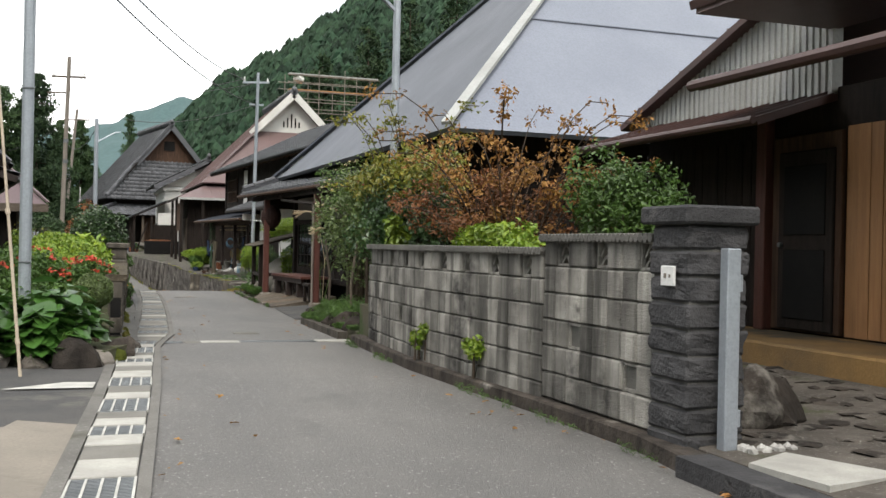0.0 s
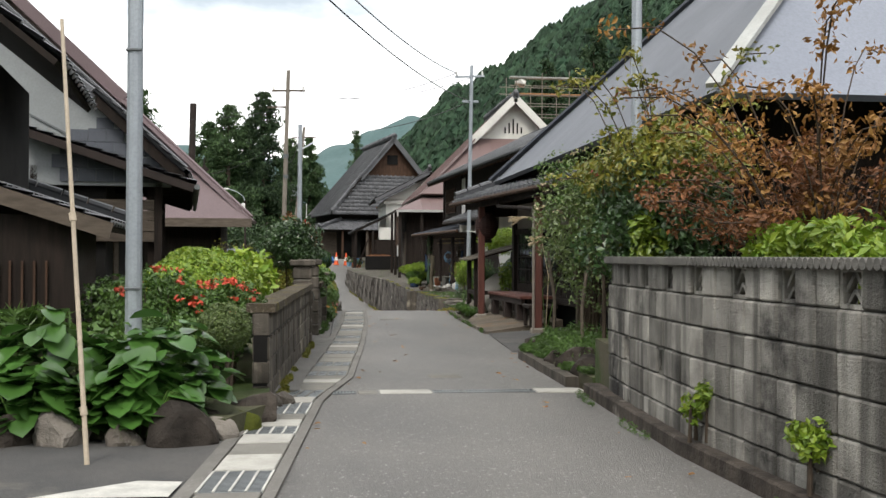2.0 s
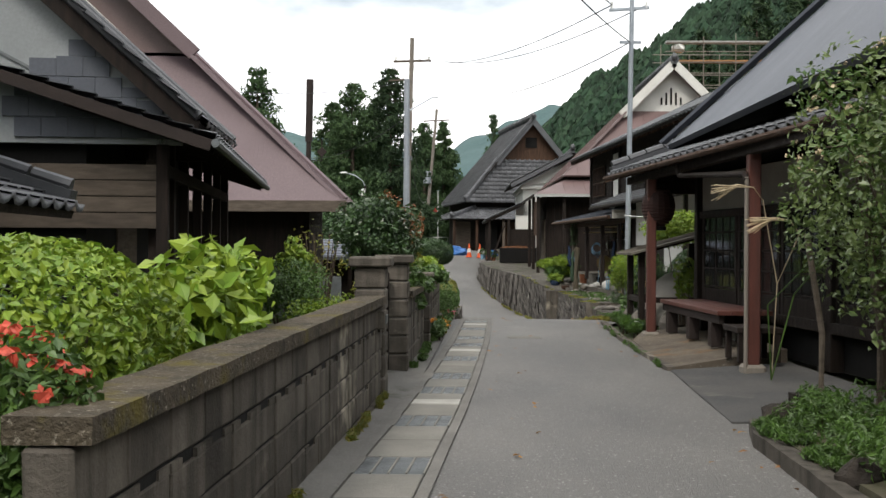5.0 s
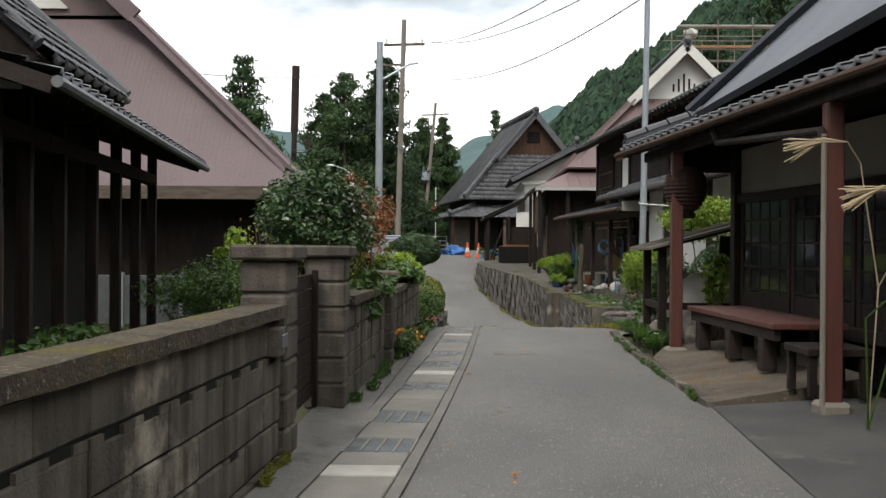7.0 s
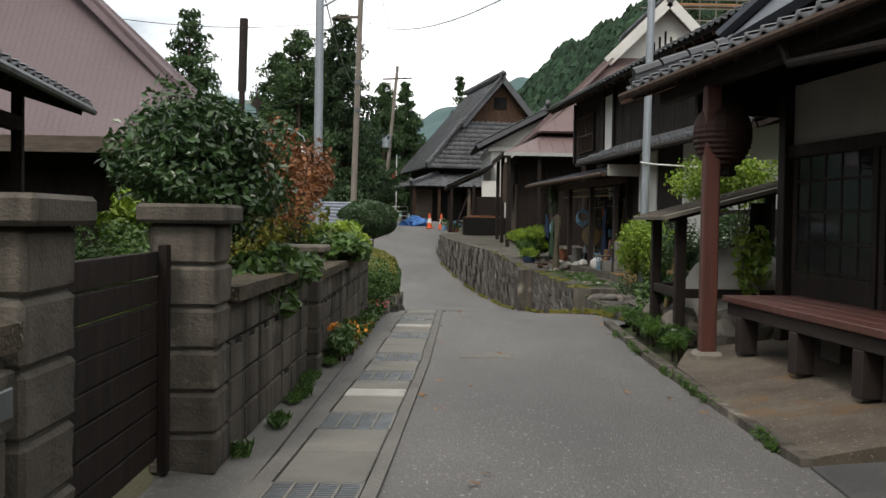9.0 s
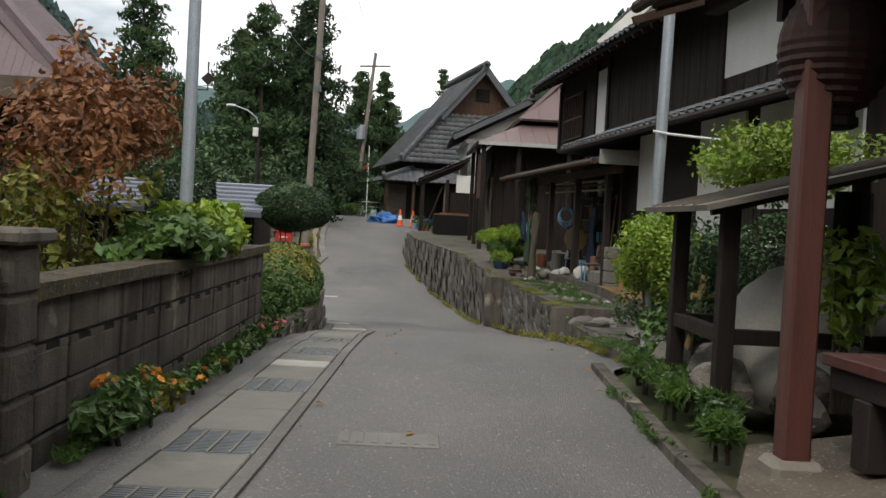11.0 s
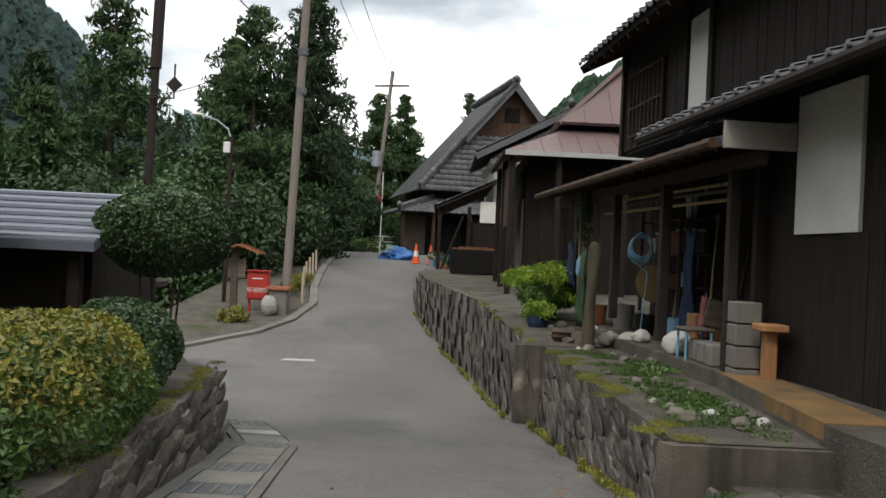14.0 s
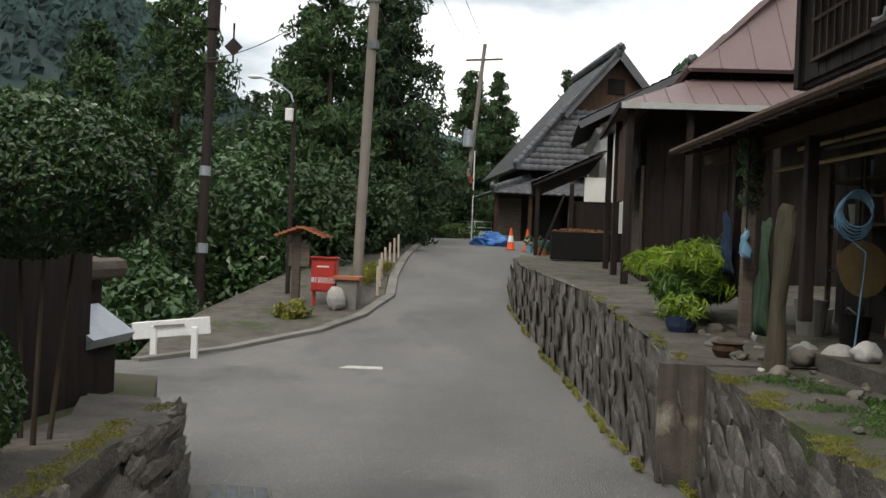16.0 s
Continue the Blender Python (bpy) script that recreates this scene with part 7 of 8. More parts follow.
bush("hedge", (1.08, 32.9, 0.55), (0.46, 1.3, 0.36), L_YELLOW, 9000, 0.042, 228, "clipped box hedge, golden on top", base=0.15, trim=True, stems=8)
bush("hedge", (1.12, 32.9, 0.42), (0.47, 1.35, 0.36), L_GREEN, 11000, 0.045, 236, "green lower face of the clipped box hedge", base=0.12, trim=True, stems=4)
bush("hedge", (0.90, 34.9, 0.50), (0.40, 0.85, 0.38), L_BOX, 14000, 0.04, 229, "clipped box hedge along the bank", base=0.1, trim=True, stems=8)
bush("hedge", (1.06, 31.6, 0.36), (0.42, 0.7, 0.36), L_GREEN, 6500, 0.05, 230, "loose lower hedge of box leaves", base=0.1, clumps=24)
bush("young_tree", (-1.35, 27.6, 1.3), (0.35, 0.35, 0.35), L_LIME, 900, 0.10, 231, "small lime-green tree in the garden", "tree", base=0.1)
bush("garden_hedge", (-1.35, 26.8, 0.75), (1.0, 0.9, 0.52), L_GREEN, 7500, 0.055, 232, "green shrubs inside the gate", base=0.1, clumps=28)
bush("garden_hedge", (-0.4, 25.5, 0.5), (0.7, 0.7, 0.3), L_LIME, 1800, 0.06, 233, "low clipped shrub inside the gate", base=0.1)
bush("garden_hedge", (-1.6, 22.0, 0.45), (0.6, 1.2, 0.3), L_GREEN, 1600, 0.08, 234, "low plants beside the dark house", base=0.1)
bush("bare_shrub", (-1.0, 28.9, 1.5), (0.7, 0.6, 0.9), L_YELLOW, 420, 0.06, 235, "thin half-bare shrub with yellowing leaves", base=0.1, stems=16)
# along the right wall
bush("nandina_bush", (4.15, 13.3, 1.80), (0.60, 1.35, 0.68), L_DEEP, 9500, 0.07, 240, "dense dark green shrub above the wall", base=0.5, stems=10, clumps=38)
bush("nandina_bush", (4.15, 13.1, 2.40), (0.70, 1.55, 0.34), L_YELLOW, 5200, 0.062, 241, "layered shrub top turning yellow-green", base=0.7, stems=12, clumps=34)
bush("nandina_bush", (3.78, 12.35, 1.62), (0.16, 0.22, 0.34), L_LIME, 900, 0.07, 249, "fresh lime shoots hanging over the wall", base=0.7, stems=4)
arching_shrub("maple_shrub", "airy rusty brown maple above the wall", (4.6, 10.8, 0.7), 46, 1.15, 1.95, L_RUST, 242, 0.05, 6500)
arching_shrub("maple_shrub", "maple with long arching amber twigs", (4.45, 10.4, 0.7), 30, 1.45, 3.0, L_AMBER, 243, 0.055, 3000)
arching_shrub("nandina_bush", "long thin shoots with yellowing leaves", (4.15, 12.9, 0.7), 24, 0.95, 3.0, L_YELLOW, 245, 0.065, 2000)
bush("green_shrub", (5.25, 9.3, 1.75), (0.65, 0.9, 0.75), L_GREEN, 7500, 0.055, 244, "green shrub beside the outhouse", base=0.7, stems=6, clumps=26)
bush("wall_plants", (3.95, 9.6, 1.50), (0.3, 1.3, 0.26), L_LIME, 2600, 0.075, 239, "light green plants along the wall top", base=0.7)
bush("white_flowering_bush", (4.30, 16.2, 1.95), (0.66, 1.35, 0.95), L_OLIVE, 10000, 0.050, 246, "tall loose dark shrub with small pale flowers", base=0.3, stems=14, clumps=44, flowers=(L_STRAW, 520, 0.022))
arching_shrub("white_flowering_bush", "thin upright shoots of the flowering shrub", (4.35, 16.0, 0.3), 16, 0.62, 2.75, L_GREEN, 238, 0.055, 2200)
for k, (x, y, h) in enumerate(((4.05, 15.5, 1.3), (4.18, 16.3, 1.5), (4.02, 16.9, 1.4), (4.35, 15.2, 1.6))):
    ob = thing("shrub_trunk", "slim pale bare stem under the flowering shrub", "stem", "stems in the bed", at=(x, y, 0.3))
    part("stem", tube([(x, y, 0.25), (x + 0.03 * math.sin(k), y + 0.04, 0.25 + h * 0.5), (x + 0.10 * math.cos(k * 2), y + 0.10, 0.25 + h)], 0.022, 7), M_WOOD_GREY, ob)
bush("fern_patch", (4.05, 15.6, 0.46), (0.40, 1.7, 0.22), L_GREEN, 7500, 0.05, 247, "low ferns and herbs in the bed", base=0.25, clumps=30, slim=0.3)
bush("fern_patch", (4.0, 16.8, 0.40), (0.28, 0.6, 0.18), L_GREEN, 2600, 0.045, 248, "low herbs at the bed end", base=0.25, slim=0.3)
for k, (x, y, z, n) in enumerate(((3.30, 8.35, 0.62, 420), (3.26, 9.75, 0.62, 260))):
    bush("wall_weed", (x, y, z), (0.12, 0.14, 0.13), L_LIME, n, 0.05, 250 + k, "tuft of light green weed at the wall foot", base=0.4, stems=3, group="weeds on the kerb")
bush("rose_stem", (3.85, 13.7, 2.3), (0.2, 0.3, 0.6), L_GREEN, 200, 0.08, 252, "tall thin stems with pink flowers", base=0.4, stems=3, flowers=(L_PINKF, 12, 0.07))
# right of the lane, by the pole
bush("young_maple", (4.74, 28.95, 1.05), (0.46, 0.55, 0.42), L_LIME, 11000, 0.04, 260, "bright lime-green maple by the steel pole", base=0.2, stems=6, clumps=26)
bush("young_maple", (4.90, 29.2, 0.60), (0.44, 0.50, 0.38), L_DEEP, 9000, 0.04, 268, "dark green lower boughs of the maple", base=0.2, stems=6, clumps=24)
bush("green_shrub", (5.02, 28.2, 0.78), (0.38, 0.40, 0.55), L_DEEP, 8500, 0.042, 261, "green shrub on the verge", base=0.1, clumps=24)
bush("lime_tree", (5.6, 28.6, 1.88), (0.80, 0.62, 0.34), L_LIME, 5200, 0.055, 262, "young tree with lime leaves", "tree", base=0.2, clumps=32)
bush("dark_hedge", (6.3, 30.3, 0.92), (0.6, 0.9, 0.62), L_BOX, 9000, 0.045, 263, "dark clipped hedge before the plaster wall", base=0.2, trim=True)
bush("verge_grass", (4.42, 27.9, 0.30), (0.22, 1.1, 0.09), L_GREEN, 2600, 0.07, 264, "tufted grass on the verge", base=0.18, slim=0.15)
bush("dark_hedge", (5.9, 27.2, 0.85), (0.6, 0.8, 0.5), L_DEEP, 2200, 0.08, 265, "dark green garden shrub", base=0.2)
bush("potted_shrub", (5.1, 26.05, 1.05), (0.2, 0.2, 0.4), L_LIME, 380, 0.09, 266, "tall potted plant with lime leaves", base=0.35)
for k in range(9):
    y = 25.5 + k * 0.36
    bush("verge_grass", (4.22 + 0.1 * (k % 3) + 0.02 * k, y, 0.33), (0.10, 0.20, 0.065), (L_GREEN, L_DEEP, L_GREEN)[k % 3], 520, 0.09 if k % 3 == 1 else 0.12, 600 + k, "tufted grass and low herbs behind the kerb", "grass", base=0.16, stems=2, slim=0.14 if k % 3 != 1 else 0.5, group="verge tufts")
bush("green_shrub", (4.62, 28.3, 0.45), (0.22, 0.34, 0.28), L_GREEN, 1500, 0.06, 620, "bushy green shrub beside the shelter", base=0.15)
# on the terrace
bush("bamboo_grass", (4.9, 43.6, 0.80), (0.66, 1.3, 0.42), L_GREEN, 5200, 0.15, 270, "bamboo grass clump on the wall edge", base=0.3, slim=0.2)
bush("bamboo_grass", (4.9, 43.5, 0.98), (0.58, 1.2, 0.28), L_LIME, 2600, 0.15, 274, "bright top of the bamboo grass", base=0.3, slim=0.18)
bush("weeds", (-1.6, 51.6, -0.35), (0.35, 0.4, 0.22), L_YELLOW, 700, 0.10, 271, "weed tuft on the corner", base=-0.6)
bush("moss_weeds", (5.05, 35.4, 0.29), (0.38, 1.5, 0.035), L_GREEN, 4200, 0.026, 272, "short weeds on the yard", base=0.24)
bush("moss_weeds", (5.3, 37.6, 0.30), (0.25, 0.7, 0.035), L_GREEN, 1500, 0.035, 273, "short weeds on the yard", base=0.24)
for k in range(10):
    y = 25.8 + k * 0.5
    bush("border_flowers", (1.24 + 0.015 * k, y, 0.22), (0.1, 0.25, 0.09), L_GREEN if k != 1 else L_YELLOW, 170, 0.06, 280 + k, "low border plants along the wall foot", "flowers", base=0.1, stems=2, group="wall-foot flowers", flowers=((L_ORANGE, 10, 0.035) if k < 4 else (L_PINKF, 22, 0.035) if k > 6 else None))
bush("marigolds", (1.22, 25.4, 0.32), (0.14, 0.7, 0.14), L_GREEN, 600, 0.06, 292, "orange marigolds at the wall foot", "flowers", base=0.14, flowers=(L_ORANGE, 70, 0.04))


def big_leaf_bed():
    """Broad glossy leaves on stalks over the rock bed."""
    rng = np.random.default_rng(7)
    for q, (cx_, cy_, rx_, ry_, n, low) in enumerate(((-0.15, 11.15, 0.50, 0.38, 130, 0), (-0.95, 11.2, 0.6, 0.42, 150, 0), (-1.75, 11.4, 0.6, 0.42, 120, 0), (-0.28, 10.74, 0.40, 0.17, 90, 0.12), (-1.0, 10.76, 0.55, 0.20, 120, 0.12), (-1.8, 10.92, 0.55, 0.22, 100, 0.12))):
        ob = thing("bergenia_clump", "clump of broad glossy round leaves over the rocks", "plant", "broad-leaved clumps", at=(cx_, cy_, 0.3))
        for k in range(n):
            a, r = rng.random() * 6.28, math.sqrt(rng.random())
            x, y = cx_ + rx_ * r * math.cos(a), cy_ + ry_ * r * math.sin(a)
            z = 0.50 - low + (0.62 - 1.4 * low) * rng.random() * (1.1 - 0.7 * r)
            s = 0.085 + 0.05 * rng.random()
            bm = bmesh.new()
            ring = []
            c = bm.verts.new((0, 0, 0))
            for j in range(9):
                t = j * 2 * math.pi / 9
                rr = s * (1.15 if j == 0 else 1.0) * (0.92 + 0.1 * math.cos(t))
                ring.append(bm.verts.new((rr * math.cos(t), rr * 0.96 * math.sin(t), 0.3 * s * (abs(math.sin(t)) - 0.3) - 0.12 * s * max(0, math.cos(t)))))
            for j in range(9):
                bm.faces.new((c, ring[j], ring[(j + 1) % 9]))
            m = Matrix.Translation((x, y, z)) @ Euler((0.5 * (rng.random() - 0.3), 0.9 * (rng.random() - 0.3), a + 0.6 * rng.random())).to_matrix().to_4x4()
            part("leaf", bm, L_BIGLEAF, ob, smooth=True, m=m)
        bm = bmesh.new()
        for k in range(14):
            x, y = cx_ + rx_ * 0.7 * (rng.random() * 2 - 1), cy_ + ry_ * 0.7 * (rng.random() * 2 - 1)
            rod((cx_ + 0.3 * (x - cx_), cy_ + 0.3 * (y - cy_), 0.3), (x, y, 0.6), 0.008, n=5, bm=bm)
        part("stalks", bm, L_GREEN, ob)


big_leaf_bed()
tagged(part("rock_bed", prism([(-3.2, 11.2), (-1.6, 10.85), (0.30, 10.75), (0.55, 11.4), (0.52, 12.6), (-0.3, 20), (-3.2, 20)], 0.0, lambda x, y: 0.40), M_EARTH), "earth bed edged with rocks", "ground", kind="structure")
for k, (x, y, r) in enumerate(((-2.4, 11.0, 0.24), (-1.95, 10.85, 0.22), (-1.5, 10.72, 0.24), (-1.1, 10.62, 0.2), (-0.75, 10.6, 0.25), (-0.35, 10.56, 0.22), (0.0, 10.55, 0.26), (0.28, 10.75, 0.22), (0.40, 11.05, 0.2), (0.46, 11.4, 0.22), (0.48, 11.8, 0.2), (0.50, 12.15, 0.18), (0.1, 11.0, 0.2), (-0.15, 11.15, 0.22), (0.62, 12.35, 0.12))):
    ob = thing("rock", "mossy fieldstone edging the planted bed", "rock", "rocks round the bed", at=(x, y, 0.25))
    r *= 0.60 + 0.18 * math.sin(k * 2.3)
    part("stone", rock((x, y + 0.05, 0.24 + r * 0.5), (r * 1.3, r * 1.0, r * 1.15), k + 20), (M_STONE_DARK, M_STONE, M_MUDSTONE)[k % 3] if k not in (8, 10) else M_MOSS, ob)
for k, (x, y, r) in enumerate(((3.72, 14.1, 0.2), (3.75, 14.6, 0.24), (3.9, 13.8, 0.22), (3.7, 15.3, 0.16), (3.85, 17.1, 0.18), (4.15, 17.4, 0.2))):
    ob = thing("rock", "dark rock at the edge of the planted bed", "rock", "rocks by the bed", at=(x, y, 0.2))
    part("stone", rock((x, y, 0.22 + r * 0.5), (r * 1.1, r * 0.95, r * 0.9), k + 50), M_STONE_DARK, ob)
cane = thing("garden_cane", "thin pale cane tied upright at the bed corner", "cane", at=(-0.45, 10.0, 0.25))
part("stick", rod((-0.44, 9.95, 0.24), (-0.70, 10.35, 3.0), 0.016, 0.012, 7), M_CANE, cane)
for zz in (0.55, 1.72):
    s = (zz - 0.24) / 2.76
    part("tie", rod((-0.44 - 0.26 * s, 9.95 + 0.4 * s, zz), (-0.45 - 0.26 * s, 9.96 + 0.4 * s, zz + 0.05), 0.022, n=7), M_CANE, cane)
tagged(raw("road_arrow", [(-0.55, 9.02, 0.279), (0.16, 9.0, 0.278), (0.19, 9.35, 0.278), (-0.05, 9.4, 0.278)], [(0, 1, 2, 3)], M_ROADPAINT), "worn white painted mark on the asphalt", "road marking", kind="structure")
for x, y, w, d in ((0.55, 47.35, 0.34, 0.14),):
    z = level(y) + 0.022
    tagged(raw("road_mark", [(x - w, y - d, level(y - d) + 0.022), (x + w, y - d * 0.6, level(y - d * 0.6) + 0.022), (x + w * 0.9, y + d, level(y + d) + 0.022), (x - w * 0.7, y + d * 0.7, level(y + d * 0.7) + 0.022)], [(0, 1, 2, 3)], M_ROADPAINT), "worn white painted mark on the asphalt", "road marking", kind="structure")

# ---- open shelter with the round stone ----
sh = thing("garden_shelter", "small open shelter with brown sheet roof on dark posts", "shelter", at=(5.1, 26.8, 0.3))
seamed([(4.25, 26.05, 1.46), (4.25, 27.55, 1.46), (5.9, 27.55, 1.90), (5.9, 26.05, 1.90)], M_CONC_WARM, sh, gap=0.25, seam=0.015, thick=0.035)
for x, y, zt in ((4.47, 27.35, 1.48), (4.47, 26.3, 1.48), (5.7, 27.35, 1.8), (5.7, 26.3, 1.8)):
    part("post", box(x - 0.05, y - 0.05, 0.25, x + 0.05, y + 0.05, zt, 0.006), M_WOOD_DARK, sh)
for y in (26.3, 27.35):
    part("rail", box(4.47, y - 0.035, 0.66, 5.7, y + 0.035, 0.75, 0.005), M_WOOD_DARK, sh)
    part("rafter", beam((4.35, y, 1.44), (5.85, y, 1.85), 0.05, 0.07), M_WOOD_DARK, sh)
part("rail", box(4.435, 26.3, 0.66, 4.505, 27.35, 0.75, 0.005), M_WOOD_DARK, sh)
ob = thing("earth_kiln", "large pale grey plastered dome kiln under the shelter", "kiln", at=(5.2, 26.95, 0.3))
part("dome", lathe([(0.62, 0.0), (0.63, 0.25), (0.58, 0.48), (0.46, 0.68), (0.28, 0.82), (0.10, 0.87), (0.0, 0.875)], (5.24, 26.86, 0.28), 28), M_PLASTER_GREY, ob, smooth=True)
part("chimney", rod((5.5, 27.0, 1.0), (5.5, 27.0, 1.62), 0.13, 0.12, 12), M_BLACK, ob, "sooty black flue")
for k, (x, y, r) in enumerate(((4.6, 26.6, 0.2), (4.75, 27.1, 0.24), (4.95, 26.3, 0.22), (4.55, 27.8, 0.17), (4.6, 28.2, 0.2), (4.9, 28.2, 0.22), (4.85, 27.7, 0.18), (5.3, 26.35, 0.2), (4.8, 25.9, 0.16))):
    ob = thing("rock", "brownish rounded garden stone", "rock", "stones by the shelter", at=(x, y, 0.25))
    part("stone", rock((x, y, 0.25 + r * 0.6), (r * 1.05, r * 0.95, r * 0.9), k + 70, 7), M_STONE if k % 2 else M_PALE if k == 4 else M_STONE, ob)
ob = thing("bamboo_rail", "tan bamboo rail on a bamboo stake", "rail", at=(4.9, 28.0, 0.3))
part("stake", rod((4.72, 28.05, 0.25), (4.86, 28.05, 1.0), 0.03, n=8), M_BAMBOO, ob)
part("pole", rod((4.76, 28.05, 0.82), (6.0, 28.15, 0.86), 0.025, n=8), M_BAMBOO, ob)
plume = thing("pampas_grass", "tall pampas grass with pale plumes at the verandah", "grass", at=(4.55, 19.9, 0.25))
for q, (x, y, z) in enumerate(((4.20, 19.5, 2.12), (4.45, 19.2, 1.80))):
    part("stem", tube([(4.6, 19.9, 0.25), (4.62, 19.8, 1.2), (x + 0.22, y + 0.1, z - 0.12), (x + 0.1, y, z)], 0.005, 5), L_STRAW, plume)
    bm = bmesh.new()
    rng_p = random.Random(q)
    for k in range(26):
        e = (x - 0.22 - 0.08 * rng_p.random(), y + 0.05 * rng_p.random(), z - 0.16 * rng_p.random() + 0.03)
        tube([(x + 0.1, y, z), (x - 0.05, y + 0.02 * rng_p.random(), z + 0.03 - 0.03 * rng_p.random()), e], 0.0035, 4, bm)
    part("plume", bm, L_STRAW, plume, "pale feathery plume")
part("leaf_blades", tube([(4.6, 19.9, 0.25), (4.75, 19.7, 1.1), (4.9, 19.2, 1.5), (4.95, 18.9, 1.4)], 0.008, 4, tube([(4.6, 19.9, 0.25), (4.5, 19.7, 1.0), (4.7, 19.3, 1.35)], 0.008, 4)), L_GREEN, plume)

tagged(part("porch_floor", prism([(5.50, 33.6), (5.62, 36.3), (6.02, 36.3), (5.98, 33.6)], 0.3, 0.408), M_OCHRE), "ochre-stained concrete floor strip along the house wall", "pavement", kind="structure")
# ---- clutter on the terrace ----
ob = thing("log_post", "weathered mossy log standing at the wall edge, hung with green net", "post", at=(4.97, 39.72, 0.265))
bm = lathe([(0.085, 0.0), (0.075, 0.2), (0.065, 0.5), (0.07, 0.8), (0.08, 1.05), (0.075, 1.22), (0.06, 1.27), (0.02, 1.25)], (4.97, 39.72, 0.26), 14)
for v in bm.verts:
    v.co += Vector((0.03 * noise.noise(v.co * 6) + 0.05 * (v.co.z - 0.3), 0.03 * noise.noise(v.co * 7 + Vector((4, 0, 0))), 0.05 * noise.noise(v.co * 9) if v.co.z > 1.3 else 0))
part("log", bm, M_WOOD_STUMP, ob)
part("net", cloth((4.90, 39.83, 0.98), 0.20, 0.85, 2), M_CLOTH_GREEN, ob, "faded green net", smooth=True)
ob = thing("planter_box", "black planter trough with small flowers", "planter", at=(4.3, 57, 0.8))
part("trough", box(3.5, 56.7, 0.82, 5.3, 57.3, 1.5, 0.02), M_BLACK, ob)
leaf_cloud("flowers", [(np.array((4.27, 57.0, 1.52)), np.array((0.7, 0.3, 0.06)))], 620, 0.06, L_RUST, ob, np.random.default_rng(4))
for k, (x, y) in enumerate(((2.95, 66.0), (3.25, 65.2), (3.45, 64.0))):
    ob = thing("flower_pot", "small terracotta pot with green plant", "plant pot", "pots beside the lane", at=(x, y, level(y) + 0.1))
    z = level(y) + 0.11
    part("pot", lathe([(0.10, 0), (0.15, 0.24), (0.16, 0.26)], (x, y, z), 12), M_TERRA if k else M_HOSE, ob)
    leaf_cloud("plant", [(np.array((x, y, z + 0.4)), np.array((0.2, 0.2, 0.2)))], 120, 0.1, L_GREEN, ob, np.random.default_rng(k))


def cone(x, y):
    z = level(y) + 0.02
    ob = thing("traffic_cone", "orange traffic cone with a white band", "traffic cone", "cones by the ramp", at=(x, y, z))
    part("base", box(x - 0.19, y - 0.19, z, x + 0.19, y + 0.19, z + 0.035, 0.01), M_ORANGE, ob)
    part("body", lathe([(0.15, 0.03), (0.09, 0.4), (0.035, 0.78)], (x, y, z), 14), M_ORANGE, ob)
    part("band", lathe([(0.118, 0.27), (0.078, 0.50)], (x, y, z), 14), M_WHITE, ob)


cone(2.25, 69.0)
cone(2.85, 68.5)
ob = thing("tarpaulin_heap", "crumpled blue tarpaulin over a heap", "tarpaulin", at=(1.5, 71, 1.0))
part("sheet", blob((1.5, 71.2, 1.1), (0.75, 0.6, 0.42), 12, 0.55, 4), M_BLUE, ob)
ob = thing("tarpaulin_heap", "small blue tarpaulin by the planter", "tarpaulin", at=(3.6, 68, 0.9))
part("sheet", blob((3.5, 68.4, 1.1), (0.35, 0.3, 0.22), 15, 0.5, 3), M_BLUE, ob)
ob = thing("hose_coil", "pale blue garden hose coiled on a post", "hose", at=(5.45, 39.9, 1.5))
bm = bmesh.new()
pts = []
for t in range(84):
    r = 0.115 + 0.0004 * t
    pts.append((5.62 + r * math.cos(t * 0.42), 39.96 + 0.0016 * t + 0.02 * math.sin(t * 0.9), 1.55 - 0.0012 * t + 1.2 * r * math.sin(t * 0.42 + 0.0)))
pts += [(5.72, 40.05, 1.2), (5.68, 40.02, 0.8), (5.66, 40.05, 0.45)]
tube(pts, 0.008, 6, bm)
part("coil", bm, M_HOSE, ob)
for nm, lbl, c, r, mt in (("work_coat", "navy work coat hanging in the porch", (5.95, 38.9, 1.15), (0.08, 0.22, 0.55), M_CLOTH_BLUE), ("hung_cloth", "pink cloth hanging in the porch", (5.95, 38.2, 0.80), (0.06, 0.06, 0.20), M_PINK), ("hung_cloth", "navy cloth hanging on the post", (5.1, 42.6, 1.25), (0.06, 0.14, 0.3), M_CLOTH_BLUE), ("work_gloves", "light blue gloves hung to dry", (5.12, 41.7, 1.25), (0.04, 0.05, 0.11), M_HOSE)):
    ob = thing(nm, lbl, "cloth", at=c)
    part("cloth", cloth(c, r[1] * 2, r[2] * 2, r[2] * 9), mt, ob, smooth=True)
    part("hook", rod((c[0], c[1], c[2] + r[2] * 0.9), (c[0], c[1], 2.3), 0.008, n=5), M_BLACK, ob)
ob = thing("straw_hat", "round straw basket hanging in the porch", "basket", at=(5.9, 41.0, 1.1))
part("basket", lathe([(0.05, 0.0), (0.22, 0.05), (0.25, 0.08), (0.10, 0.09)], (0, 0, 0), 16), M_BAMBOO, ob, m=Matrix.Translation((5.95, 41.0, 1.05)) @ Euler((1.45, 0, 0.3)).to_matrix().to_4x4())
part("hook", rod((5.95, 41.0, 1.2), (5.95, 41.0, 2.3), 0.008, n=5), M_BLACK, ob)
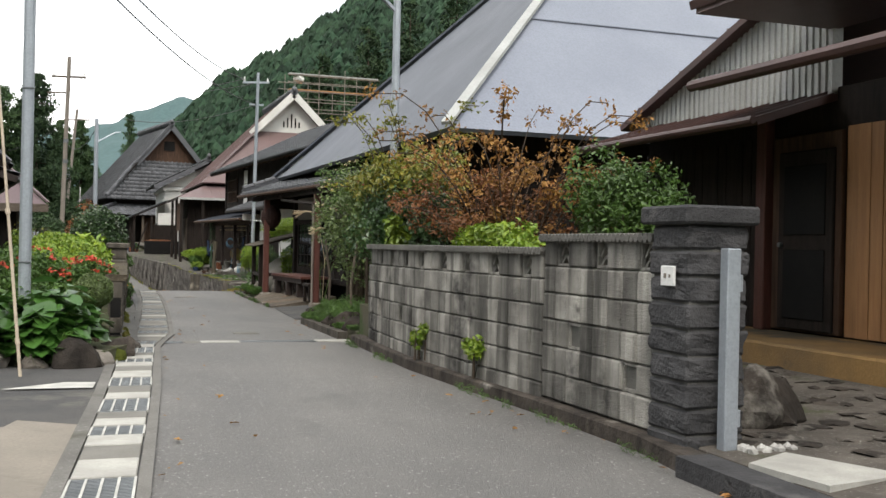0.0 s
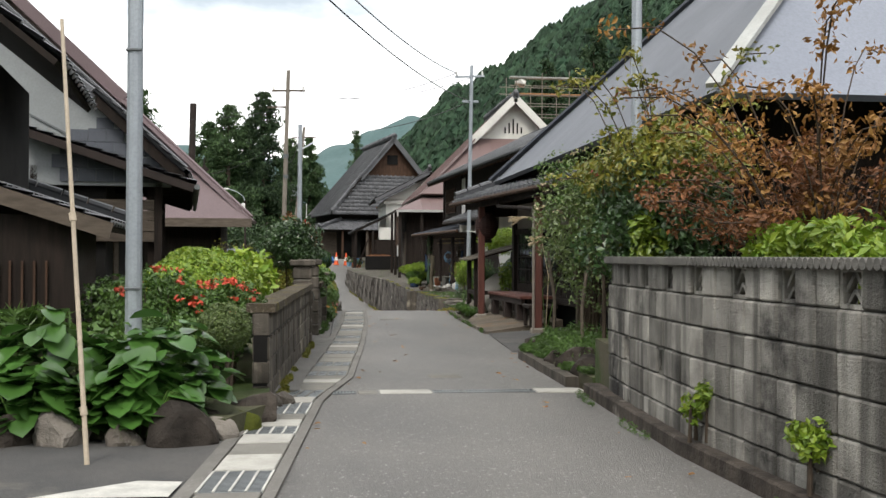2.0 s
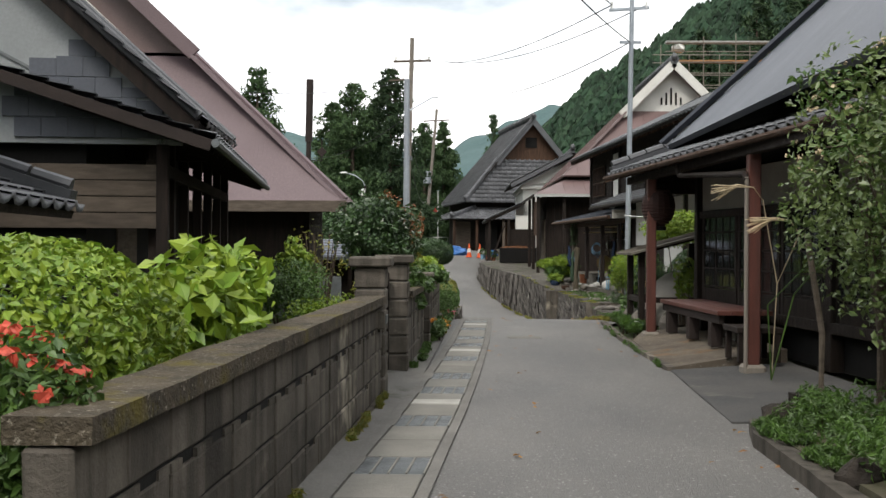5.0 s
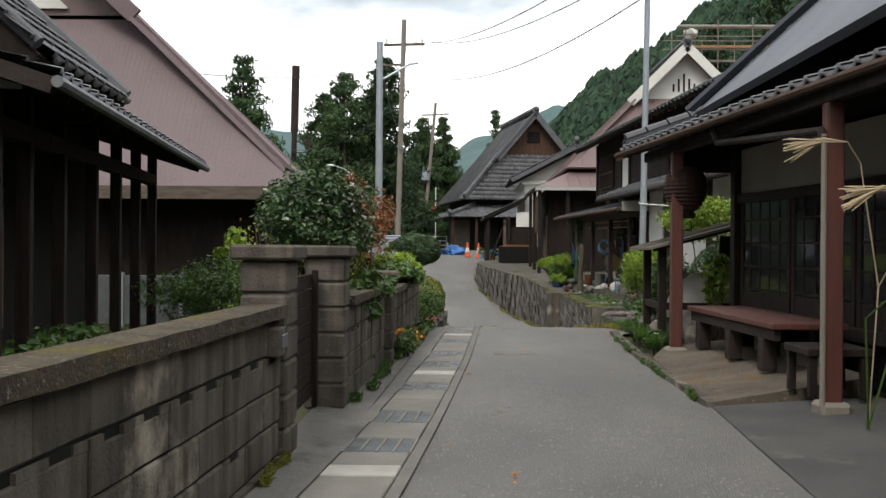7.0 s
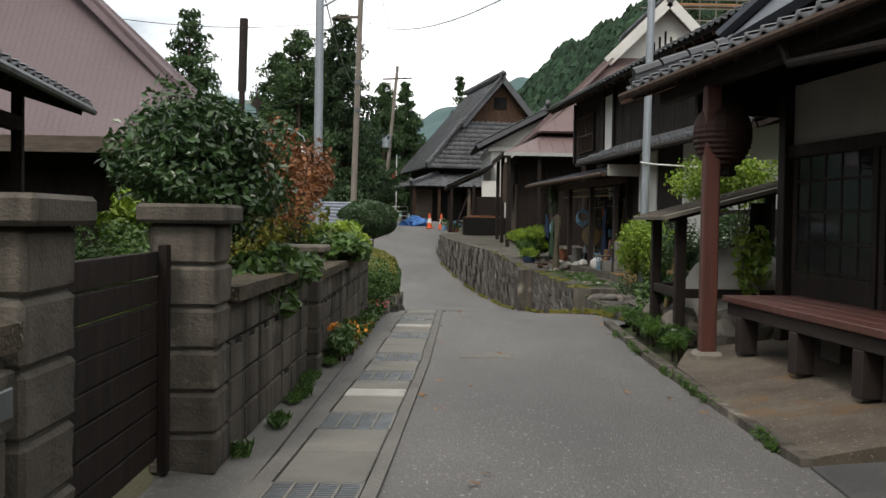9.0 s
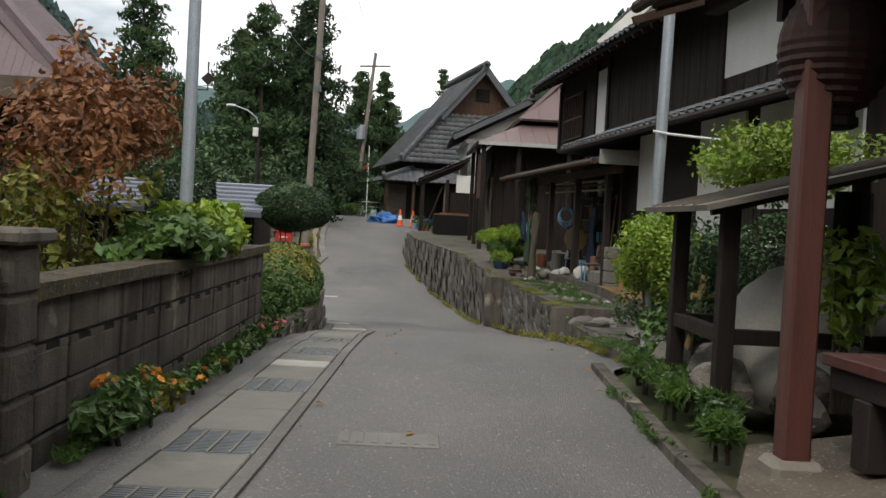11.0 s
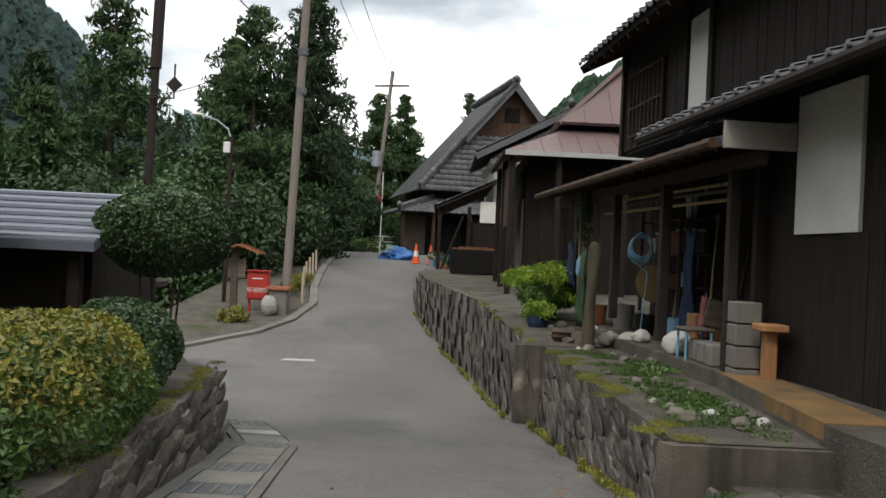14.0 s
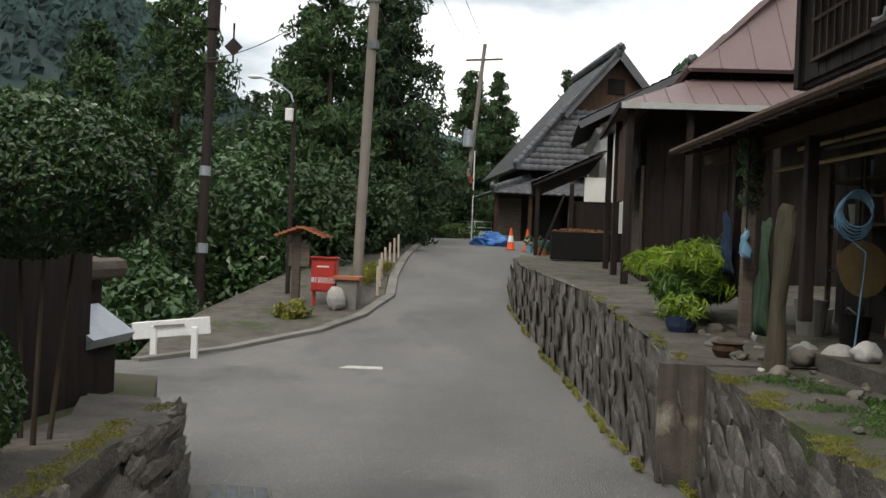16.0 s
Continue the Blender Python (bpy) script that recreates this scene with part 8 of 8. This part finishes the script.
for k, (x, y, r, mt) in enumerate(((5.35, 40.3, 0.16, M_PALE), (5.5, 39.9, 0.18, M_PALE), (5.25, 40.0, 0.14, M_STONE), (5.55, 39.4, 0.15, M_PALE), (5.65, 38.0, 0.24, M_PALE), (5.4, 41.2, 0.13, M_STONE), (5.3, 41.6, 0.15, M_PALE), (5.0, 42.4, 0.14, M_STONE), (4.75, 43.0, 0.15, M_STONE))):
    z = 0.4 if x > 5.5 else 0.3
    ob = thing("stone", "smooth grey and white river stone on the yard", "stone", "river stones", at=(x, y, z))
    part("pebble", blob((x, y, z + r * 0.42), (r * 0.72, r * 0.8, r * 0.55), k + 30, 0.25, 3), mt, ob, smooth=True)
ob = thing("plant_pot", "dark blue glazed pot with leafy plant", "plant pot", at=(4.6, 42.2, 0.3))
part("pot", lathe([(0.10, 0), (0.15, 0.10), (0.17, 0.2), (0.16, 0.2)], (4.62, 42.2, 0.30), 14), M_CLOTH_BLUE, ob)
leaf_cloud("plant", [(np.array((4.62, 42.2, 0.58)), np.array((0.24, 0.24, 0.14)))], 260, 0.12, L_LIME, ob, np.random.default_rng(9), slim=0.2)
ob = thing("plant_pot", "shallow brown bowl on the wall edge", "plant pot", at=(4.75, 40.3, 0.27))
part("pot", lathe([(0.08, 0), (0.13, 0.08), (0.12, 0.12), (0.14, 0.14)], (4.75, 40.4, 0.27), 14), M_WOOD_BROWN, ob)
ob = thing("block_stack", "stack of grey concrete blocks by the porch post", "block stack", at=(5.75, 36.0, 0.4))
for k in range(4):
    part("brick", box(5.70, 36.18, 0.27 + k * 0.19, 5.92, 36.45, 0.45 + k * 0.19, 0.01), M_CONC, ob)
ob = thing("stool", "small tan wooden stool", "stool", at=(5.7, 35.4, 0.27))
part("seat", box(5.80, 35.78, 0.80, 6.02, 36.08, 0.86, 0.01), M_WOOD_ORANGE, ob)
part("leg", box(5.86, 35.86, 0.27, 5.96, 36.0, 0.80, 0.01), M_WOOD_ORANGE, ob)
for k, y in enumerate((36.9, 37.2, 37.5)):
    ob = thing("stone_block", "pale cut block on the porch floor", "block", "cut blocks", at=(5.75, y, 0.4))
    part("brick", box(5.66, y - 0.1, 0.40, 5.86, y + 0.1, 0.60, 0.015), M_CONC, ob)
ob = thing("folding_chair", "old folding chair with blue hose lying on it", "chair", at=(5.7, 37.6, 0.4))
part("seat", box(5.55, 37.35, 0.68, 5.85, 37.75, 0.71, 0.01), M_WOOD_GREY, ob)
part("backrest", beam((5.86, 37.55, 0.72), (5.92, 37.56, 0.98), 0.03, 0.2, 0.008), M_WOOD_GREY, ob)
for x in (5.58, 5.82):
    for y in (37.38, 37.72):
        part("leg", rod((x, y, 0.40), (x, y, 0.69), 0.014, n=6), M_HOSE, ob)
part("crate", box(5.9, 38.35, 0.4, 6.2, 38.75, 0.8, 0.01), M_WOOD_ORANGE, thing("wooden_crate", "orange-brown wooden crate in the porch", "crate", at=(6.05, 38.5, 0.4)))

# ---- red hose box and the things about the pole ----
hose = thing("fire_hose_box", "red steel fire hose box with white lettering", "fire box", at=(-1.28, 53.2, -0.1))
part("body", box(-1.55, 53.1, -0.02, -1.02, 53.4, 0.68, 0.012), M_RED, hose)
part("door", box(-1.52, 53.075, 0.02, -1.05, 53.1, 0.60, 0.006), M_RED, hose)
part("roof", box(-1.58, 53.05, 0.68, -0.99, 53.42, 0.72, 0.008), M_RED, hose)
for x in (-1.5, -1.08):
    part("leg", box(x - 0.03, 53.2, -0.35, x + 0.03, 53.28, 0.0), M_RED, hose)


def lettering(name, text, size, place, parent, mat):
    cu = bpy.data.curves.new(name, "FONT")
    cu.body, cu.size, cu.align_x, cu.align_y, cu.extrude = text, size, "CENTER", "CENTER", 0.002
    ob_ = new(name, cu)
    me = bpy.data.meshes.new_from_object(ob_.evaluated_get(bpy.context.evaluated_depsgraph_get()))
    bpy.data.objects.remove(ob_)
    o = new(name, me)
    me.materials.append(mat)
    o.parent = parent
    o.matrix_parent_inverse = Matrix.Translation(-parent.location)
    o.matrix_basis = place
    return o


lettering("writing", "町消防団", 0.13, pose(-1.28, 53.07, 0.22, 90, 0, 0), hose, M_WHITE)
part("small_writing", box(-1.42, 53.068, 0.50, -1.16, 53.074, 0.53), M_WHITE, hose)
ob = thing("notice_post", "weathered wooden post with a little tiled roof", "notice post", at=(-1.86, 53.2, -0.3))
part("post", box(-1.97, 53.1, -0.4, -1.80, 53.25, 1.2, 0.01), M_WOOD_GREY, ob)
part("board", box(-2.05, 53.12, 0.5, -1.6, 53.16, 0.98, 0.006), M_WOOD_GREY, ob)
for sx in (-1, 1):
    bm = bmesh.new()
    for q in range(6):
        x0 = -1.75 + sx * 0.09 * q
        box(min(x0, x0 + sx * 0.10), 52.8, 1.30 - q * 0.035, max(x0, x0 + sx * 0.10), 53.6, 1.345 - q * 0.035, bm=bm)
    part("roof_tiles", bm, M_TERRA, ob)
ob = thing("brick_pedestal", "small pedestal with a reddish tiled top beside the pole", "pedestal", at=(-0.9, 53.0, -0.3))
part("body", box(-0.95, 52.85, -0.4, -0.52, 53.25, 0.26, 0.01), M_CONC, ob)
part("cap", box(-1.02, 52.78, 0.26, -0.46, 53.32, 0.34, 0.01), M_TERRA, ob)
part("stone", blob((-0.92, 52.75, -0.12), (0.2, 0.15, 0.26), 3, 0.2, 2), M_PALE, ob)
rail = thing("guard_rail", "white painted guard rail board on short posts", "guard rail", at=(-2.5, 47.5, -0.9))
part("board", beam((-3.08, 47.3, -0.45), (-1.93, 47.6, -0.32), 0.06, 0.27, 0.01), M_WHITE, rail)
for x, y in ((-2.76, 47.38), (-2.15, 47.52)):
    part("post", box(x - 0.05, y - 0.04, -1.2, x + 0.05, y + 0.04, -0.35, 0.01), M_WHITE, rail)
part("writing_bar", beam((-2.75, 47.33, -0.36), (-2.3, 47.45, -0.32), 0.01, 0.03), M_POLE_CONC, rail)
for k in range(7):
    y = 55.0 + k * 1.5
    x = road_left(y) - 0.25
    ob = thing("fence_post", "thin pale post at the lane edge", "post", "posts along the lane", at=(x, y, level(y)))
    part("shaft", rod((x, y, level(y) - 0.2), (x - 0.02, y, level(y) + 0.7), 0.035, n=8), M_CANE, ob)
bush("verge_grass", (-0.9, 57.5, 0.3), (0.3, 4.0, 0.25), L_YELLOW, 1600, 0.16, 300, "long yellowing grass beside the lane", base=0.0, slim=0.15)
ob = thing("white_gate", "far white tubular gate across a drive", "gate", at=(0.2, 84, 1.3))
for zz in (1.6, 1.9, 2.2):
    part("bar", rod((-0.8, 84, zz), (0.9, 84, zz), 0.03, n=6), M_WHITE, ob)
for x in (-0.8, 0.05, 0.9):
    part("bar", rod((x, 84, 1.3), (x, 84, 2.25), 0.03, n=6), M_WHITE, ob)
bush("round_hedge", (-0.6, 82, 1.65), (1.0, 0.8, 0.4), L_GREEN, 900, 0.12, 302, "low round hedge at the top of the lane", base=1.2, trim=True)
ob = thing("red_flag_pole", "thin pole with a small red flag", "flag", at=(0.9, 77.5, 1.2))
part("pole", rod((0.3, 77.5, 1.2), (0.3, 77.5, 5.2), 0.03, n=6), M_WHITE, ob)
part("flag", slab([(0.28, 77.5, 4.2), (0.02, 77.5, 4.0), (0.0, 77.5, 3.8), (0.28, 77.5, 3.75)], 0.01), M_RED, ob)


def van():
    """A white van parked in the yard."""
    ob = thing("white_van", "white van parked in the yard between the houses", "van", at=(5.6, 60.5, 0.9))
    bm = box(5.4, 57.8, 1.2, 6.9, 60.6, 2.6, 0.12)
    part("body", bm, M_WHITE, ob)
    part("windscreen", box(5.52, 57.77, 1.9, 6.78, 57.80, 2.45, 0.01), M_GLASS, ob)
    part("grille", box(5.7, 57.77, 1.45, 6.6, 57.80, 1.6, 0.01), M_BLACK, ob)
    for x in (5.5, 6.75):
        part("headlight", box(x - 0.06, 57.76, 1.5, x + 0.12, 57.80, 1.68, 0.02), M_GLASS, ob)
        for y in (58.3, 60.1):
            part("wheel", rod((x - 0.05, y, 1.15), (x + 0.12, y, 1.15), 0.28, n=14), M_BLACK, ob)


van()


def scaffold():
    ob = thing("scaffolding", "steel tube scaffolding with planks round a roof", "scaffolding", at=(14, 60, 4))
    for x in (11.6, 13.0, 14.5, 16.0):
        for y in (58.0, 61.0):
            part("upright", rod((x, y, 4.0), (x, y, 11.3 + 0.3 * math.sin(x * 3 + y)), 0.024, n=6), M_POLE_CONC, ob)
    for zz in (9.0, 9.6, 10.2, 10.7, 11.1):
        part("ledger", rod((11.2, 58.0, zz), (16.6, 58.0, zz), 0.024, n=6), M_POLE_CONC, ob)
        part("ledger", rod((11.2, 61.0, zz), (16.6, 61.0, zz), 0.024, n=6), M_POLE_CONC, ob)
    for zz in (10.25, 11.15):
        part("plank", box(11.3, 58.0, zz, 16.5, 58.6, zz + 0.06), M_WOOD_ORANGE if zz < 11 else M_CORRUG, ob)
    part("dust_sheet", blob((11.9, 58.2, 10.9), (0.35, 0.3, 0.2), 4, 0.5, 2), M_PLASTER, ob)


scaffold()


# ---- dark old asphalt before the apron, weeds and litter along the edges ----
tagged(part("side_pavement", prism([(3.64, 17.75), (4.5, 17.75), (5.25, 17.9), (5.25, 21.36), (3.92, 21.36)], 0.0, lambda x, y: level(y) + 0.024 + 0.07 * max(0, x - 3.9)), M_ASPHALT_OLD), "dark old asphalt between the bed and the apron", "pavement", kind="structure")
grass_line("moss and weeds at the foot of the garden wall", [(0.60, 12.6), (0.72, 15.5), (0.86, 18.9)], lambda y: level(y) + 0.03, 0.05, 2600, 0.055, L_YELLOW, 501)
grass_line("weeds along the foot of the second garden wall", [(1.04, 21.5), (1.12, 24.4), (1.24, 30.4)], lambda y: level(y) + 0.03, 0.10, 3600, 0.07, L_GREEN, 502)
grass_line("moss along the block wall kerb", [(3.20, 5.3), (3.19, 8.4), (3.15, 10.0), (3.26, 12.6)], lambda y: level(y) + 0.02, 0.04, 900, 0.03, L_GREEN, 503)
grass_line("tufts at the foot of the retaining walls", [(4.50, 29.2), (4.42, 32.4), (4.42, 36.5), (4.30, 39.5), (4.06, 40.4), (3.94, 43.0), (3.66, 47.0), (3.06, 51.0), (2.6, 54.0)], lambda y: level(y) + 0.03, 0.06, 3600, 0.06, L_YELLOW, 504)
grass_line("moss along the top of the retaining wall", [(4.62, 33.6), (4.58, 36.5), (4.50, 39.6)], lambda y: 0.262, 0.22, 6500, 0.020, L_YELLOW, 505, 0.008)
grass_line("grass along the yard edge", [(4.95, 34.2), (5.0, 36.5), (5.1, 39.4)], lambda y: 0.262, 0.45, 6500, 0.028, L_GREEN, 506, 0.02)
grass_line("moss on the upper retaining wall", [(4.36, 40.1), (4.18, 43.0), (3.95, 47.0)], terr, 0.12, 2200, 0.025, L_YELLOW, 507, 0.01)
grass_line("low herbs in the flower bed edge", [(3.60, 13.7), (3.66, 15.0), (3.76, 16.9)], lambda y: level(y) + 0.12, 0.22, 4200, 0.06, L_GREEN, 508)
grass_line("weeds under the kerb of the apron", [(3.88, 21.6), (3.98, 25.4), (4.08, 27.4)], lambda y: level(y) + 0.02, 0.05, 900, 0.05, L_GREEN, 509)
grass_line("moss on the bank wall", [(1.22, 30.6), (1.54, 32.0), (1.37, 35.0), (1.10, 37.0)], lambda y: 0.195, 0.14, 5200, 0.022, L_YELLOW, 510, 0.01)
rng_l = np.random.default_rng(77)
spots_l = []
for k in range(150):
    y = 4.0 + 34 * rng_l.random()
    side = rng_l.random() < 0.6
    x = road_right(y) - 0.12 - 0.5 * rng_l.random() ** 2 if side else gutter_right(y) + 0.1 + 0.6 * rng_l.random() ** 2
    spots_l.append((np.array((x, y, level(y) + 0.028)), np.array((0.03, 0.05, 0.004))))
tagged(leaf_cloud("leaf_litter", spots_l, 260, 0.045, L_AMBER, None, rng_l, up=3.0, slim=0.6, fill=0.2), "fallen brown leaves along the lane edges", "leaves", kind="stuff")

# ---- more clutter in the porch of the long house ----
def porch_clutter():
    """Tools, poles, boxes and tubs kept under the porch roof."""
    rg = random.Random(91)
    for k in range(7):
        y = 36.9 + k * 0.75 + 0.2 * rg.random()
        p, q = T2 @ Vector((1.05, y - 36.5, 0.42)), T2 @ Vector((1.25 + 0.05 * rg.random(), y - 36.4 + 0.5 * (rg.random() - 0.5), 1.6 + 0.7 * rg.random()))
        ob_ = thing("garden_tool", "long wooden tool handle leaning in the porch", "tool", "tools in the porch", at=tuple(p))
        part("handle", rod(p, q, 0.016, n=7), M_WOOD_GREY if k % 2 else M_BAMBOO, ob_)
        part("head", box(q.x - 0.02, q.y - 0.10, q.z, q.x + 0.02, q.y + 0.10, q.z + 0.06, 0.006), M_STEEL, ob_)
    for k in range(11):
        zz = (1.035, 1.485, 1.935)[k % 3]
        y = 4.45 + (k // 3) * 0.42 + 0.1 * rg.random()
        w, h, d = 0.10 + 0.1 * rg.random(), 0.12 + 0.2 * rg.random(), 0.12 + 0.1 * rg.random()
        c = T2 @ Vector((1.10, y, zz))
        if k % 2:
            ob_ = thing("storage_box", "small worn box on the porch shelf", "box", "boxes on the shelves", at=tuple(c))
            part("body", box(c.x - d, c.y - w, zz, c.x + d, c.y + w, zz + h, 0.006), (M_WOOD_ORANGE, M_CONC, M_WOOD_GREY)[k % 3], ob_)
            part("lid", box(c.x - d - 0.008, c.y - w - 0.008, zz + h, c.x + d + 0.008, c.y + w + 0.008, zz + h + 0.025, 0.004), (M_WOOD_GREY, M_WHITE, M_WOOD_BROWN)[k % 3], ob_)
        else:
            ob_ = thing("tub", "round plastic tub on the porch shelf", "tub", "tubs on the shelves", at=tuple(c))
            part("body", lathe([(w * 0.7, 0), (w * 0.85, h * 0.8), (w * 0.9, h), (w * 0.8, h)], (c.x, c.y, zz), 14), (M_HOSE, M_WHITE, M_TERRA, M_BLACK)[(k // 2) % 4], ob_)
    for k, zz in enumerate((2.02, 2.10, 1.96)):
        p, q = T2 @ Vector((0.12 + 0.07 * k, 0.3 + 0.2 * k, zz)), T2 @ Vector((0.15 + 0.07 * k, 4.2 + 0.9 * k, zz + 0.05))
        ob_ = thing("bamboo_pole", "bamboo drying pole slung under the porch roof", "pole", "poles under the porch", at=tuple(p))
        part("pole", rod(p, q, 0.019, n=8), M_BAMBOO if k else M_WOOD_GREY, ob_)
        for a in (p.lerp(q, 0.1), p.lerp(q, 0.9)):
            part("cord", rod(a, a + Vector((0, 0, 0.33)), 0.005, n=5), M_CABLE, ob_)
    for k, (x, y, r, h, mt) in enumerate(((5.95, 39.35, 0.15, 0.30, M_HOSE), (5.85, 40.7, 0.14, 0.26, M_BLACK), (5.75, 41.7, 0.16, 0.34, M_CONC), (5.55, 42.6, 0.13, 0.28, M_TERRA), (5.95, 42.1, 0.12, 0.24, M_WHITE))):
        ob_ = thing("bucket", "old bucket standing on the porch floor", "bucket", "buckets in the porch", at=(x, y, 0.40))
        part("body", lathe([(r * 0.78, 0), (r * 0.9, h * 0.6), (r, h), (r * 0.92, h), (r * 0.72, 0.03)], (x, y, 0.402), 16), mt, ob_)
        part("bail", tube([(x, y - r, 0.40 + h), (x - 0.05, y - r * 0.6, 0.40 + h + 0.05), (x - 0.06, y, 0.40 + h + 0.07), (x - 0.05, y + r * 0.6, 0.40 + h + 0.05), (x, y + r, 0.40 + h)], 0.005, 5), M_STEEL, ob_)
    ob_ = thing("ivy_post", "porch post overgrown with ivy", "post", at=(5.18, 41.9, 0.35))
    part("post", box(5.12, 41.84, 0.3, 5.24, 41.96, 2.25, 0.01), M_WOOD_GREY, ob_)
    leaf_cloud("ivy", [(np.array((5.18, 41.88, z)), np.array((0.13, 0.13, 0.16))) for z in (1.7, 1.9, 2.05, 2.2)], 900, 0.05, L_WOOD, ob_, np.random.default_rng(12), fill=0.4)
    for k in range(46):
        y = 33.7 + 8.5 * rg.random()
        x = 4.75 + 0.75 * rg.random() - 0.035 * max(0, y - 39)
        if abs(y - 39.9) < 0.15:
            continue
        r = 0.03 + 0.05 * rg.random() ** 2
        ob_ = thing("stone", "small rough stone lying on the yard", "stone", "stones on the yard", at=(x, y, 0.27))
        part("pebble", rock((x, y, (0.268 if y < 39.9 else terr(y)) + r * 0.3), (r, r * 1.2, r * 0.7), k + 300, 6), M_STONE if k % 9 else M_PALE, ob_)


porch_clutter()

# ---- loose stones on the lower terrace and its foot ----
rg_t = random.Random(17)
for k in range(16):
    x, y, r = 4.62 + 0.75 * rg_t.random(), 29.9 + 2.4 * rg_t.random(), 0.06 + 0.10 * rg_t.random()
    ob = thing("rock", "rough mossy stone set in the lower terrace", "rock", "stones of the lower terrace", at=(x, y, 0.2))
    part("stone", rock((x, y, 0.20 + r * 0.25), (r * 1.3, r * 1.2, r * 0.6), k + 400), M_STONE if k % 2 else M_RETAIN, ob)
grass_line("moss between the stones of the lower terrace", [(4.66, 29.6), (4.75, 31.0), (4.7, 32.3)], lambda y: 0.20, 0.40, 2600, 0.035, L_GREEN, 511, 0.02)
